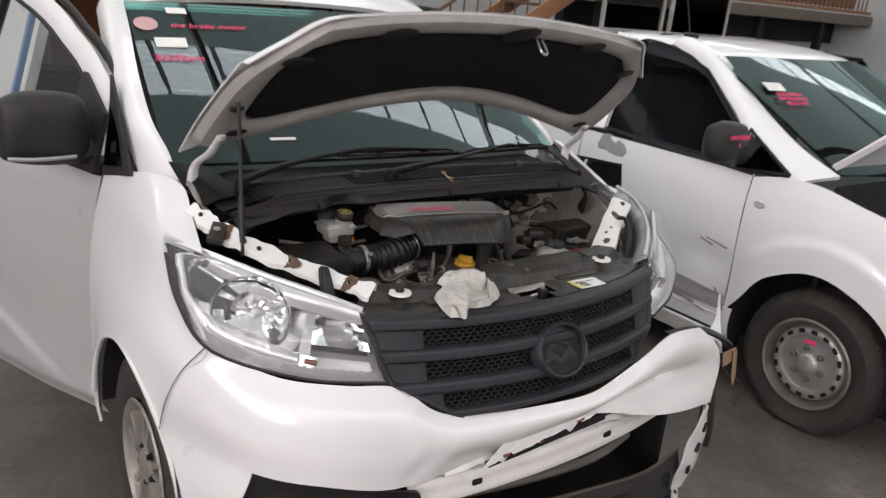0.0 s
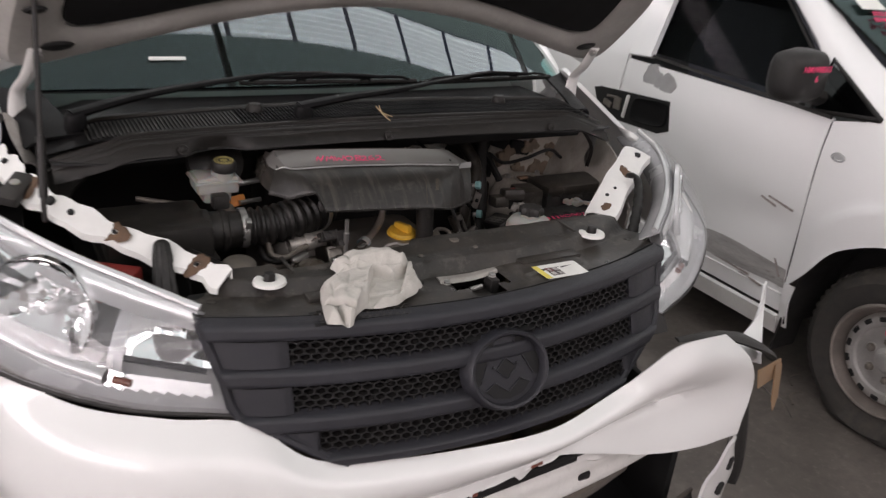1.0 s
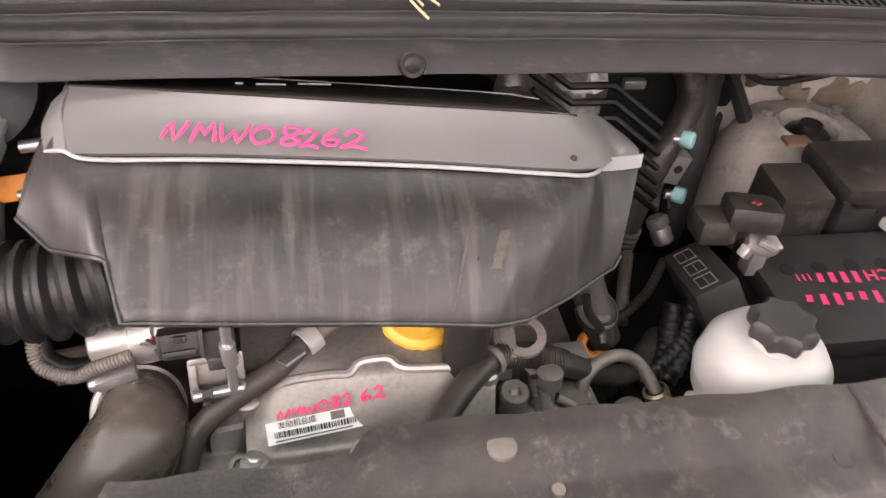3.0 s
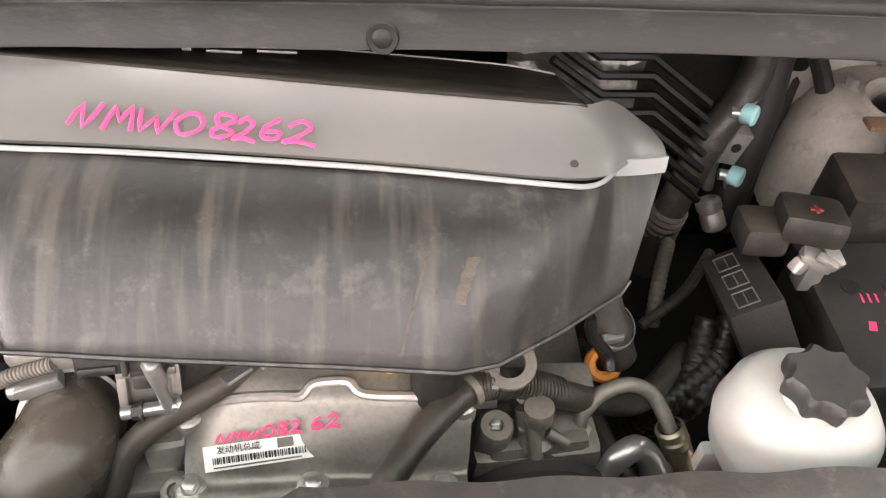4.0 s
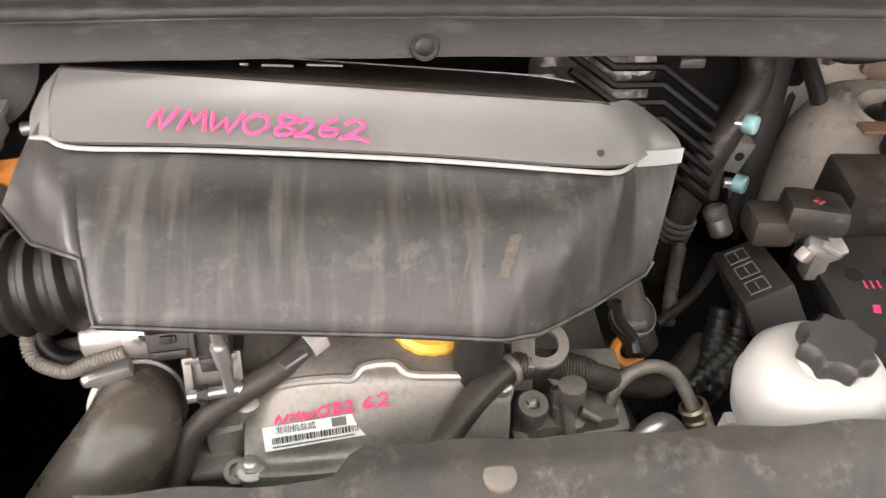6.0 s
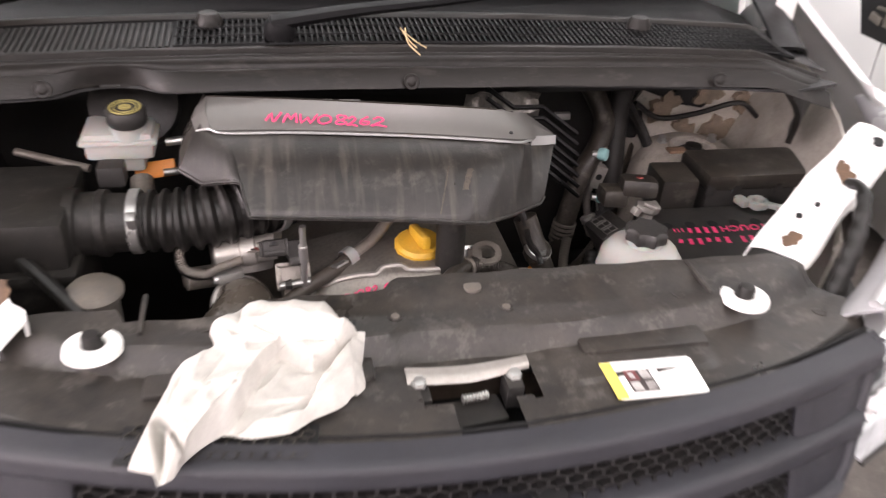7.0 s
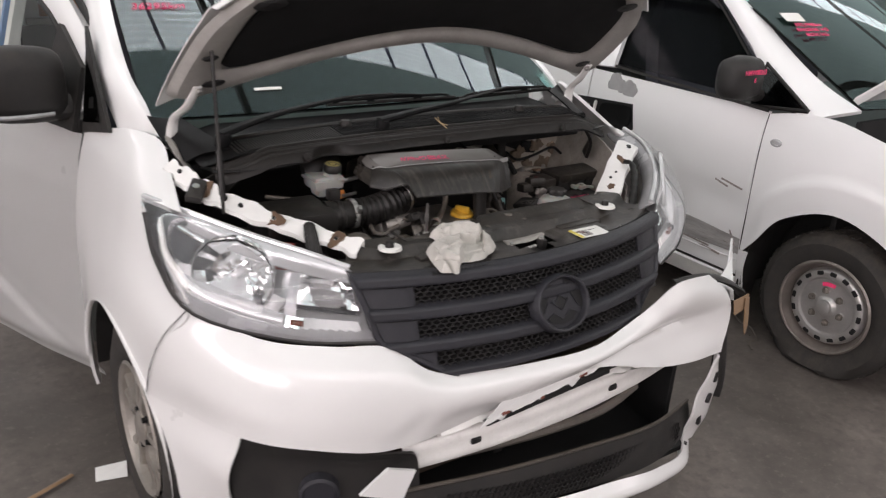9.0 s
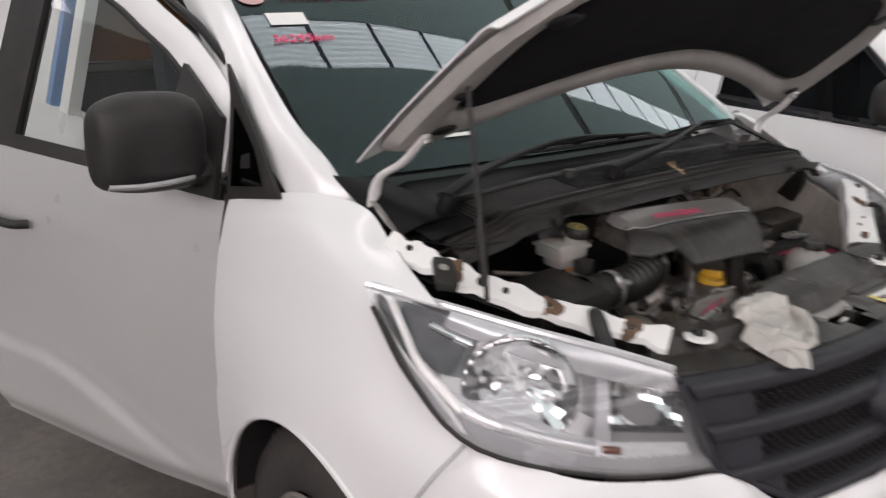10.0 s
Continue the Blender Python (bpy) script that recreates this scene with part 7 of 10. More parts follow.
block(bt, (0.100, 0.088, 0.008), (-0.385, 0.378, 1.152), 0.004)
block(bt, (0.060, 0.056, 0.030), (-0.385, 0.376, 1.118), 0.008)
lathe(bt, [(0.024, 0.0), (0.024, 0.026), (0.020, 0.028)], (-0.372, 0.358, 1.155), (0, -0.08, 1), 24)
bottle = part("brake_fluid_bottle", bt, milky, van, "milky brake fluid reservoir")
cp = bmesh.new()
lathe(cp, [(0.024, 0.0), (0.0255, 0.003), (0.0255, 0.018), (0.0225, 0.022), (0, 0.0225)], (-0.371, 0.352, 1.176), (0, -0.10, 1), 48, lambda s, k: 1 + (0.025 * (math.cos(s * 24) > 0)) * (k in (1, 2)))
cap = part("bottle_cap", cp, black_plastic, bottle, "black cap with yellow print")
gold = M("faded_yellow_print", (0.42, 0.35, 0.13), 0.6, 0, 0.5, 200, 0.25, 0.0)
for r0, r1 in ((0.0205, 0.0175), (0.0150, 0.0130)):
    yl = bmesh.new()
    lathe(yl, [(r0, 0.0), (r0, 0.0008), (r1, 0.0008), (r1, 0.0)], (-0.3713, 0.3497, 1.1986), (0, -0.10, 1), 60)
    part("cap_ring", yl, gold, cap, "faded yellow print")
yl = bmesh.new()
lathe(yl, [(0.008, 0.0), (0.008, 0.0008), (0.0045, 0.0008), (0.0045, 0.0), (0.0025, 0.0), (0.0025, 0.0008), (0, 0.0008)], (-0.3713, 0.3497, 1.1986), (0, -0.10, 1), 24)
part("cap_sign", yl, gold, cap)
bk = bmesh.new()
lathe(bk, [(0.062, 0.0), (0.06, 0.02), (0.03, 0.03), (0, 0.03)], (-0.37, 0.43, 1.165), (0, -0.8, 0.6), 28)
part("servo_seal", bk, rubber, van, "round black rubber seal behind the bottle")
for a, b, r, mt in (((-0.365, 0.36, 1.085), (-0.36, 0.31, 1.06), 0.016, alu_dirty), ((-0.44, 0.40, 1.085), (-0.54, 0.43, 1.10), 0.006, alu_dirty), ((-0.33, 0.385, 1.13), (-0.27, 0.39, 1.135), 0.006, steel), ((-0.335, 0.36, 1.095), (-0.285, 0.37, 1.095), 0.005, steel)):
    ms = bmesh.new()
    rod(ms, a, b, r)
    part("brake_pipe", ms, mt, van)
part("orange_tag", block(bmesh.new(), (0.056, 0.005, 0.024), (-0.347, 0.372, 1.094), 0.002, (-30, -8, 0)), orange, van, "orange warning tag")
tag = part("sensor_plug", block(bmesh.new(), (0.035, 0.03, 0.03), (-0.392, 0.305, 1.125), 0.006), black_plastic, van)

# engine, dark mass below
part("engine_block", block(bmesh.new(), (0.46, 0.40, 0.42), (-0.03, 0.40, 0.72), 0.03), alu_dirty, van, "dirty aluminium engine block")
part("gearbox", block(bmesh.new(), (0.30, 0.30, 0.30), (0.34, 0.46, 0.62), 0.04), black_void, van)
# cover: silver top with a dusty skirt
top = [
    [(-0.2642, 0.3448, 1.2155), (-0.144, 0.3264, 1.2165), (0.0007, 0.311, 1.213), (0.1073, 0.3054, 1.2065), (0.1507, 0.3119, 1.1975), (0.178, 0.333, 1.184), (0.208, 0.328, 1.165)],
    [(-0.265, 0.303, 1.206), (-0.15, 0.294, 1.209), (0.0, 0.284, 1.204), (0.11, 0.274, 1.198), (0.160, 0.280, 1.188), (0.186, 0.305, 1.176), (0.215, 0.310, 1.163)],
    [(-0.258, 0.274, 1.197), (-0.15, 0.265, 1.199), (0.0, 0.256, 1.194), (0.11, 0.247, 1.188), (0.157, 0.256, 1.180), (0.188, 0.288, 1.166), (0.216, 0.297, 1.158)],
]
cover = part("engine_cover", loft(top, 6, 6, 0.004), cover_silver, van, "silver engine cover with a dusty black skirt")
edge = bmesh.new()
tube(edge, [(-0.278, 0.2885, 1.1898), (-0.262, 0.2775, 1.1970), (-0.240, 0.268, 1.195), (-0.15, 0.2605, 1.1965), (0.0, 0.2515, 1.1915), (0.11, 0.2425, 1.1855), (0.145, 0.245, 1.181), (0.164, 0.263, 1.175), (0.173, 0.2795, 1.166)], 0.0019, 5, 8)
part("cover_edge", edge, cover_edge, cover, "lighter silver edge")
wing = [[(-0.2642, 0.3448, 1.2155), (-0.2675, 0.318, 1.2095), (-0.260, 0.2765, 1.1978)], [(-0.282, 0.3448, 1.1985), (-0.286, 0.318, 1.1920), (-0.279, 0.2885, 1.1895)]]
part("cover_wing", loft(wing, 5, 4, 0.003), cover_silver, cover)
# skirt: each column runs from the silver edge down to the lower rim
SKIRT = [  # upper end, lower end, how much it swells, share of its length that is there
    ((-0.272, 0.300, 1.198), (-0.302, 0.258, 1.152), 0.004, 1.0),
    ((-0.262, 0.279, 1.194), (-0.272, 0.222, 1.150), 0.010, 1.0),
    ((-0.245, 0.268, 1.193), (-0.224, 0.150, 1.142), 0.016, 0.66),
    ((-0.240, 0.267, 1.193), (-0.218, 0.150, 1.142), 0.016, 0.68),
    ((-0.238, 0.2668, 1.193), (-0.216, 0.150, 1.142), 0.016, 1.0),
    ((-0.15, 0.259, 1.194), (-0.14, 0.145, 1.139), 0.017, 1.0),
    ((0.0, 0.250, 1.189), (-0.02, 0.141, 1.132), 0.017, 1.0),
    ((0.10, 0.242, 1.184), (0.050, 0.140, 1.124), 0.016, 1.0),
    ((0.128, 0.241, 1.181), (0.079, 0.151, 1.116), 0.014, 1.0),
    ((0.152, 0.247, 1.177), (0.124, 0.181, 1.108), 0.010, 1.0),
    ((0.172, 0.2795, 1.160), (0.160, 0.208, 1.103), 0.007, 1.0),
    ((0.196, 0.2835, 1.158), (0.176, 0.219, 1.101), 0.004, 1.0),
    ((0.2095, 0.2855, 1.158), (0.184, 0.228, 1.106), 0.002, 1.0),
]


def skirt_row(f):
    line = []
    for a, b, swell, share in SKIRT:
        g = f * share
        line.append(Vector(a).lerp(Vector(b), g) + Vector((0, -0.35, 0.94)) * swell * math.sin(math.pi * g ** 0.9))
    out = []
    for i in range(len(line) - 1):
        steps = 2 if i in (2, 3) else 6
        out += [line[i].lerp(line[i + 1], k / steps) for k in range(steps)]
    return out + [line[-1]]


sk = bmesh.new()
lip = [p + Vector((0, -0.0008, -0.0050)) for p in skirt_row(1.0)]
add_grid(sk, [skirt_row(k / 14) for k in range(15)] + [lip, [p + Vector((0, 0.006, -0.001)) for p in lip]])
bmesh.ops.recalc_face_normals(sk, faces=sk.faces)
bmesh.ops.solidify(sk, geom=sk.faces[:], thickness=0.003)
part("cover_skirt", sk, cover_skirt, cover, "dusty dark grey skirt with water marks", 55)
sh2 = [[(0.1735, 0.2825, 1.1722), (0.192, 0.2850, 1.1710), (0.2108, 0.2880, 1.1705)], [(0.1725, 0.2800, 1.1592), (0.192, 0.2828, 1.1580), (0.2108, 0.2857, 1.1578)]]
part("cover_shoulder", loft(sh2, 4, 3, 0.002), cover_edge, cover, "silver corner of the cover, its lit look in the colour")
# strips of tape residue on the skirt
for i0, f0, f1, w in ((31, 0.45, 0.95, 0.0022), (33, 0.46, 0.70, 0.008)):
    rows = []
    for q in range(10):
        row = skirt_row(f0 + (f1 - f0) * q / 9)
        ww = w * (1 + 0.2 * math.sin(q * 2.3))
        rows.append([row[i0] + Vector((ww * g, -0.0002, 0.0005)) for g in (-0.5, 0.0, 0.5)])
    part("tape_residue", loft(rows, 2, 2, 0.0003), residue, cover)
bead = bmesh.new()
tube(bead, [p + Vector((0, -0.0012, -0.001)) for p in skirt_row(1.0)], 0.0018, 1, 6, smooth=False)
part("skirt_bead", bead, cover_skirt, cover)
cheek = [[(-0.272, 0.375, 1.205), (-0.300, 0.36, 1.16)], [(-0.270, 0.34, 1.207), (-0.304, 0.31, 1.155)], [(-0.272, 0.300, 1.196), (-0.302, 0.258, 1.152)]]
part("cover_cheek", loft(cheek, 4, 4, 0.003), cover_skirt, cover)
CREST = [(-0.2642, 0.3448, 1.2155), (-0.144, 0.3264, 1.2165), (0.0007, 0.311, 1.213), (0.1073, 0.3054, 1.2065), (0.1507, 0.3119, 1.1975)]
strip = []
for f in (0.0, 0.03, 0.35, 0.7, 1.0):
    line = []
    for k, c in enumerate(CREST):
        end = 0.85 if k == 4 else 1.0
        line.append(Vector(c) + Vector((0.0, 0.115 * f * end, -0.050 * f * end - 0.0015 * min(1.0, f / 0.03))))
    strip.append(line)
part("rear_strip", loft(strip, 5, 3, 0.003), cover_strip, cover, "scratched black strip with worn raised letters")
bm = bmesh.new()
tube(bm, [p + Vector((0, 0, 0.0008)) for p in strip[-1]], 0.0009, 4, 5)
part("strip_edge", bm, cover_silver, cover)
back = [[p + Vector((0, 0.001, -0.002)) for p in strip[-1]], [p + Vector((0, 0.02, -0.06)) for p in strip[-1]]]
part("cover_rear", loft(back, 5, 3, 0.003), cover_skirt, cover)
lw = bmesh.new()
for x0, x1, f in ((-0.140, -0.133, 0.52), (-0.122, -0.096, 0.52), (-0.086, -0.056, 0.60)):
    block(lw, (x1 - x0, 0.004, 0.002), ((x0 + x1) / 2, 0.3270 - 0.07 * (x1 + 0.14) + 0.115 * f, 1.2160 - 0.050 * f), 0.0006, (-23, 0, -4))
part("raised_mark", lw, cover_edge, cover)
CT = frame_of((-0.113, 0.2775, 1.2062), (1, -0.070, -0.026), (0, 0.94, 0.33))
NUMBER = [("N", -0.078, -0.0095, 0.0175, 0.0185), ("M", -0.056, -0.0095, 0.018, 0.019), ("W", -0.0365, -0.009, 0.022, 0.017), ("0", -0.013, -0.009, 0.018, 0.0165), ("8", 0.0085, -0.0095, 0.018, 0.018), ("2", 0.026, -0.010, 0.0135, 0.016), ("6", 0.042, -0.0085, 0.015, 0.0155), ("2", 0.0575, -0.010, 0.020, 0.0165)]
marker("pink_number", NUMBER, CT @ Matrix.Translation((0, 0, 0.0012)), 0.0030, pink, cover, "pink marker number")
ck = bmesh.new()
lathe(ck, [(0.003, 0), (0.0025, 0.0012), (0, 0.0013)], (0.134, 0.2575, 1.1895), (0, -0.3, 0.95), 8)
part("chip", ck, ink, cover)

# cam cover with label
cc = [
    [(-0.150, 0.30, 1.005), (-0.09, 0.30, 1.020), (-0.03, 0.30, 1.024), (0.03, 0.30, 1.026), (0.075, 0.30, 1.02)],
    [(-0.148, 0.225, 0.996), (-0.10, 0.226, 1.014), (-0.03, 0.225, 1.022), (0.03, 0.225, 1.022), (0.075, 0.220, 1.014)],
    [(-0.146, 0.203, 0.984), (-0.10, 0.200, 1.006), (-0.03, 0.194, 1.018), (0.03, 0.190, 1.019), (0.075, 0.192, 1.010)],
    [(-0.146, 0.192, 0.974), (-0.105, 0.187, 0.994), (-0.03, 0.180, 1.006), (0.03, 0.176, 1.008), (0.074, 0.180, 1.000)],
    [(-0.146, 0.172, 0.963), (-0.112, 0.166, 0.976), (-0.03, 0.160, 0.986), (0.03, 0.156, 0.988), (0.072, 0.160, 0.982)],
    [(-0.146, 0.161, 0.9575), (-0.12, 0.154, 0.961), (-0.03, 0.149, 0.974), (0.03, 0.145, 0.976), (0.070, 0.149, 0.973)],
    [(-0.152, 0.144, 0.955), (-0.12, 0.138, 0.957), (-0.03, 0.132, 0.970), (0.03, 0.129, 0.972), (0.070, 0.133, 0.969)],
    [(-0.152, 0.143, 0.90), (-0.12, 0.137, 0.90), (-0.03, 0.131, 0.91), (0.03, 0.128, 0.91), (0.070, 0.132, 0.91)],
]
cam_cover = part("cam_cover", loft(cc, 5, 5, 0.004), cam_alu, van, "cast aluminium cam cover")
rib = bmesh.new()
tube(rib, [(-0.148, 0.215, 0.990), (-0.128, 0.205, 0.992), (-0.10, 0.199, 1.007), (-0.07, 0.196, 1.013), (-0.055, 0.194, 1.015), (-0.045, 0.202, 1.019), (-0.02, 0.202, 1.021), (-0.008, 0.191, 1.020), (0.03, 0.188, 1.020), (0.06, 0.190, 1.015), (0.074, 0.192, 1.010)], 0.004, 4, 8)
part("cover_rib", rib, alu_cast, cam_cover)
for p in ((-0.139, 0.151, 0.957), (-0.046, 0.142, 0.971), (-0.144, 0.200, 0.983), (0.066, 0.19, 1.008), (0.050, 0.138, 0.973)):
    bs = bmesh.new()
    lathe(bs, [(0.013, -0.02), (0.0125, 0.002), (0.010, 0.004), (0, 0.004)], p, (0, -0.1, 1), 18)
    b = part("bolt_boss", bs, alu_cast, cam_cover)
    part("bolt", disc_bolt(bmesh.new(), Vector(p) + Vector((0, 0, 0.004)), (0, -0.1, 1), 0.0058, 0.007), steel, cam_cover)
CL = frame_of((-0.0852, 0.1648, 0.9857), (1, 0.065, 0.107), (-0.09, 0.72, 0.62))
lb = bmesh.new()
plate(lb, [(-0.0425, -0.0098), (0.0405, -0.0092), (0.0412, 0.0065), (0.0385, 0.0092), (-0.0425, 0.0092)], 0.0008, 0, CL)
lb = part("engine_label", lb, paper, cam_cover, "white printed engine label with a bar code", 0)
lettering("label_print", "发动机总成", 0.0066, CL @ Matrix.Translation((-0.016, 0.0052, 0.0012)), ink, lb, 0, "", 0, 0.0002)
rnd = random.Random(4)
x = -0.036
bars = bmesh.new()
while x < 0.034:
    w = rnd.choice((0.0006, 0.001, 0.0016))
    plate(bars, [(x, -0.0048), (x + w, -0.0048), (x + w, 0.0002), (x, 0.0002)], 0.0003, 0, CL @ Matrix.Translation((0, 0, 0.0008)))
    x += w + rnd.choice((0.0006, 0.001))
part("bar_code", bars, ink, lb, "", 0, "stuff")
part("print_bar", plate(bmesh.new(), [(-0.036, -0.0080), (0.030, -0.0078), (0.030, -0.0066), (-0.036, -0.0068)], 0.0003, 0, CL @ Matrix.Translation((0, 0, 0.0008))), hose_grey, lb, "", 0)
part("code_patch", plate(bmesh.new(), [(0.013, 0.0015), (0.025, 0.0015), (0.025, 0.0085), (0.013, 0.0085)], 0.0003, 0, CL @ Matrix.Translation((0, 0, 0.0008))), hose_grey, lb, "", 0)
LT = frame_of((-0.071, 0.1785, 1.0005), (1, 0.0, 0.13), (0, 0.72, 0.69))
SMALL = [("N", -0.0485, -0.0095, 0.0105, 0.0075), ("M", -0.0365, -0.0090, 0.0100, 0.0078), ("W", -0.0258, -0.0083, 0.0100, 0.0068), ("0", -0.0135, -0.0072, 0.0092, 0.0080), ("8", -0.0022, -0.0066, 0.0085, 0.0090), ("2", 0.0082, -0.0058, 0.0080, 0.0088), ("6", 0.0240, -0.0050, 0.0088, 0.0090), ("2", 0.0350, -0.0045, 0.0105, 0.0095)]
marker("pink_number", SMALL, LT @ Matrix.Translation((0, 0, 0.0022)), 0.0022, pink, cam_cover, "pink marker number")
fl = bmesh.new()
block(fl, (0.045, 0.050, 0.05), (-0.1797, 0.187, 0.915), 0.008, (-14, 4, 6))
block(fl, (0.045, 0.020, 0.008), (-0.1713, 0.1632, 0.942), 0.003, (-14, 4, 6))
block(fl, (0.035, 0.05, 0.06), (-0.1656, 0.2018, 0.94), 0.010, (0, 0, 10))
part("casting_flange", fl, alu_cast, cam_cover, "bare cast flange beside the cam cover")
for p in ((-0.1504, 0.1499, 0.957), (-0.2148, 0.148, 0.93)):
    b = bmesh.new()
    lathe(b, [(0.011, -0.01), (0.011, 0.002), (0.0095, 0.003), (0.0062, 0.003), (0.0058, -0.003), (0, -0.003)], p, (0, -0.4, 0.9), 18)
    part("flange_boss", b, alu_dirty, cam_cover)
# oil filler
of = bmesh.new()
lathe(of, [(0.036, -0.012), (0.036, 0.004), (0.032, 0.010)], (0.012, 0.244, 1.008), (0, -0.12, 1), 32)
part("filler_neck", of, alu_cast, cam_cover)
oc = bmesh.new()
lathe(oc, [(0.033, 0.0), (0.034, 0.004), (0.034, 0.012), (0.030, 0.017), (0, 0.018)], (0.012, 0.243, 1.018), (0, -0.12, 1), 40, lambda s, k: 1 + (0.03 * (math.cos(s * 16) > 0.3)) * (k in (1, 2)))
ocap = part("oil_cap", oc, yellow, cam_cover, "yellow oil filler cap")
part("cap_grip", block(bmesh.new(), (0.014, 0.052, 0.020), (0.012, 0.240, 1.042), 0.005, (-7, 0, 12)), yellow, ocap)
# lifting eye
le = bmesh.new()
lathe(le, [(0.0128, -0.0025), (0.0215, -0.0025), (0.0215, 0.0025), (0.0128, 0.0025), (0.0128, -0.0025)], (0.1034, 0.2114, 1.0265), (-0.05, -0.25, 0.96), 32)
block(le, (0.020, 0.030, 0.005), (0.086, 0.207, 1.0235), 0.0015, (14, 0, -8))
eye_ob = part("lifting_eye", le, alu_dirty, van, "galvanised lifting eye")
part("eye_foot", block(bmesh.new(), (0.032, 0.006, 0.06), (0.083, 0.220, 1.0), 0.002, (-30, 0, 0)), steel, eye_ob)
boss = bmesh.new()
lathe(boss, [(0.014, -0.03), (0.019, -0.02), (0.020, 0.0), (0.020, 0.09), (0, 0.09)], (0.047, 0.198, 1.025), (0, 0.1, 1), 24)
part("rubber_mount", boss, grey_plastic, van, "black rubber mount under the cover")
for a, b, r in (((-0.152, 0.190, 1.00), (-0.153, 0.188, 1.10), 0.0045), ((-0.152, 0.190, 1.045), (-0.153, 0.188, 1.07), 0.0065), ((0.052, 0.214, 1.0), (0.053, 0.214, 1.09), 0.005), ((0.052, 0.214, 1.0), (0.052, 0.214, 1.018), 0.010)):
    s = bmesh.new()
    rod(s, a, b, r, 10)
    part("cover_stud", s, steel, van)
# throttle body with its plugs
tb = bmesh.new()
lathe(tb, [(0.040, -0.03), (0.043, -0.02), (0.043, 0.015), (0.036, 0.02), (0.036, 0.03)], (-0.235, 0.285, 1.005), (-0.1, 0.5, 0.85), 28)
block(tb, (0.07, 0.05, 0.03), (-0.215, 0.30, 1.035), 0.006, (20, 0, 10))
thr = part("throttle_body", tb, alu_cast, van, "dusty aluminium throttle body")
sleeve = bmesh.new()
lathe(sleeve, [(0.016, -0.045), (0.018, -0.043), (0.018, -0.012), (0.021, -0.010), (0.021, 0.008), (0.018, 0.010), (0.018, 0.035), (0, 0.036)], (-0.222, 0.232, 1.040), (1, 0.02, 0.12), 24)
part("valve_sleeve", sleeve, alu_cast, thr, "bright cast valve sleeve")
pg = part("plug", block(bmesh.new(), (0.030, 0.026, 0.022), (-0.190, 0.203, 1.060), 0.003, (-30, 0, 6)), grey_plastic, thr, "grey plastic wiring plug")
for x, y, z, sx, sy, sz in ((-0.190, 0.196, 1.071, 0.012, 0.010, 0.006), (-0.2065, 0.204, 1.058, 0.004, 0.022, 0.020), (-0.174, 0.204, 1.060, 0.004, 0.028, 0.024), (-0.190, 0.188, 1.062, 0.026, 0.004, 0.006)):
    part("plug_rib", block(bmesh.new(), (sx, sy, sz), (x, y, z), 0.0015, (-30, 0, 6)), grey_plastic, pg)
part("plug_window", block(bmesh.new(), (0.007, 0.004, 0.006), (-0.190, 0.1915, 1.0745), 0.001, (-30, 0, 6)), black_void, pg)
part("plug_socket", block(bmesh.new(), (0.026, 0.030, 0.026), (-0.161, 0.210, 1.052), 0.004, (-30, 0, 6)), black_plastic, thr)
vb = bmesh.new()
FB = frame_of((-0.1665, 0.2005, 1.016), (1, 0.10, 0.0), (0.1, 0.55, 0.83))
for sx, sy, x, y, z in ((0.042, 0.006, 0.0, 0.016, 0.0), (0.040, 0.006, 0.002, -0.014, 0.0), (0.007, 0.036, -0.019, 0.0, -0.002), (0.007, 0.040, 0.020, 0.0, -0.002), (0.036, 0.030, 0.0, 0.0, -0.010)):
    block(vb, (sx, sy, 0.006), m=FB @ Matrix.Translation((x, y, z)), bevel=0.0015)
part("valve_bracket", vb, cam_alu, thr, "pressed bright metal bracket")
vr = bmesh.new()
rod(vr, FB @ Vector((-0.020, -0.012, 0.007)), FB @ Vector((0.020, -0.010, 0.007)), 0.0050, 12)
part("bracket_pin", vr, steel, thr)
part("bracket_head", disc_bolt(bmesh.new(), FB @ Vector((-0.004, -0.0115, 0.0075)), FB.to_3x3() @ Vector((-1, 0, 0)), 0.0062, 0.008), black_plastic, thr)
part("valve_cap", block(bmesh.new(), (0.020, 0.020, 0.012), (-0.161, 0.197, 1.042), 0.003, (-28, 0, 6)), grey_plastic, thr)
part("actuator", block(bmesh.new(), (0.030, 0.030, 0.050), (-0.166, 0.202, 0.975), 0.005, (-20, 0, 8)), alu_dirty, thr)
for k in range(4):
    wr = bmesh.new()
    tube(wr, [(-0.207, 0.200 + 0.004 * k, 1.058 - 0.002 * k), (-0.222, 0.212 + 0.006 * k, 1.050), (-0.238 - 0.004 * k, 0.232, 1.034)], 0.0014, 4, 5)
    part("bare_wire", wr, (hose_grey, black_plastic, red_part, milky)[k], thr)
for p in ((-0.248, 0.250, 1.045), (-0.148, 0.196, 1.006)):
    part("valve_bolt", disc_bolt(bmesh.new(), p, (0, -0.4, 0.9), 0.006, 0.007), steel, thr)
lp = bmesh.new()
tube(lp, [(-0.3054, 0.2424, 1.06), (-0.3112, 0.23, 1.04), (-0.3053, 0.2168, 1.025), (-0.28, 0.2071, 1.022), (-0.2615, 0.2083, 1.03), (-0.231, 0.2103, 1.04)], 0.0052, 8, 12, ribs=40, rib=0.0009)
part("wiring_conduit", lp, hose_grey, thr, "grey ribbed wiring conduit")
lp = bmesh.new()
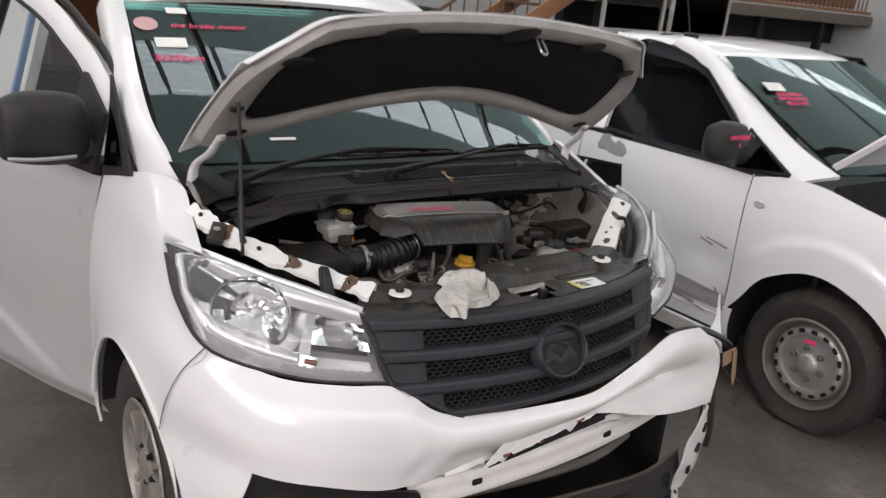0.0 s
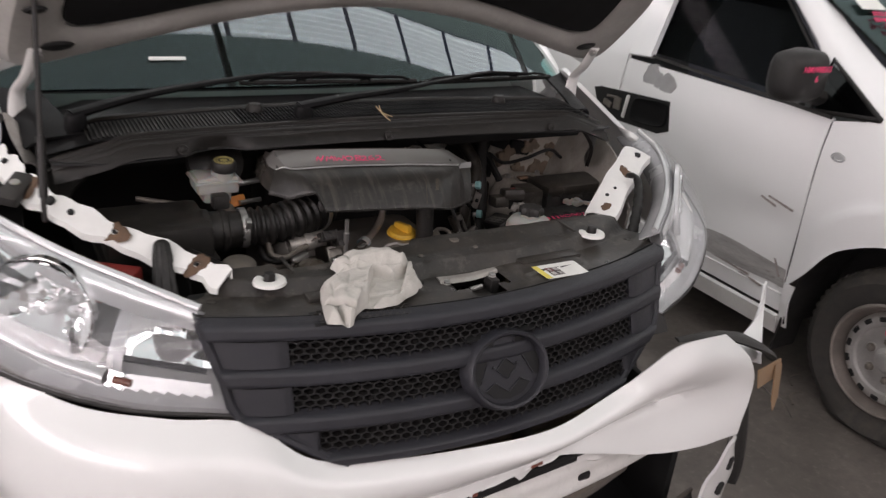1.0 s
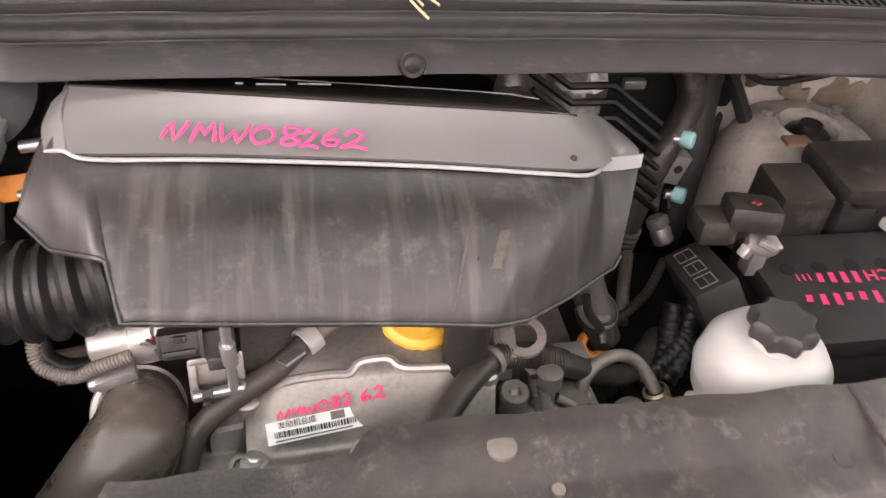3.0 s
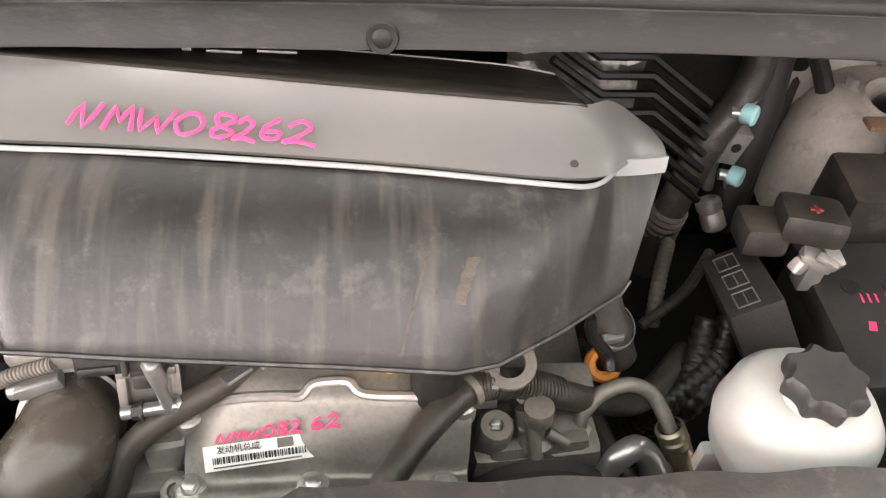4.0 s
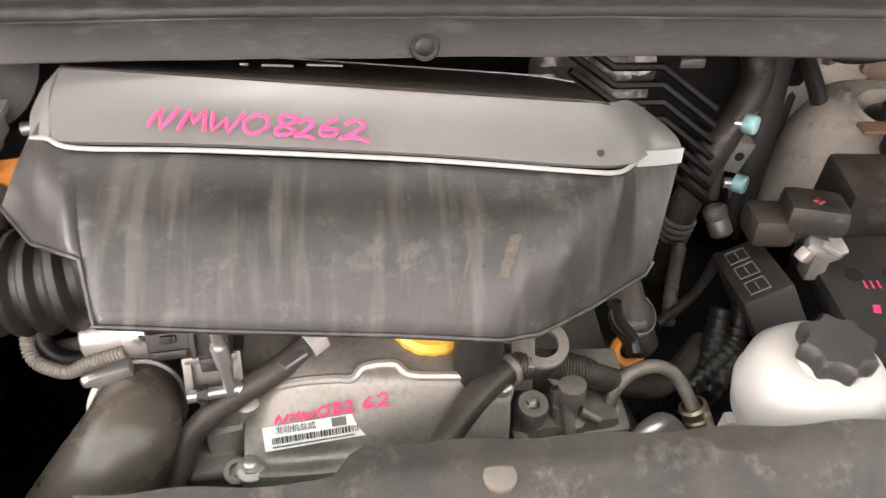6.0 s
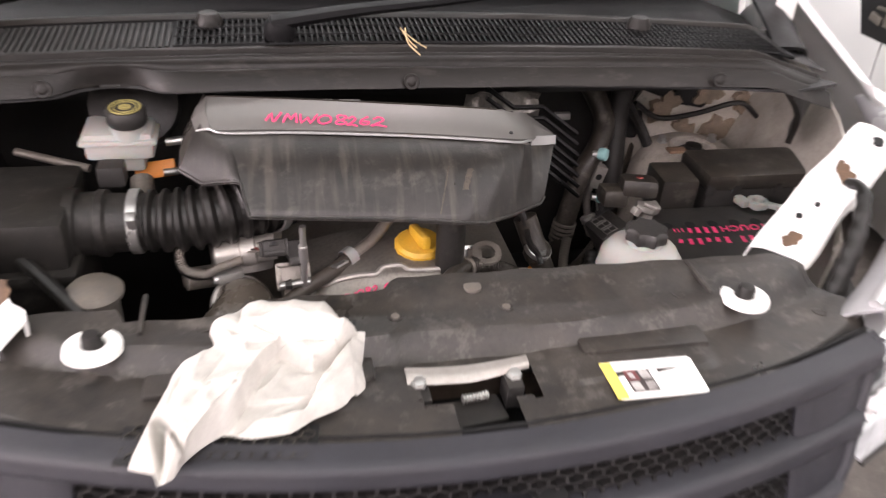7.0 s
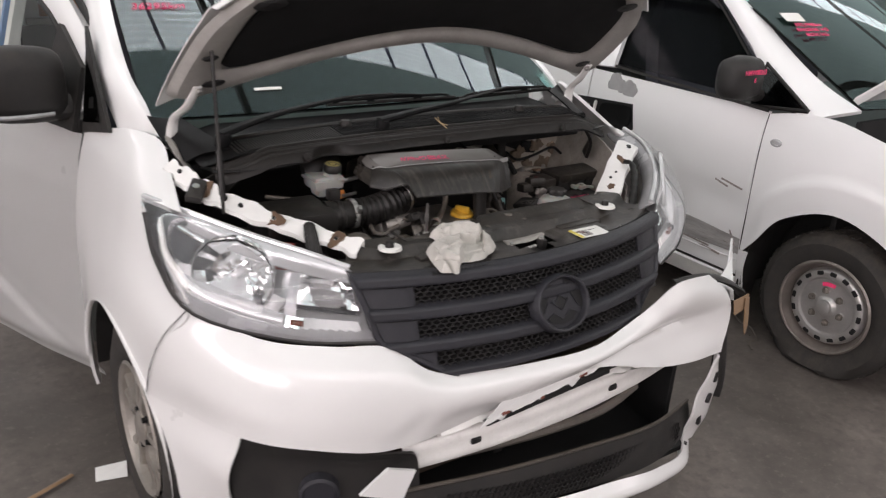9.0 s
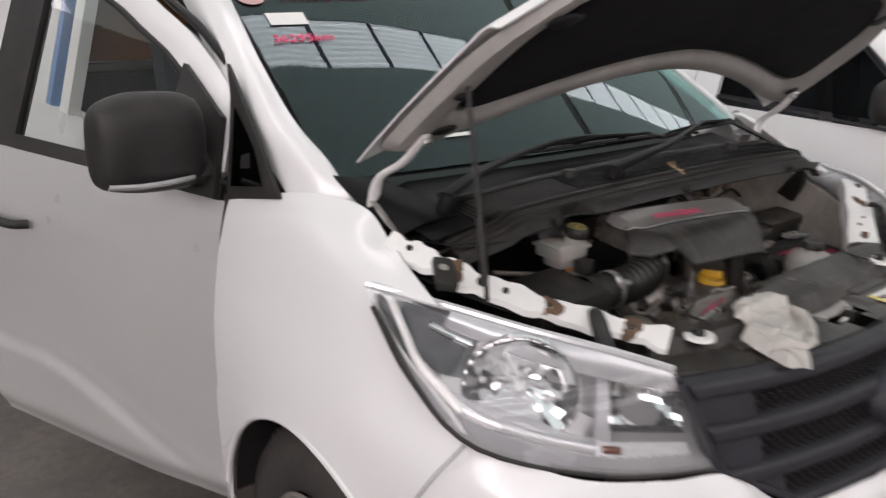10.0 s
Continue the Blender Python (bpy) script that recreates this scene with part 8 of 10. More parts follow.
tube(lp, [(-0.205, 0.262, 1.030), (-0.245, 0.245, 1.012), (-0.285, 0.238, 1.000), (-0.312, 0.25, 1.005), (-0.318, 0.275, 1.03)], 0.0075, 8, 10)
part("wiring_loop", lp, rubber, thr)
# big elbow pipe
bp = bmesh.new()
tube(bp, [(-0.2454, 0.23, 0.95), (-0.2346, 0.2048, 0.972), (-0.2318, 0.1761, 0.982), (-0.2479, 0.1514, 0.965), (-0.2809, 0.1323, 0.92), (-0.3196, 0.1155, 0.86)], [0.0375, 0.0365, 0.039, 0.043, 0.046, 0.047], 8, 28)
big = part("turbo_pipe", bp, pipe_rubber, van, "fat grey-brown rubber charge pipe")
b = bmesh.new()
lathe(b, [(0.036, -0.0065), (0.0402, -0.0055), (0.0402, 0.0055), (0.036, 0.0065)], (-0.2378, 0.2124, 0.9654), (0.307, -0.717, 0.626), 40, lambda s, k: 1 + 0.008 * (math.cos(s * 40) > 0))
part("band_clamp", b, alu_cast, big, "ridged steel band clamp")
part("clamp_housing", block(bmesh.new(), (0.034, 0.014, 0.013), (-0.248, 0.2096, 1.016), 0.003, (0, -10, 14)), steel, big)
part("clamp_screw", lathe(bmesh.new(), [(0.0065, -0.004), (0.0065, 0.006), (0.004, 0.008), (0, 0.008)], (-0.2622, 0.2059, 1.014), (-1, -0.2, -0.15), 12), steel, big)
b = bmesh.new()
lathe(b, [(0.014, -0.03), (0.016, -0.02), (0.016, 0.02), (0.010, 0.024), (0, 0.024)], (-0.290, 0.255, 0.985), (-1, -0.3, 0.1), 18)
part("pipe_stub", b, alu_dirty, big)
# heater hose over the cam cover
hb = bmesh.new()
tube(hb, [(-0.092, 0.230, 1.016), (-0.120, 0.206, 1.011), (-0.1475, 0.1943, 1.0), (-0.1741, 0.1827, 0.985), (-0.190, 0.1704, 0.970), (-0.198, 0.1547, 0.950), (-0.214, 0.1456, 0.920), (-0.236, 0.140, 0.875)], 0.0104, 8, 14)
hh = part("heater_hose", hb, hose_dark, van, "dusty grey heater hose")
b = bmesh.new()
lathe(b, [(0.0135, -0.008), (0.0148, -0.007), (0.0148, 0.007), (0.0135, 0.008)], (-0.088, 0.2335, 1.0175), (0.75, 0.6, 0.15), 20)
part("hose_clip", b, milky, hh, "white hose clip")
b = bmesh.new()
tube(b, [(-0.082, 0.238, 1.019), (-0.05, 0.262, 1.030), (-0.022, 0.285, 1.055), (-0.018, 0.29, 1.09)], 0.0085, 6, 10)
part("metal_pipe", b, alu_dirty, hh)
part("clip_plate", block(bmesh.new(), (0.022, 0.016, 0.003), (-0.104, 0.2105, 1.0235), 0.001, (-20, 0, 40)), steel, hh, "bright bent hose clip")
part("spring_clip", block(bmesh.new(), (0.016, 0.010, 0.012), (-0.082, 0.222, 1.008), 0.002, (0, 0, 40)), black_plastic, hh)
b = bmesh.new()
tube(b, [(-0.022, 0.085, 0.93), (-0.008, 0.106, 0.982), (0.007, 0.124, 1.006), (0.027, 0.150, 1.014), (0.050, 0.174, 1.020), (0.0755, 0.196, 1.017), (0.104, 0.207, 1.008), (0.130, 0.210, 0.995), (0.157, 0.209, 0.982), (0.19, 0.220, 0.955), (0.24, 0.240, 0.925), (0.30, 0.30, 0.91)], 0.0118, 8, 14)
hose_c = part("coolant_hose", b, suction_mat, van, "dusty black coolant hose")
for k in range(26):
    f = k / 25
    ringb = bmesh.new()
    c = Vector((0.078, 0.198, 1.0165)).lerp(Vector((0.150, 0.2100, 0.9865)), f) + Vector((0, 0.004, 0.0025)) * math.sin(math.pi * f)
    lathe(ringb, [(0.0118, -0.0009), (0.0128, -0.0005), (0.0128, 0.0005), (0.0118, 0.0009)], c, (0.9, 0.16, -0.32), 12)
    part("tape_ring", ringb, suction_mat, hose_c)
part("hose_tie", lathe(bmesh.new(), [(0.012, -0.003), (0.0142, -0.003), (0.0142, 0.003), (0.012, 0.003)], (0.072, 0.193, 1.018), (0.8, 0.6, -0.05), 16), hose_grey, hose_c)
b = bmesh.new()
tube(b, [(0.17, 0.30, 1.06), (0.185, 0.285, 1.02), (0.205, 0.280, 0.96), (0.215, 0.290, 0.91)], 0.006, 6, 8)
part("small_hose", b, rubber, van)
b = bmesh.new()
ring = [(0.2051 + 0.0125 * math.cos(a), 0.2645 + 0.009 * math.sin(a), 0.945 + 0.008 * math.sin(a)) for a in [math.tau * k / 18 for k in range(19)]]
tube(b, ring, 0.0055, 1, 8, smooth=False)
part("dipstick_ring", b, orange, van, "orange dipstick ring")
b = bmesh.new()
lathe(b, [(0.014, -0.05), (0.018, -0.045), (0.018, -0.02), (0.021, -0.018), (0.021, -0.004), (0.018, 0.0), (0.018, 0.05), (0, 0.052)], (0.2036, 0.2845, 0.985), (-0.35, 0.30, 0.9), 24)
joint = part("hose_joint", b, suction_mat, van, "grimy metal hose joint")
b = bmesh.new()
lathe(b, [(0.0205, -0.005), (0.0222, -0.004), (0.0222, 0.004), (0.0205, 0.005)], (0.2063, 0.2771, 0.985), (0.25, -0.35, 0.9), 24)
part("joint_band", b, steel, joint)
part("joint_screw", block(bmesh.new(), (0.020, 0.008, 0.008), (0.2049, 0.264, 0.985), 0.002, (0, 0, 12)), steel, joint)
b = bmesh.new()
tube(b, [(0.1715, 0.2442, 1.04), (0.1775, 0.2397, 1.02), (0.1924, 0.2373, 1.0), (0.195, 0.2275, 0.99)], 0.0045, 6, 8)
part("vacuum_hose", b, rubber, van)
for pts, r, mt in (([(0.3511, 0.3179, 0.93), (0.3096, 0.2735, 0.92), (0.2604, 0.2441, 0.9)], 0.011, rubber), ([(0.3529, 0.5028, 0.85), (0.3256, 0.4417, 0.85), (0.3102, 0.3932, 0.83)], 0.008, alu_dirty), ([(0.399, 0.4849, 0.85), (0.3459, 0.417, 0.86), (0.2937, 0.3858, 0.84)], 0.006, hose_dark)):
    b = bmesh.new()
    tube(b, pts, r, 6, 12, ribs=14, rib=r * 0.12)
    part("bay_pipe", b, mt, van)
# pump with pulley and its bent pipe
pb = bmesh.new()
block(pb, (0.11, 0.075, 0.06), (0.130, 0.205, 0.925), 0.012, (0, 0, 4))
block(pb, (0.026, 0.024, 0.05), (0.094, 0.186, 0.955), 0.006, (0, 0, -10))
block(pb, (0.020, 0.020, 0.045), (0.122, 0.190, 0.955), 0.006)
block(pb, (0.10, 0.03, 0.025), (0.135, 0.235, 0.960), 0.006)
lathe(pb, [(0.016, -0.02), (0.016, 0.016), (0.011, 0.02), (0, 0.02)], (0.128, 0.222, 0.965), (0, -0.3, 1), 16)
lathe(pb, [(0.014, -0.04), (0.014, 0.0), (0.0125, 0.002), (0.006, 0.002), (0.005, -0.006), (0, -0.006)], (0.095, 0.182, 0.984), (0, -0.15, 1), 20)
lathe(pb, [(0.010, -0.02), (0.012, -0.01), (0.012, 0.006), (0.005, 0.010), (0.005, 0.03), (0.011, 0.032), (0.012, 0.048), (0, 0.05)], (0.132, 0.180, 0.955), (-0.1, 0.15, 1), 16)
block(pb, (0.085, 0.045, 0.030), (0.1313, 0.1933, 0.945), 0.008, (-10, 0, 6))
block(pb, (0.030, 0.030, 0.020), (0.157, 0.2007, 0.952), 0.006, (0, 0, 20))
rod(pb, (0.119, 0.197, 0.985), (0.1222, 0.1762, 0.955), 0.0075)
rod(pb, (0.1377, 0.1817, 0.972), (0.1537, 0.1755, 0.965), 0.0045)
pump = part("steering_pump", pb, alu_dirty, van, "dirty aluminium steering pump")
part("pump_bolt", disc_bolt(bmesh.new(), (0.094, 0.186, 0.981), (0, 0, 1), 0.005, 0.005), steel, pump)
b = bmesh.new()
rod(b, (0.122, 0.188, 0.985), (0.130, 0.165, 0.95), 0.006)
part("pump_tube", b, alu_dirty, pump)
b = bmesh.new()
lathe(b, [(0.018, -0.01), (0.018, 0.012), (0.064, 0.010), (0.068, 0.006), (0.068, -0.004), (0.062, -0.008), (0.062, -0.016), (0.068, -0.02), (0.018, -0.022)], (0.134, 0.157, 0.892), (0, -1, 0.06), 48)
part("pulley", b, black_plastic, pump, "black drive pulley")
b = bmesh.new()
tube(b, [(0.167, 0.1928, 0.952), (0.1717, 0.2029, 0.966), (0.188, 0.2155, 0.974), (0.2121, 0.2222, 0.976), (0.2321, 0.2185, 0.968), (0.2419, 0.2046, 0.958), (0.2472, 0.1918, 0.95)], 0.0066, 6, 12)
pipe = part("pressure_pipe", b, alu_dirty, pump, "bent steel pressure pipe")
part("pipe_nut", disc_bolt(bmesh.new(), (0.1679, 0.1932, 0.942), (0, 0.05, 1), 0.011, 0.014), brass_zinc, pump)
b = bmesh.new()
lathe(b, [(0.010, 0.0), (0.013, 0.002), (0.013, 0.010), (0.011, 0.012), (0.013, 0.014), (0.013, 0.022), (0.011, 0.024), (0.0125, 0.026), (0.0125, 0.036), (0.010, 0.038), (0.010, 0.08)], (0.2462, 0.1959, 0.952), (0.42, -0.25, -0.87), 20)
part("pipe_ferrule", b, brass_zinc, pump, "yellow zinc ferrule")
b = bmesh.new()
tube(b, [(0.188, 0.165, 0.925), (0.200, 0.172, 0.948), (0.218, 0.178, 0.948), (0.235, 0.17, 0.92), (0.24, 0.16, 0.86)], [0.009, 0.011, 0.011, 0.012, 0.012], 6, 12)
part("return_pipe", b, steel, pump)

# steering fluid bottle
ps = bmesh.new()
lathe(ps, [(0.030, -0.03), (0.044, -0.02), (0.055, 0.0), (0.0585, 0.018), (0.0595, 0.022), (0.0585, 0.026), (0.056, 0.045), (0.046, 0.060), (0.030, 0.066), (0.024, 0.066), (0.024, 0.076)], (0.307, 0.148, 1.005), (0, 0, 1), 48)
psb = part("steering_fluid_bottle", ps, milky, van, "round milky steering fluid reservoir")
for s in [math.tau * k / 5 + 0.6 for k in range(5)]:
    part("bottle_rib", block(bmesh.new(), (0.012, 0.03, 0.03), (0.307 + 0.045 * math.cos(s), 0.148 + 0.045 * math.sin(s), 0.985), 0.003, (0, 0, math.degrees(s) + 90)), milky, psb)
pc = bmesh.new()
lathe(pc, [(0.023, 0.0), (0.029, 0.002), (0.030, 0.006), (0.030, 0.016), (0.026, 0.020), (0.018, 0.019), (0, 0.019)], (0.307, 0.148, 1.076), (0, 0, 1), 64, lambda s, k: 0.90 + (0.085 * math.cos(s * 8) + 0.02 * math.cos(s * 16)) * (k in (1, 2, 3, 4)))
part("bottle_cap", pc, black_plastic, psb, "black lobed cap")
b = bmesh.new()
lathe(b, [(0.003, 0.0), (0.003, 0.002), (0, 0.002)], (0.262, 0.112, 1.015), (-0.8, -0.6, 0), 8)
part("dark_speck", b, ink, psb)
wc = bmesh.new()
lathe(wc, [(0.026, -0.05), (0.026, 0.0), (0.033, 0.002), (0.034, 0.008), (0.028, 0.014), (0, 0.017)], (-0.402, 0.140, 1.046), (0, -0.05, 1), 28)
part("washer_cap", wc, hose_grey, van, "dusty grey washer filler cap")

# air-conditioning lines in front of the firewall
b = bmesh.new()
tube(b, [(0.40, 0.70, 1.10), (0.415, 0.655, 1.095), (0.436, 0.612, 1.045), (0.420, 0.585, 1.005), (0.385, 0.56, 0.955), (0.362, 0.545, 0.86), (0.345, 0.53, 0.74)], 0.0195, 8, 18)
ac = part("suction_hose", b, suction_mat, van, "fat black air-conditioning hose")
for k in range(5):
    b = bmesh.new()
    lathe(b, [(0.0195, -0.003), (0.023, -0.002), (0.023, 0.002), (0.0195, 0.003)], (0.362 - 0.001 * k, 0.545, 0.862 - 0.009 * k), (0.1, 0.05, 1), 20)
    part("crimp_ring", b, alu_dirty, ac)
b = bmesh.new()
tube(b, [(0.424, 0.572, 1.01), (0.424, 0.582, 0.96), (0.420, 0.592, 0.90), (0.430, 0.60, 0.85)], 0.0075, 5, 12)
line = part("liquid_line", b, alu_cast, ac, "aluminium air-conditioning pipe")
part("valve_block", block(bmesh.new(), (0.024, 0.022, 0.046), (0.420, 0.566, 0.950), 0.003, (0, 14, 0)), alu_cast, ac)
part("block_port", lathe(bmesh.new(), [(0.006, -0.002), (0.006, 0.0008), (0, 0.001)], (0.4195, 0.5545, 0.953), (0, -1, 0.1), 14), black_void, ac)
for p in ((0.415, 0.563, 0.998), (0.428, 0.560, 0.908)):
    b = bmesh.new()
    rod(b, Vector(p) - Vector((0.014, 0.0, 0.0)), Vector(p) + Vector((0.004, -0.004, 0.0)), 0.007)
    part("valve_stem", b, steel, ac)
    b = bmesh.new()
    lathe(b, [(0.011, 0.0), (0.012, 0.002), (0.012, 0.014), (0.010, 0.016), (0, 0.016)], p, (0.72, -0.62, 0.12), 20)
    part("valve_cap", b, teal, ac, "pale teal valve cap")
b = bmesh.new()
lathe(b, [(0.012, 0.0), (0.016, 0.004), (0.016, 0.014), (0.013, 0.018), (0.015, 0.022), (0.015, 0.04), (0.010, 0.044), (0, 0.044)], (0.412, 0.560, 0.868), (0.35, -0.45, -0.8), 18)
part("pressure_switch", b, alu_cast, ac)
b = bmesh.new()
rod(b, (0.440, 0.59, 0.885), (0.462, 0.58, 0.80), 0.0025, 6)
part("sensor_wire", b, steel, ac)
part("line_bracket", block(bmesh.new(), (0.03, 0.012, 0.012), (0.345, 0.60, 1.06), 0.002), steel, ac)
b = bmesh.new()
tube(b, [(0.50, 0.68, 1.12), (0.485, 0.66, 1.02), (0.475, 0.62, 0.92), (0.45, 0.58, 0.80)], 0.022, 6, 12)
part("wiring_trunk", b, black_plastic, van, "thick black taped loom")
b = bmesh.new()
loop3(b, [(0.545, 0.70, 0.955), (0.552, 0.70, 0.95), (0.500, 0.61, 0.80), (0.455, 0.58, 0.80)], 0.004)
part("cream_strip", b, residue, van)
# foil heat shield and ribs behind the cover
rows = [[(0.123 + 0.0179 * i, 0.472, 1.161 - 0.024 * j) for i in range(8)] for j in range(6)]
part("heat_shield", loft(rows, 3, 3, 0.003, lambda p: p + Vector((0, noise.noise(p * 45) * 0.012, noise.noise(p * 38 + Vector((3, 1, 0))) * 0.006))), foil, van, "crumpled foil heat shield", 25)
for k in range(7):
    b = bmesh.new()
    y = 0.458 - 0.002 * k
    z = 1.165 - 0.019 * k
    tube(b, [(0.150 + 0.004 * k, y, z + 0.012), (0.201 + 0.004 * k, y, z - 0.025), (0.250 + 0.004 * k, y, z - 0.025), (0.315 + 0.003 * k, y - 0.005, z - 0.072)], 0.0042, 1, 6, smooth=False)
    part("guard_rib", b, glossy_black, van)
# Even black block closes the bay behind the cover.
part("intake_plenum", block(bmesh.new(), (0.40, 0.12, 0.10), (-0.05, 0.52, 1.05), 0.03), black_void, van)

# battery with its fuse boxes
bat = part("battery", block(bmesh.new(), (0.255, 0.165, 0.20), (0.535, 0.29, 0.888), 0.008), black_plastic, van, "black battery with pink writing")
part("battery_lid", block(bmesh.new(), (0.258, 0.168, 0.03), (0.535, 0.29, 0.972), 0.006), black_plastic, bat)
BT = frame_of((0.515, 0.2485, 0.9885), (-1, 0.0, 0), (0, -1, 0))
lettering("pink_writing", "TOUCH", 0.023, BT @ Matrix.Translation((-0.055, -0.050, 0)), pink, bat, 0.15, "pink marker writing", 0.0003, 0.0004, 1.1)
MARKS = [(-0.005 + 0.0145 * k, -0.057, 0.011) for k in range(4)] + [(0.054 + 0.007 * k, -0.057, 0.003) for k in range(3)] + [(-0.072 + 0.016 * k + (0.012 if k > 2 else 0), -0.025, 0.012) for k in range(9)]
for x0, y0, w in MARKS:
    b = bmesh.new()
    hgt = 0.013 + 0.004 * math.sin(x0 * 900)
    plate(b, [(x0, y0), (x0 + w * 0.55, y0 - 0.001), (x0 + w * 0.85, y0 + hgt), (x0 + w * 0.25, y0 + hgt + 0.001)], 0.0006, 0, BT)
    part("marker_bar", b, pink, bat, "", 0)
for i in range(4):
    b = bmesh.new()
    x0 = -0.075 - i * 0.011
    plate(b, [(x0, 0.008), (x0 + 0.004, 0.008), (x0 + 0.003, 0.026), (x0 - 0.001, 0.026)], 0.0006, 0, BT)
    part("marker_bar", b, pink, bat, "", 0)
for x in (0.44, 0.48, 0.52, 0.56, 0.60):
    part("cell_plug", lathe(bmesh.new(), [(0.009, 0.0), (0.009, 0.002), (0, 0.002)], (x, 0.315, 0.987), (0, 0, 1), 14), black_void, bat)
neg = bmesh.new()
lathe(neg, [(0.010, 0.0), (0.018, 0.0), (0.018, 0.010), (0.010, 0.010), (0.010, 0.0)], (0.625, 0.357, 0.994), (0, 0, 1), 20)
block(neg, (0.036, 0.012, 0.009), (0.648, 0.343, 0.999), 0.003, (0, 0, -35))
block(neg, (0.016, 0.026, 0.014), (0.601, 0.366, 0.998), 0.004, (0, 0, 10))
lathe(neg, [(0.0095, -0.01), (0.008, 0.012), (0, 0.012)], (0.625, 0.357, 0.998), (0, 0, 1), 16)
part("battery_clamp", neg, milky, bat, "corroded grey battery clamp")
pos = bmesh.new()
block(pos, (0.030, 0.016, 0.012), (0.392, 0.315, 1.026), 0.003, (8, 12, -22))
block(pos, (0.016, 0.020, 0.018), (0.408, 0.318, 1.022), 0.004, (20, 0, 15))
block(pos, (0.014, 0.012, 0.014), (0.376, 0.312, 1.022), 0.003, (0, 30, 20))
block(pos, (0.020, 0.008, 0.006), (0.396, 0.306, 1.034), 0.002, (0, 10, -40))
block(pos, (0.02, 0.02, 0.05), (0.404, 0.330, 1.0), 0.004)
part("battery_clamp", pos, alu_cast, bat, "corroded white battery clamp")
pt = bmesh.new()
block(pt, (0.058, 0.05, 0.030), (0.384, 0.338, 1.053), 0.010, (-12, 0, -14))
block(pt, (0.042, 0.044, 0.03), (0.346, 0.342, 1.036), 0.008, (-8, 0, -5))
pcv = part("terminal_cover", pt, box_plastic, bat, "dusty black terminal cover")
b = bmesh.new()
m = frame_of((0.382, 0.334, 1.0700), (1, -0.25, 0), (0.2, 1, -0.2))
for sx, sy in ((0.011, 0.003), (0.003, 0.011)):
    block(b, (sx, sy, 0.002), m=m, bevel=0)
part("plus_sign", b, red_label, pcv, "", 0)
fl = part("fuse_link", block(bmesh.new(), (0.050, 0.098, 0.070), (0.350, 0.312, 0.966), 0.006, (-18, -28, 4)), black_plastic, van, "black fuse block with three windows")
fm = pose(0.350, 0.312, 0.966, -18, -28, 4)
for k in range(3):
    b = bmesh.new()
    for w, h in (((-0.0115, 0.0), (0.0015, 0.022)), ((0.0115, 0.0), (0.0015, 0.022)), ((0.0, 0.0105), (0.024, 0.0015)), ((0.0, -0.0105), (0.024, 0.0015)), ((0.0, 0.0), (0.016, 0.0012))):
        block(b, (h[1] * 0.9, h[0] * 0.9, 0.001), m=fm @ Matrix.Translation((w[1] * 0.9 - 0.004, -0.030 + k * 0.029 + w[0] * 0.9, 0.0353)), bevel=0)
    part("fuse_window", b, cover_silver, fl, "", 0)
for dx in (0, 0.022):
    b = bmesh.new()
    tube(b, [(0.315 + dx, 0.31, 0.95), (0.30 + dx, 0.28, 0.92), (0.275 + dx, 0.25, 0.90), (0.25 + dx, 0.26, 0.84)], 0.011, 6, 10, ribs=16, rib=0.0015)
    part("battery_cable", b, rubber, fl)
part("relay_box", block(bmesh.new(), (0.066, 0.076, 0.075), (0.488, 0.414, 0.999), 0.008, (0, 0, -3)), box_plastic, van, "dusty black relay box")
fb = part("fuse_box", block(bmesh.new(), (0.215, 0.108, 0.03), (0.650, 0.440, 1.022), 0.008), box_plastic, van, "dusty black fuse box")
part("fuse_box_base", block(bmesh.new(), (0.208, 0.102, 0.06), (0.650, 0.440, 0.978), 0.006), black_plastic, fb)
part("fuse_bracket", block(bmesh.new(), (0.035, 0.02, 0.006), (0.535, 0.50, 1.032), 0.002), rust, fb)
for x in (0.55, 0.60, 0.68):
    part("lid_clip", block(bmesh.new(), (0.016, 0.006, 0.02), (x, 0.389, 1.01), 0.002), black_plastic, fb)
# loose pipes and looms low in the bay
rnd = random.Random(7)
for k in range(16):
    x, y, z = rnd.uniform(-0.10, 0.3), rnd.uniform(0.22, 0.6), rnd.uniform(0.70, 0.90)
    b = bmesh.new()
    tube(b, [(x, y, z), (x + rnd.uniform(-0.1, 0.1), y + rnd.uniform(-0.06, 0.06), z + rnd.uniform(-0.05, 0.05)), (x + rnd.uniform(-0.2, 0.2), y + rnd.uniform(-0.1, 0.1), z - rnd.uniform(0.02, 0.12))], rnd.choice((0.004, 0.007, 0.010)), 6, 8)
    part("loom", b, rnd.choice((rubber, black_plastic, alu_dirty)), van)

# rag on the panel
RIM = [(-0.222, 0.044), (-0.170, 0.040), (-0.130, 0.030), (-0.116, -0.004), (-0.097, -0.008), (-0.103, -0.036), (-0.104, -0.072), (-0.133, -0.098), (-0.160, -0.110), (-0.184, -0.126), (-0.222, -0.128), (-0.248, -0.120),
       (-0.268, -0.134), (-0.284, -0.152), (-0.291, -0.168), (-0.304, -0.174), (-0.309, -0.160), (-0.331, -0.150), (-0.330, -0.134), (-0.318, -0.088), (-0.298, -0.028), (-0.258, -0.012), (-0.263, 0.012), (-0.238, 0.028)]
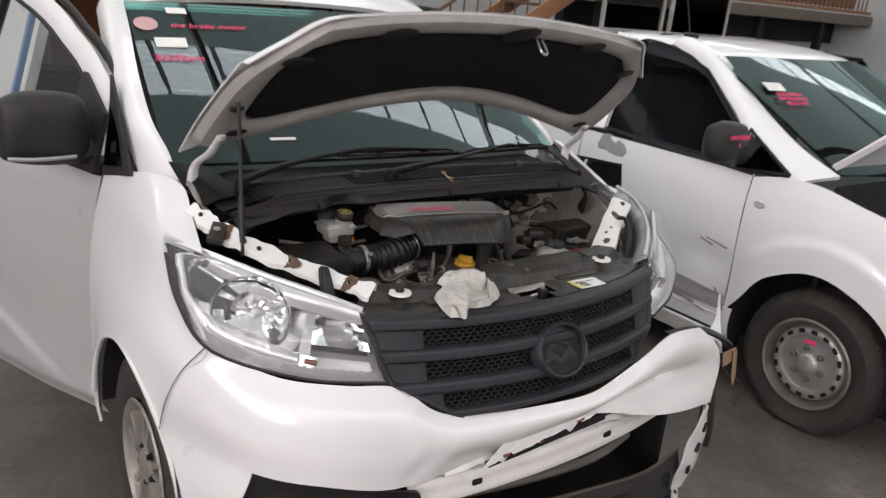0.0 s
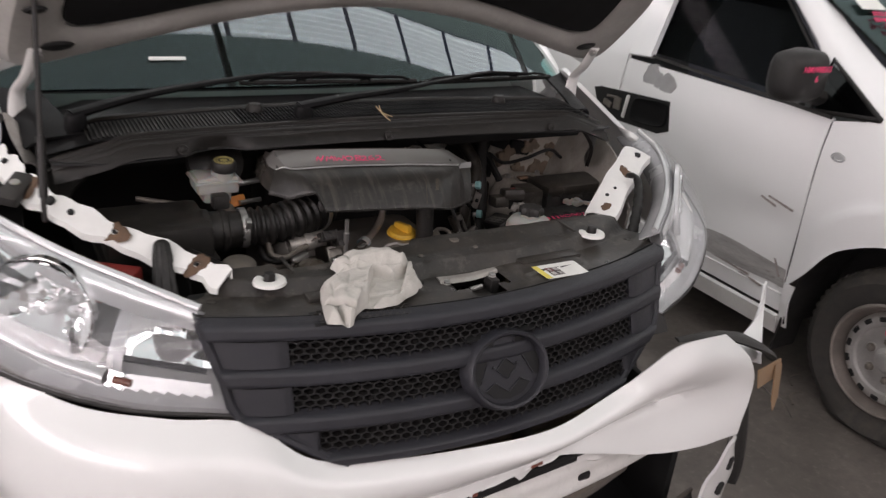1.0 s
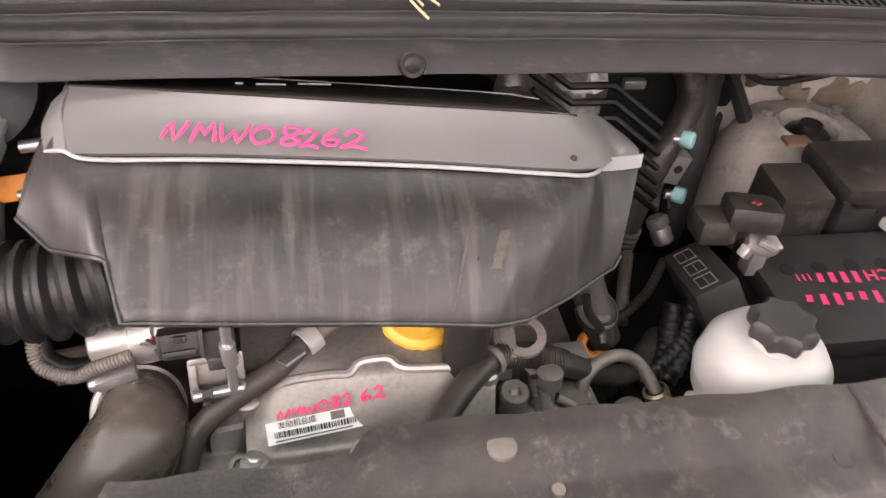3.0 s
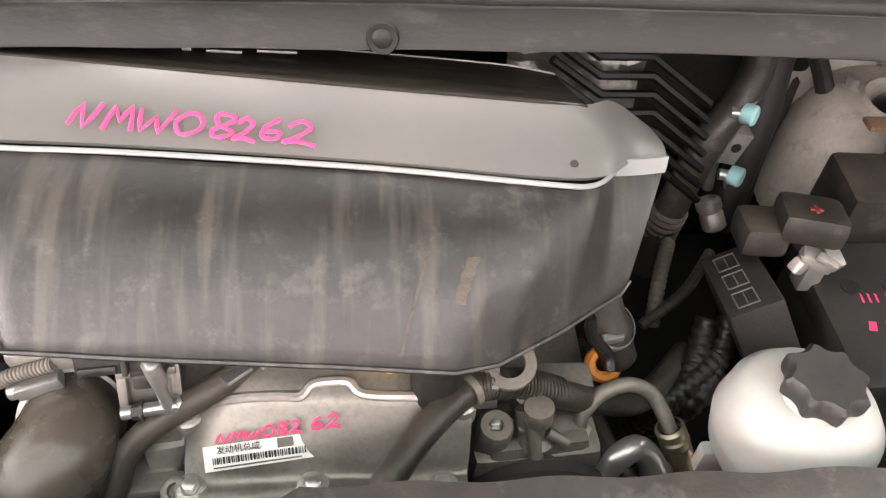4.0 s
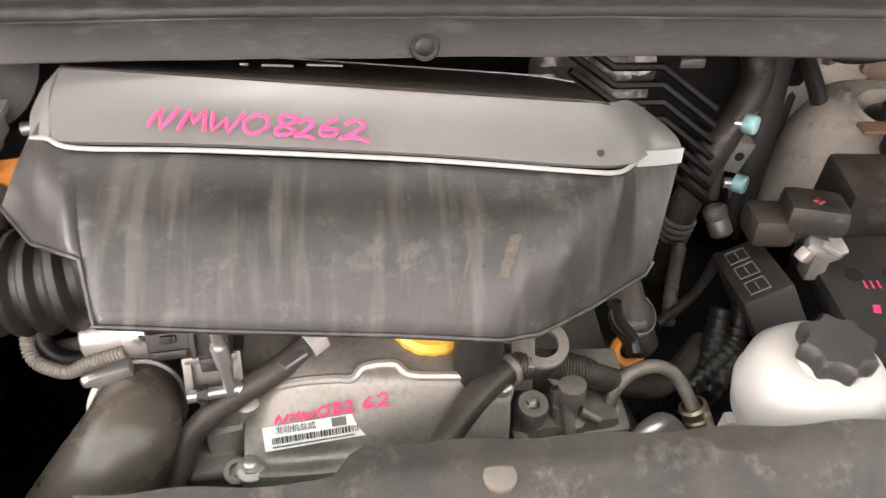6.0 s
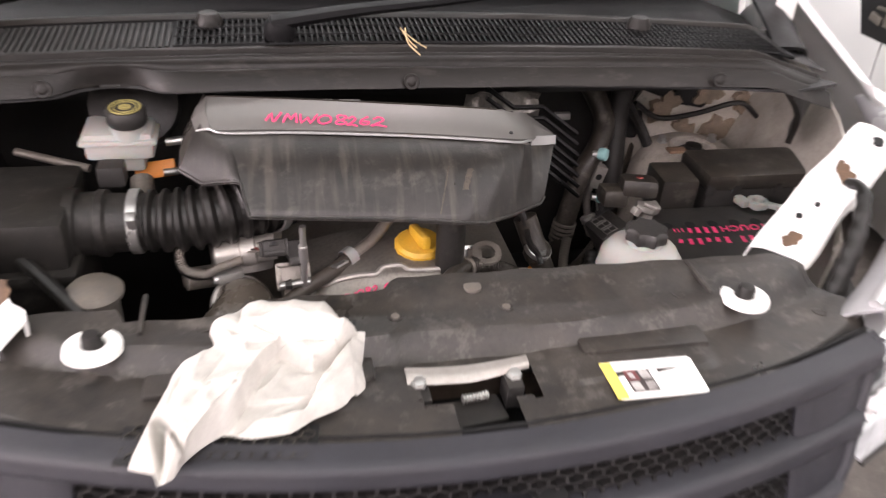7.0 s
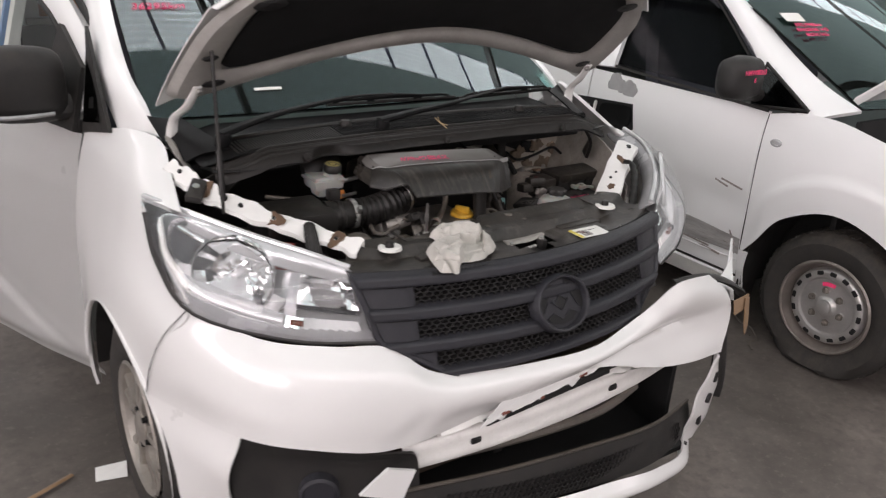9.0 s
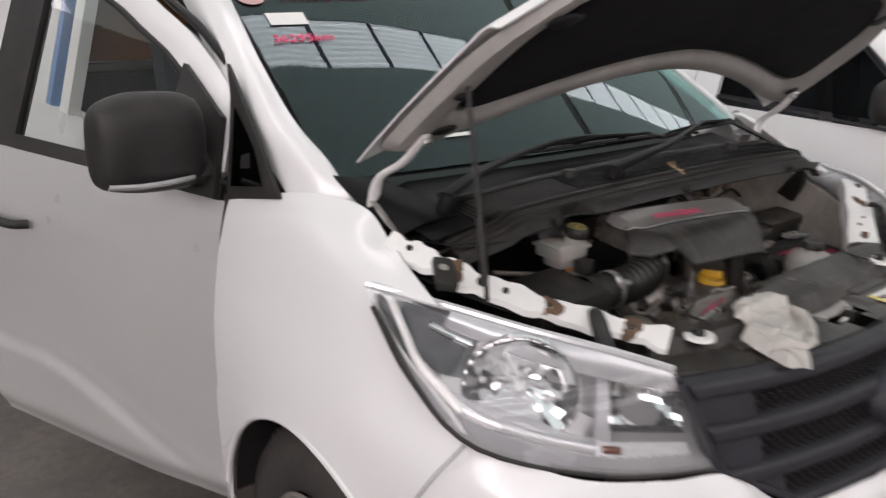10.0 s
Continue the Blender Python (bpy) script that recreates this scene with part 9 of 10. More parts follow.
# folded panels of the cloth: outline, height at its first and its fourth corner, how sharp its border is
FLAPS = [([(-0.250, 0.110), (-0.110, 0.095), (-0.105, -0.010), (-0.128, -0.038), (-0.158, -0.055), (-0.184, -0.036), (-0.215, -0.026), (-0.258, -0.030), (-0.285, 0.012)], 0.024, 0.036, 0.011),
         ([(-0.262, -0.012), (-0.215, -0.008), (-0.183, -0.022), (-0.209, -0.056), (-0.232, -0.103), (-0.258, -0.142), (-0.275, -0.165), (-0.290, -0.136), (-0.306, -0.100), (-0.335, -0.090), (-0.310, -0.030)], 0.028, 0.040, 0.005),
         ([(-0.250, -0.160), (-0.246, -0.126), (-0.215, -0.112), (-0.172, -0.103), (-0.146, -0.074), (-0.112, -0.026), (-0.080, -0.02), (-0.085, -0.110), (-0.19, -0.165)], 0.022, 0.026, 0.007),
         ([(-0.172, -0.104), (-0.150, -0.076), (-0.115, -0.020), (-0.085, -0.010), (-0.100, -0.050), (-0.146, -0.092)], 0.030, 0.038, 0.005),
         ([(-0.304, -0.096), (-0.288, -0.138), (-0.270, -0.170), (-0.300, -0.190), (-0.301, -0.150)], 0.034, 0.030, 0.006),
         ([(-0.340, -0.095), (-0.312, -0.098), (-0.3045, -0.145), (-0.309, -0.180), (-0.345, -0.165)], 0.028, 0.026, 0.006)]
CREASES = [((-0.300, -0.100), (-0.302, -0.165), 0.007), ((-0.262, -0.004), (-0.225, -0.012), 0.003), ((-0.130, -0.036), (-0.170, -0.048), 0.004), ((-0.225, 0.036), (-0.232, -0.010), 0.003), ((-0.200, -0.120), (-0.160, -0.090), 0.003), ((-0.285, -0.050), (-0.300, -0.100), 0.003), ((-0.240, -0.030), (-0.275, -0.100), 0.002)]


def flap_height(p, outline, h0, h1, sharp):
    """Height of a folded panel at p: a tilted plane that drops at its border."""
    inside, near = False, 1.0
    for i in range(len(outline)):
        a, b = outline[i - 1], outline[i]
        if (a[1] > p.y) != (b[1] > p.y) and p.x < (b[0] - a[0]) * (p.y - a[1]) / (b[1] - a[1]) + a[0]:
            inside = not inside
        ex, ey = b[0] - a[0], b[1] - a[1]
        t = max(0.0, min(1.0, ((p.x - a[0]) * ex + (p.y - a[1]) * ey) / (ex * ex + ey * ey)))
        near = min(near, math.hypot(p.x - a[0] - t * ex, p.y - a[1] - t * ey))
    if not inside:
        return 0.0
    a, b = outline[0], outline[3]
    t = ((p.x - a[0]) * (b[0] - a[0]) + (p.y - a[1]) * (b[1] - a[1])) / ((b[0] - a[0]) ** 2 + (b[1] - a[1]) ** 2)
    return (h0 + (h1 - h0) * max(-0.3, min(1.3, t))) * (1 - (1 - min(1.0, near / sharp)) ** 2)


def lobe_dist(p, a, b):
    a, b, p = Vector((*a, 0)), Vector((*b, 0)), Vector((p.x, p.y, 0))
    t = max(0.0, min(1.0, (p - a).dot(b - a) / (b - a).length_squared))
    c = (p - a).cross(b - a).z
    return (p - a - (b - a) * t).length, math.sin(math.pi * (0.15 + 0.70 * t)), -c


rg = bmesh.new()
rim_line = []
for i in range(len(RIM)):
    p0, p1, p2, p3 = (Vector((*RIM[(i + k) % len(RIM)], 0)) for k in (-1, 0, 1, 2))
    for k in range(11):
        t = k / 11
        sp = 0.5 * (2 * p1 + (p2 - p0) * t + (2 * p0 - 5 * p1 + 4 * p2 - p3) * t * t + (3 * p1 - p0 - 3 * p2 + p3) * t ** 3)
        rim_line.append(sp.lerp(p1.lerp(p2, t), 0.55))
mid = Vector((-0.200, -0.035, 0))
rows = []
NR = 66
for i in range(NR + 1):
    q = i / NR
    line = []
    for r in rim_line:
        p = mid.lerp(r, q)
        ground = panel_z(p.x, max(p.y, panel_front(p.x) + 0.02)) + 0.003 if p.y < 0.085 else 1.083
        h = 0.010 * (1 - q ** 4)
        h = max([h] + [flap_height(p, *f) for f in FLAPS])
        for a, b, amt in CREASES:
            d, w, side = lobe_dist(p, a, b)
            h -= 2.2 * amt * w * math.exp(-d / 0.004) - 0.35 * amt * w * math.exp(-((d - 0.014) / 0.008) ** 2)
        dist, pts_ = noise.voronoi(p * 22 + Vector((0.3, 0.7, 0.1)))
        tilt = noise.noise(Vector(pts_[0]) * 5.3)
        h += 0.07 * tilt * (p * 22 - Vector(pts_[0]) + Vector((0.3, 0.7, 0.1))).dot(Vector((0.7, 0.5, 0))) / 22
        h += 0.0035 * (1 - abs(noise.noise(Vector((p.x * 16 + p.y * 10, p.y * 20 - p.x * 26, 1))))) ** 5 + 0.0010 * noise.noise(p * 70)
        edge = 1 - q ** 9
        line.append((p.x, p.y, ground + max(0.0015, h * edge + 0.004 * q ** 4)))
    rows.append(line)
add_grid(rg, rows, True)
bmesh.ops.remove_doubles(rg, verts=rg.verts[:], dist=0.0003)
bmesh.ops.smooth_vert(rg, verts=rg.verts[:], factor=0.1)
rag = part("rag", rg, cloth, None, "crumpled off-white cotton rag on the radiator panel", 80, "", "rag")
for pts in ([(0.0, 0.395, 1.29), (0.012, 0.385, 1.275), (0.02, 0.37, 1.27)], [(0.004, 0.40, 1.285), (0.022, 0.392, 1.272), (0.035, 0.375, 1.268)], [(0.006, 0.39, 1.292), (0.008, 0.375, 1.276), (0.024, 0.362, 1.262)]):
    b = bmesh.new()
    tube(b, pts, 0.0012, 5, 5)
    part("straw", b, straw, None, "dry straw lying on the scuttle seal", 60, "", "straw")

# ---- second white van alongside ----
van2 = thing("van", "white van with a dented side and a flat front tyre", "van", at=(2.93, 1.5, 0))
X2 = 1.97


def side2(z):
    return float(np.interp(z, [0.2, 0.32, 0.45, 0.6, 0.8, 0.98, 1.1, 1.17], [0.05, 0.012, 0.0, 0.004, -0.008, -0.004, 0.012, 0.03])) + 0.38 * max(0.0, z - 1.17)


def s2(y, z, out=0.0):
    return Vector((X2 + side2(z) - out + 0.02 * max(0.0, -y) ** 2 * 4, y, z))


H2 = Vector((1.995, 0.085, 0.318))
wheel(H2, -1, 0.345, 0.222, 0.22, van2, "steel", 1.0)


def arch2(deg, r=0.425):
    a = radians(deg)
    return H2.y - r * math.cos(a), 0.335 + r * math.sin(a)


rows = []
zt = [(-0.55, 0.98), (-0.30, 1.05), (0.0, 1.11), (0.22, 1.15), (0.40, 1.145), (0.549, 1.115)]
for f in (0, 0.2, 0.5, 0.8, 1):
    line = []
    for (y, z), d, k in zip(zt, (8, 45, 90, 128, 155, 0), (1, 1, 1, 0.8, 0.4, 0)):
        ya, za = arch2(d) if d else (0.549, 0.42)
        q = Vector((0, y, z)).lerp(Vector((0, ya, za)), f)
        line.append(s2(min(q.y, 0.549), q.z, 0.014 * k * math.sin(math.pi * f) if f < 1 else 0.004 * k))
    rows.append(line)


def flare(p):
    """The raised lip round the wheel opening."""
    r = math.hypot(p.y - H2.y, (p.z - 0.335) * 0.95)
    return p - Vector((0.016 * max(0.0, min(1.0, (0.565 - r) / 0.035)) * max(0.0, min(1.0, (0.54 - p.y) / 0.08)), 0, 0))


part("front_wing", loft(rows, 8, 7, -0.008, flare), paint_b, van2, "white front wing")
rows = [[s2(-0.55, z), s2(-0.45, z), s2(arch2(8)[0] + 0.0, min(z, arch2(8)[1]))] for z in (0.95, 0.7, 0.5, 0.36)]
part("bumper_side", loft([[s2(-0.62, z), s2(-0.5, z), s2(-0.345, z)] for z in (0.66, 0.5, 0.34, 0.25)], 4, 4, 0.008), paint_dull, van2)
part("wing_tail", loft([[s2(arch2(a)[0], z), s2(0.525, z), s2(0.546, z)] for a, z in ((166, 0.44), (172, 0.39), (180, 0.335), (182, 0.24))], 4, 4, 0.008), paint_b, van2)
bm = bmesh.new()
add_grid(bm, [[(X2 + q, arch2(d, 0.435)[0], arch2(d, 0.435)[1]) for q in (0.01, 0.12, 0.3)] for d in range(-10, 196, 10)])
part("arch_liner", bm, black_plastic, van2, "black wheel arch liner")
part("arch_wall", block(bmesh.new(), (0.02, 0.9, 0.7), (X2 + 0.31, 0.09, 0.45), 0.005), black_void, van2)
b = bmesh.new()
loop3(b, [(1.985, 0.53, 0.34), (2.14, 0.53, 0.34), (2.14, 0.55, 0.12), (1.99, 0.55, 0.12)], 0.008)
part("mud_flap", b, black_plastic, van2, "black rubber mud flap")


def crumple(p):
    d = 0.012 * math.exp(-((p.y - 0.72) / 0.14) ** 2 - ((p.z - 0.66) / 0.05) ** 2) + 0.018 * math.exp(-((p.y - 0.62) / 0.10) ** 2 - ((p.z - 0.42) / 0.08) ** 2)
    return p + Vector((d + 0.002 * noise.noise(p * 5), 0, 0))


ys = (0.556, 0.75, 1.0, 1.3, 1.70)
door2 = part("front_door", loft([[s2(y, z) for y in ys] for z in (0.30, 0.38, 0.45, 0.6, 0.75, 0.9, 1.0, 1.08, 1.125)], 6, 4, -0.02, crumple), paint_b, van2, "scraped and dented white door")
part("sill", loft([[s2(y, z) for y in (0.55, 1.2, 1.9)] for z in (0.285, 0.24, 0.2)], 4, 3, 0.02), paint_dull, van2, "grey-white sill")
part("rear_side", loft([[s2(y, z) for y in (1.71, 2.6, 3.6, 4.6)] for z in (0.25, 0.32, 0.45, 0.6, 0.8, 0.98, 1.1, 1.17, 1.40, 1.53)], 4, 3, -0.02), paint_b, van2, "white blank load side")
# roof, pillars, glass
rows = []
for y, z in ((0.99, 1.622), (1.10, 1.662), (1.5, 1.695), (2.4, 1.665), (3.6, 1.615), (4.6, 1.575)):
    xo = side2(1.66) + 0.01
    rows.append([(X2 + xo - 0.006, y + 0.10, z - 0.10), (X2 + xo + 0.03, y + 0.04, z - 0.03), (X2 + 0.5, y, z + 0.006), (2.93, y - 0.02, z + 0.012), (5.86 - X2 - 0.5, y, z + 0.006), (5.86 - X2 - xo - 0.03, y + 0.04, z - 0.03), (5.86 - X2 - xo, y + 0.10, z - 0.10)])
part("roof", loft(rows, 5, 5, 0.02), paint_b, van2, "white roof panel")
b = bmesh.new()
rod(b, (2.35, 1.35, 1.70), (2.33, 1.42, 1.97), 0.004, 6)
an = part("aerial", b, black_plastic, van2, "thin black roof aerial")
part("aerial_base", block(bmesh.new(), (0.05, 0.07, 0.03), (2.35, 1.345, 1.712), 0.01), black_plastic, an)
def screen2(x, s):
    k = (x - 2.93) / (0.80 - 0.06 * s)
    return Vector((x, 0.175 + 0.865 * s - 0.20 * (1 - k * k) * (1 - 0.5 * s), 1.205 + 0.430 * s + 0.01 * (1 - k * k)))


PIL = [(0.30, 1.150), (0.50, 1.245), (0.70, 1.375), (0.90, 1.525), (1.02, 1.61), (1.14, 1.665), (1.30, 1.70)]
rows = []
for y, z in PIL:
    p = s2(y, z)
    low_w = max(0.0, (0.95 - y) / 0.65)
    rows.append([p + Vector((-0.002, 0.055, -0.045)), p + Vector((0.002, 0.02, -0.012)), p + Vector((0.022, -0.012, 0.008)), p + Vector((0.060 + 0.045 * low_w, -0.032 - 0.075 * low_w, 0.006 + 0.040 * low_w))])
part("windscreen_pillar", loft(rows, 4, 5, 0.02), paint_b, van2, "white windscreen pillar")
b = bmesh.new()
pts = [s2(y + 0.06, z - 0.05, -0.004) for y, z in PIL] + [s2(1.5, 1.665, -0.004), s2(1.56, 1.655, -0.004)]
tube(b, [p + Vector((0.008, 0, 0)) for p in pts], 0.007, 4, 8)
part("window_seal", b, rubber, van2)
rows = [[s2(1.545, 1.15, -0.006), s2(1.68, 1.14, 0.0)], [s2(1.56, 1.40, -0.006), s2(1.70, 1.40, 0.0)], [s2(1.58, 1.66, -0.006), s2(1.72, 1.68, 0.0)]]
part("door_pillar", loft(rows, 3, 4, 0.03), paint_b, van2, "white door pillar")
belt = loft([[s2(y, z0, 0.004) for y, z0 in ((0.556, 1.118), (1.0, 1.135), (1.54, 1.155))], [s2(y, z0, 0.004) for y, z0 in ((0.556, 1.132), (1.0, 1.148), (1.54, 1.168))]], 5, 2, 0.012)
part("belt_strip", belt, black_plastic, van2)
b = bmesh.new()
loop3(b, [s2(0.70, 1.16, -0.012), s2(1.555, 1.175, -0.012), s2(1.575, 1.655, -0.012), s2(1.32, 1.655, -0.012), s2(1.05, 1.565, -0.012), s2(0.78, 1.375, -0.012), s2(0.70, 1.30, -0.012)], 0.005)
# Reflection is dimmed by colour so the bright sheets don't show in it.
g = part("door_glass", b, M_glass("dim_mirror_side_glass", (0.34, 0.35, 0.37), 1.45, 0.0, 0.12), van2, "dark side window with a dimmed reflection")
g.visible_shadow = False
b = bmesh.new()
loop3(b, [s2(0.385, 1.165, -0.006), s2(0.655, 1.135, -0.006), s2(0.655, 1.30, -0.006), s2(0.62, 1.285, -0.006)], 0.006)
part("quarter_glass", b, glass_dark, van2, "dark triangular quarter window")
b = bmesh.new()
tube(b, [s2(0.375, 1.160, -0.002), s2(0.66, 1.128, -0.002), s2(0.665, 1.32, -0.002), s2(0.375, 1.160, -0.002)], 0.010, 1, 8, smooth=False)
part("quarter_seal", b, rubber, van2)


rows = [[screen2(2.93 + (0.83 - 0.09 * s) * k, s) for k in (-1, -0.6, 0, 0.6, 1)] for s in (0, 0.33, 0.66, 1)]
scr2 = part("windscreen", loft(rows, 5, 5, 0.005), glass_screen, van2, "tinted windscreen with pink writing")
scr2.visible_shadow = False
b = bmesh.new()
for sg in (-1, 1):
    add_grid(b, [[screen2(2.93 + (0.83 - 0.09 * s) * sg * k, s) + Vector((0, 0.01, -0.01)) for s in np.linspace(0, 1, 10)] for k in (1.0, 0.93)])
add_grid(b, [[screen2(2.93 + 0.74 * k, s) + Vector((0, 0.01, -0.01)) for k in np.linspace(-1, 1, 10)] for s in (0.93, 1.0)])
bmesh.ops.solidify(b, geom=b.faces[:], thickness=0.003)
part("screen_border", b, black_void, van2)


def on2(x, s):
    return frame_of(screen2(x, s) + Vector((0, -0.008, 0.012)), screen2(x + 0.02, s) - screen2(x - 0.02, s), screen2(x, s + 0.02) - screen2(x, s - 0.02))


part("paper_sticker", plate(bmesh.new(), [(-0.055, -0.035), (0.055, -0.035), (0.055, 0.035), (-0.055, 0.035)], 0.001, 0, on2(2.29, 0.70)), paper, scr2, "white paper sticker", 0)
for i, txt in enumerate(("332,998km", "ENGINE VG", "BOX VG")):
    lettering("pink_writing", txt, 0.036, on2(2.335, 0.70) @ Matrix.Translation((0, -0.066 - i * 0.040, 0)), pink, scr2, 0.15, "pink marker writing", 0.0006)
# cabin
part("dashboard", block(bmesh.new(), (1.5, 0.45, 0.25), (2.93, 0.62, 1.05), 0.06), dash_mat, van2)
seat(2.50, 1.15, van2), seat(3.35, 1.15, van2)
part("bulkhead", block(bmesh.new(), (1.55, 0.03, 1.2), (2.93, 1.85, 1.1), 0.01), dash_mat, van2, "dark cabin partition")
part("cabin_floor", block(bmesh.new(), (1.7, 3.8, 0.05), (2.93, 2.6, 0.42), 0.01), black_void, van2)
part("far_side", loft([[(5.86 - s2(y, z).x, y, z) for y in (0.0, 1.6, 3.2, 4.6)] for z in (0.25, 0.6, 1.0, 1.17)], 3, 3, 0.02), paint_b, van2)
part("far_side_upper", loft([[(5.86 - s2(y, z).x, y, z) for y in (1.7, 3.2, 4.6)] for z in (1.17, 1.40, 1.53)], 3, 3, 0.02), paint_b, van2)
# Tint near black stands in for the dark cabin and hides the wall beyond.
part("far_door_glass", loft([[(5.86 - s2(y, z).x, y + 0.9 * (z - 1.17) * (y < 1), z) for y in (0.6, 1.1, 1.7)] for z in (1.17, 1.4, 1.66)], 3, 3, 0.006), M_glass("blackened_far_glass", (0.03, 0.032, 0.035), 1.45), van2, "far door window blackened for a dark cabin")
part("tail", loft([[(2.0, 4.62, 0.3), (2.93, 4.7, 0.3), (3.86, 4.62, 0.3)], [(2.0, 4.62, 1.2), (2.93, 4.7, 1.2), (3.86, 4.62, 1.2)], [(2.17, 4.6, 1.52), (2.93, 4.66, 1.57), (3.69, 4.6, 1.52)]], 4, 4, 0.02), paint_b, van2)
for sg, y in ((-1, 3.3), (1, 3.3)):
    wheel(Vector((2.93 + sg * 0.93, y, 0.345)), sg, 0.345, 0.222, 0.22, van2, "steel")
wheel(Vector((3.865, 0.085, 0.345)), 1, 0.345, 0.222, 0.22, van2, "steel")
fabric_b = M("blue_grey_seat_fabric", (0.075, 0.08, 0.095), 0.9, 0, 0.2, 8, 0.1, 0.3, 300)
for x in (2.40, 3.42):
    st = part("seat", loft([[(x - w, 1.42 + dy, z), (x, 1.39 + dy, z), (x + w, 1.42 + dy, z)] for z, w, dy in ((0.85, 0.24, 0.0), (1.05, 0.25, 0.03), (1.30, 0.24, 0.08), (1.43, 0.19, 0.11), (1.45, 0.12, 0.13))], 5, 5, 0.10), fabric_b, van2, "blue-grey cloth seat")
    part("headrest", loft([[(x - w, 1.535 + dy, z), (x, 1.515 + dy, z), (x + w, 1.535 + dy, z)] for z, w, dy in ((1.46, 0.11, 0.0), (1.52, 0.14, 0.01), (1.58, 0.13, 0.02), (1.61, 0.09, 0.03))], 5, 5, 0.08), fabric_b, st)
wh = bmesh.new()
tube(wh, [(2.40 + 0.185 * math.cos(a), 0.93 - 0.09 * math.sin(a), 1.17 + 0.165 * math.sin(a)) for a in [math.tau * k / 24 for k in range(25)]], 0.015, 1, 8, smooth=False)
part("steering_wheel", wh, black_plastic, van2, "black steering wheel")
# mirror, handles, marks
rows = []
M2 = pose(1.81, 0.625, 1.275)
for x, sy, sz in ((-0.11, 0.03, 0.05), (-0.09, 0.06, 0.085), (0.0, 0.075, 0.10), (0.08, 0.07, 0.09), (0.115, 0.04, 0.06)):
    rows.append([M2 @ Vector((x, sy * abs(math.cos(a)) ** 0.7 * math.copysign(1, math.cos(a)), sz * abs(math.sin(a)) ** 0.7 * math.copysign(1, math.sin(a)))) for a in [math.tau * k / 20 for k in range(20)]])
b = bmesh.new()
vs = add_grid(b, rows, True)
b.faces.new(vs[0][::-1]), b.faces.new(vs[-1])
mir2 = part("door_mirror", b, black_plastic, door2, "black door mirror with pink writing", 60)
b = bmesh.new()
tube(b, [M2 @ Vector((0.06, 0, -0.06)), M2 @ Vector((0.12, 0.02, -0.08)), s2(0.66, 1.18)], [0.04, 0.045, 0.05], 4, 10, flat=0.7)
part("mirror_arm", b, black_plastic, door2)
mm = frame_of(M2 @ Vector((0.0, -0.079, 0.035)), (1, 0, 0), (0, 0.1, 1))
lettering("pink_writing", "NMW08263", 0.030, mm, pink, door2, 0.1, "pink marker writing", 0.0004)
lettering("pink_writing", "6", 0.030, mm @ Matrix.Translation((0, -0.034, 0)), pink, door2, 0.1, "pink marker writing", 0.0004)
rec = bmesh.new()
loop3(rec, [s2(1.36, 0.99, 0.002), s2(1.33, 0.857, 0.002), s2(1.40, 0.828, 0.002), s2(1.82, 0.815, 0.002), s2(1.89, 0.94, 0.002), s2(1.84, 0.955, 0.002)], 0.03, (-1, 0, 0))
hr = part("handle_recess", rec, black_void, door2, "black recess of a missing door handle", 20)
cup = bmesh.new()
rows = []
for q, d in ((1.0, 0.006), (0.94, 0.009), (0.86, 0.006), (0.5, 0.0035), (0.05, 0.003)):
    line = []
    for k in range(28):
        a = math.tau * k / 28
        u = abs(math.cos(a)) ** 0.5 * math.copysign(1, math.cos(a)) * 0.125 * q
        v = abs(math.sin(a)) ** 0.5 * math.copysign(1, math.sin(a)) * 0.062 * q
        line.append(s2(1.475 + u, 0.912 + v - 0.10 * u, d))
    rows.append(line)
vs = add_grid(cup, rows, True)
cup.faces.new(vs[-1])
part("handle_cup", cup, tray_plastic, door2, "glossy black handle cup")
part("handle_stub", block(bmesh.new(), (0.016, 0.016, 0.115), (X2 - 0.012, 1.635, 0.90), 0.005, (8, 0, 0)), paint_dull, door2, "cream upright stub")
for y, z, sy, sz, r in ((1.70, 0.90, 0.05, 0.06, 0), (1.77, 0.885, 0.06, 0.03, 10), (1.74, 0.925, 0.08, 0.012, -4)):
    part("handle_mechanism", block(bmesh.new(), (0.012, sy, sz), (X2 - 0.010, y, z), 0.004, (r, 0, 0)), alu_dirty, door2)
primer = M("grey_primer", (0.36, 0.355, 0.35), 0.7, 0, 0.15, 12, 0.05, 0.05)
for y, z, r in ((1.405, 1.058, 0.050), (1.515, 1.072, 0.056), (1.46, 1.062, 0.036)):
    b = bmesh.new()
    lathe(b, [(r, -0.02), (r * 0.98, 0.002), (0, 0.0025)], s2(y, z, 0.001), (-1, 0, 0.06), 28, lambda s, k: 1 + 0.10 * math.sin(s * 3 + y * 9) + 0.05 * math.sin(s * 7 + y * 31))
    part("sanded_spot", b, primer, door2, "", 0)
rep = bmesh.new()
lathe(rep, [(0.030, 0.0), (0.030, 0.004), (0.020, 0.006), (0.018, 0.002), (0, 0.003)], s2(0.475, 0.995, 0.0), (-1, 0, 0), 24)
for v in rep.verts:
    v.co.z = 0.995 + (v.co.z - 0.995) * 0.6
part("side_repeater", rep, lamp_silver, van2, "clear side indicator")
b = bmesh.new()
tube(b, [s2(0.5525, z, -0.006) for z in (0.30, 0.5, 0.7, 0.9, 1.0, 1.112)], 0.0048, 3, 6)
part("panel_gap", b, black_void, van2)
scrape_mat = M("brown_scrape", (0.38, 0.33, 0.31), 0.7, 0, 0.4, 40, 0.2, 0.1)
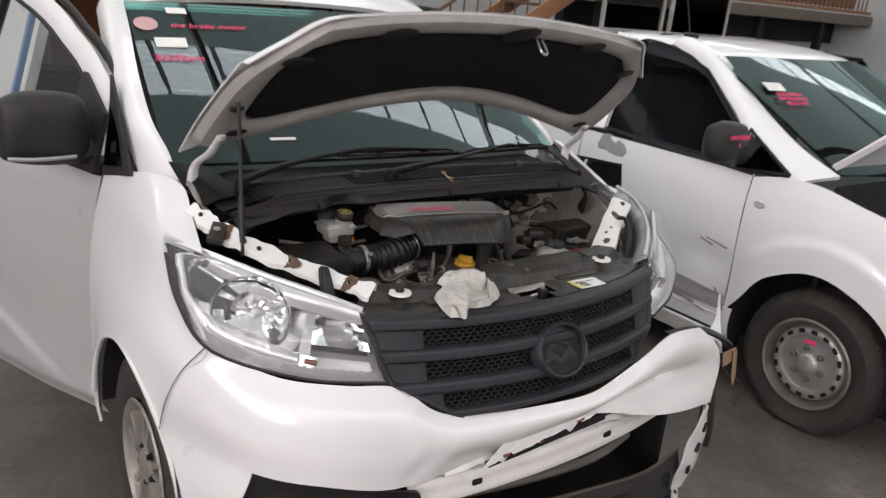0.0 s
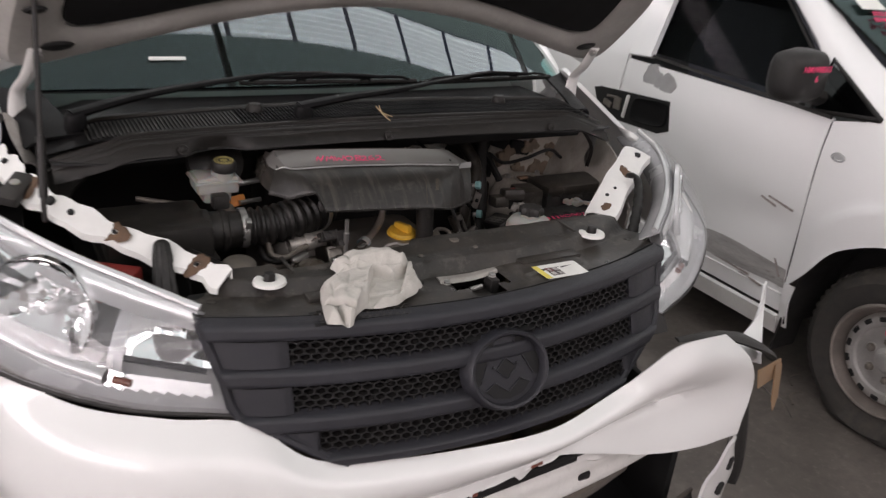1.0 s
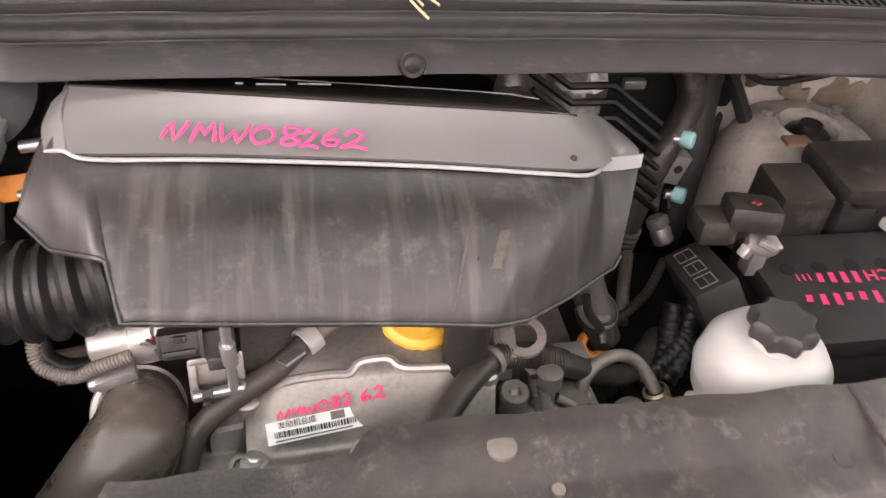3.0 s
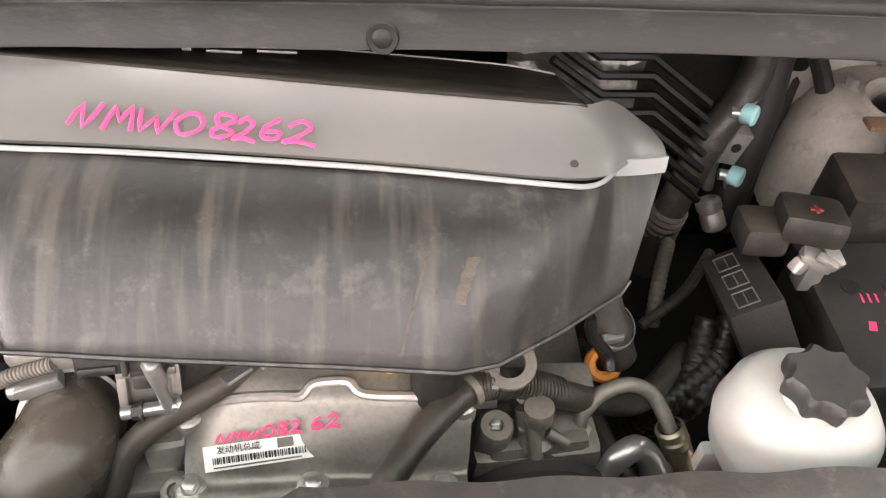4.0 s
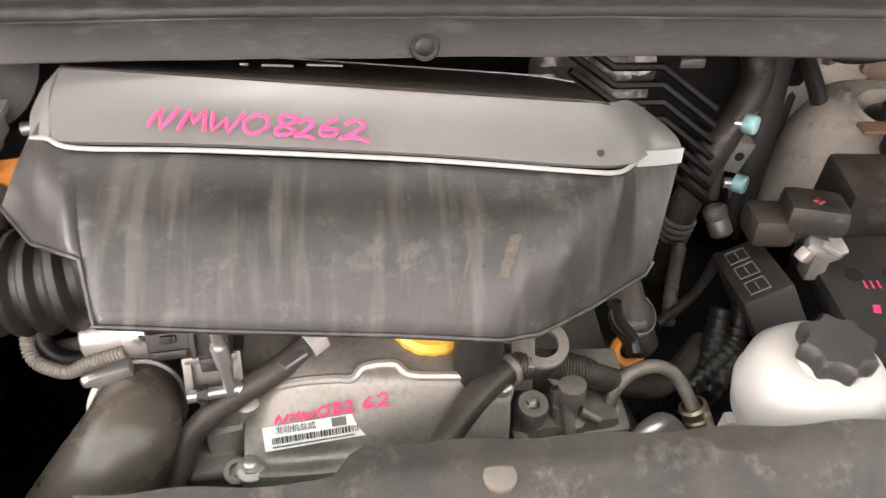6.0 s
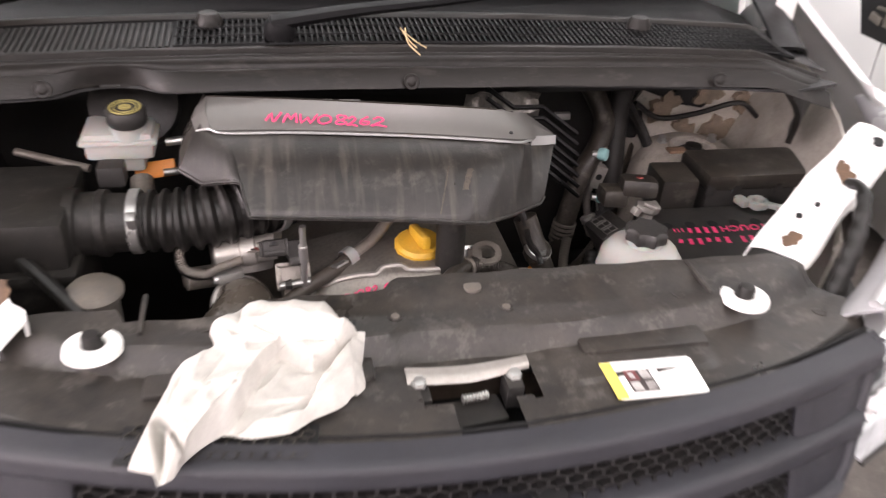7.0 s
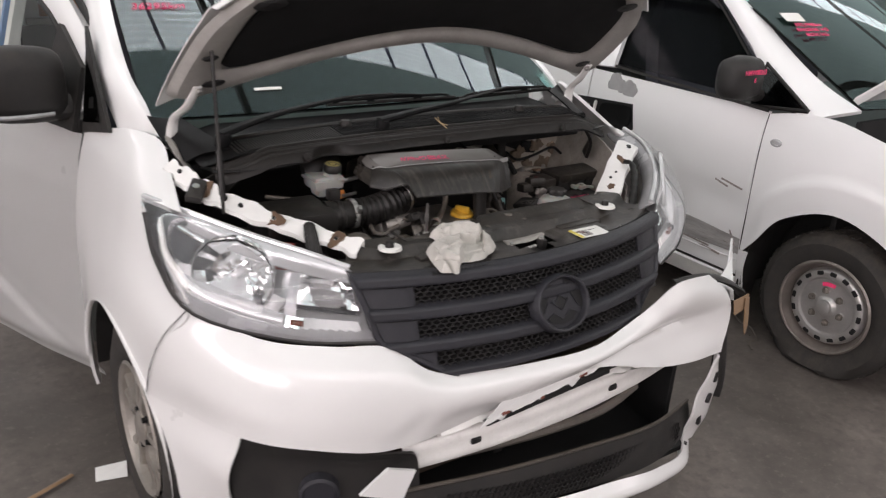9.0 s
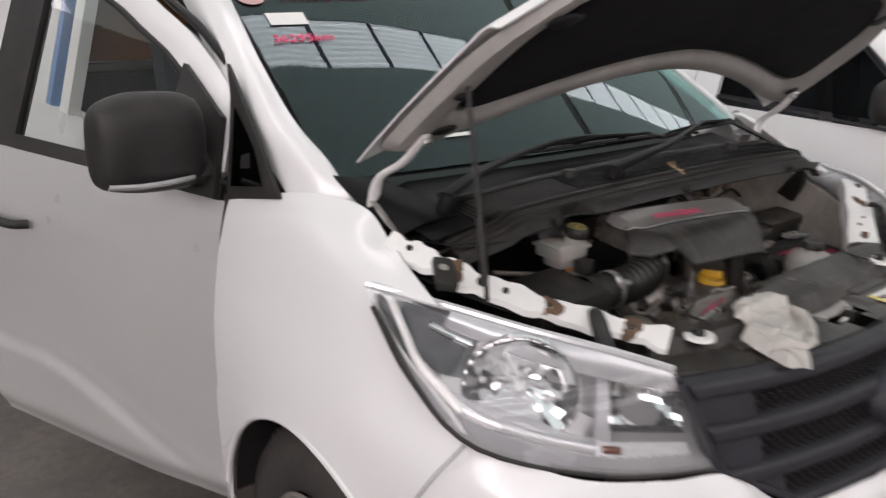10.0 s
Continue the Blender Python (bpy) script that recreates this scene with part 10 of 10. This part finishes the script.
for y, z, l, r in ((0.66, 0.745, 0.16, 10), (0.72, 0.735, 0.10, 14), (0.62, 0.50, 0.16, 60), (0.60, 0.42, 0.12, 50), (0.85, 0.40, 0.3, 3), (0.66, 0.45, 0.2, -20), (0.75, 0.38, 0.22, 6)):
    b = bmesh.new()
    block(b, (0.010, l * 0.8, 0.009), crumple(s2(y, z, 0.0)) - Vector((-0.0035, 0, 0)), 0, (r, 0, 0))
    part("scrape", b, scrape_mat, door2, "", 0)
# Shading of the door's foot, put into a grey colour with scuffs.
band = bmesh.new()
rows = [[crumple(s2(y, z + 0.012 * math.sin(y * 9) * (z > 0.44), 0.0035)) for y in np.linspace(0.56, 1.69, 24)] for z in (0.405, 0.44, 0.475, 0.50)]
add_grid(band, rows)
part("shaded_scuff_band", band, M("shaded_door_band", (0.42, 0.405, 0.39), 0.5, 0, 0.35, 7, 0.12, 0.1, 120, stretch=(1, 0.4, 3), scuff=0.5), door2, "grey band along the door foot, shading and scuffs in its colour")
b = bmesh.new()
tube(b, [crumple(s2(y, 0.375, 0.001)) for y in np.linspace(0.56, 1.69, 16)], 0.004, 1, 6)
part("crease_line", b, paint_b, door2)
# nose: open bonnet edge and dark bay at the far edge of view
rows = [[(2.05, 0.215, 1.240), (2.10, 0.200, 1.262), (2.5, 0.10, 1.29), (3.4, 0.10, 1.29)], [(2.04, 0.11, 1.325), (2.09, 0.10, 1.350), (2.5, 0.02, 1.38), (3.4, 0.02, 1.38)], [(2.04, -0.01, 1.430), (2.09, -0.02, 1.460), (2.5, -0.10, 1.49), (3.4, -0.10, 1.49)], [(2.06, -0.22, 1.60), (2.11, -0.23, 1.63), (2.5, -0.31, 1.66), (3.4, -0.31, 1.66)]]
part("bonnet", loft(rows, 4, 4, 0.03), paint_b, van2, "open white bonnet")
part("bay_wall", block(bmesh.new(), (1.7, 0.03, 0.7), (2.93, 0.18, 0.80), 0.01), black_void, van2)
part("bay_mass", block(bmesh.new(), (1.5, 0.5, 0.4), (2.95, -0.15, 0.75), 0.05), black_plastic, van2)
b = bmesh.new()
tube(b, [(2.08, 0.16, 1.05), (2.12, 0.05, 1.0), (2.14, -0.1, 0.95), (2.2, -0.2, 0.92)], 0.03, 5, 10)
part("bay_hose", b, black_plastic, van2)
rows = [[(2.03, -0.28, 1.02), (2.12, -0.45, 0.98), (2.35, -0.55, 0.95)], [(2.01, -0.33, 0.92), (2.1, -0.52, 0.88), (2.35, -0.63, 0.85)], [(2.02, -0.42, 0.82), (2.1, -0.56, 0.78), (2.35, -0.66, 0.75)]]
part("head_lamp", loft(rows, 4, 4, 0.01), lamp_silver, van2, "clear headlamp")
rows = [[(2.02, -0.45, 0.75), (2.3, -0.68, 0.75), (2.93, -0.78, 0.78), (3.56, -0.68, 0.75), (3.84, -0.45, 0.75)], [(2.0, -0.5, 0.5), (2.3, -0.74, 0.5), (2.93, -0.84, 0.5), (3.56, -0.74, 0.5), (3.86, -0.5, 0.5)], [(2.02, -0.48, 0.28), (2.3, -0.7, 0.26), (2.93, -0.8, 0.26), (3.56, -0.7, 0.26), (3.84, -0.48, 0.28)]]
part("front_bumper", loft(rows, 5, 5, 0.01), paint_b, van2, "white front bumper")

# ---- litter on the floor ----
b = bmesh.new()
loop3(b, [(-1.00, 0.86, 0.006), (-0.90, 0.84, 0.004), (-0.885, 0.905, 0.022), (-0.985, 0.93, 0.012)], 0.002)
part("paper_scrap", b, paper, None, "torn white paper scrap on the floor", 0, "", "paper")
b = bmesh.new()
tube(b, [(-1.22, 0.86, 0.012), (-1.12, 0.90, 0.014), (-1.06, 0.93, 0.012)], 0.010, 4, 6, flat=0.4)
part("wood_strip", b, cardboard, None, "short brown wooden strip on the floor", 60, "", "strip")
for x, y in ((1.90, 0.32), (2.02, 0.42)):
    b = bmesh.new()
    tube(b, [(x, y, 0.008), (x + 0.05, y + 0.05, 0.01), (x + 0.12, y + 0.05, 0.008)], 0.006, 4, 5, flat=0.5)
    part("twig", b, hose_grey, None, "dull brown twig on the floor", 60, "", "twig")
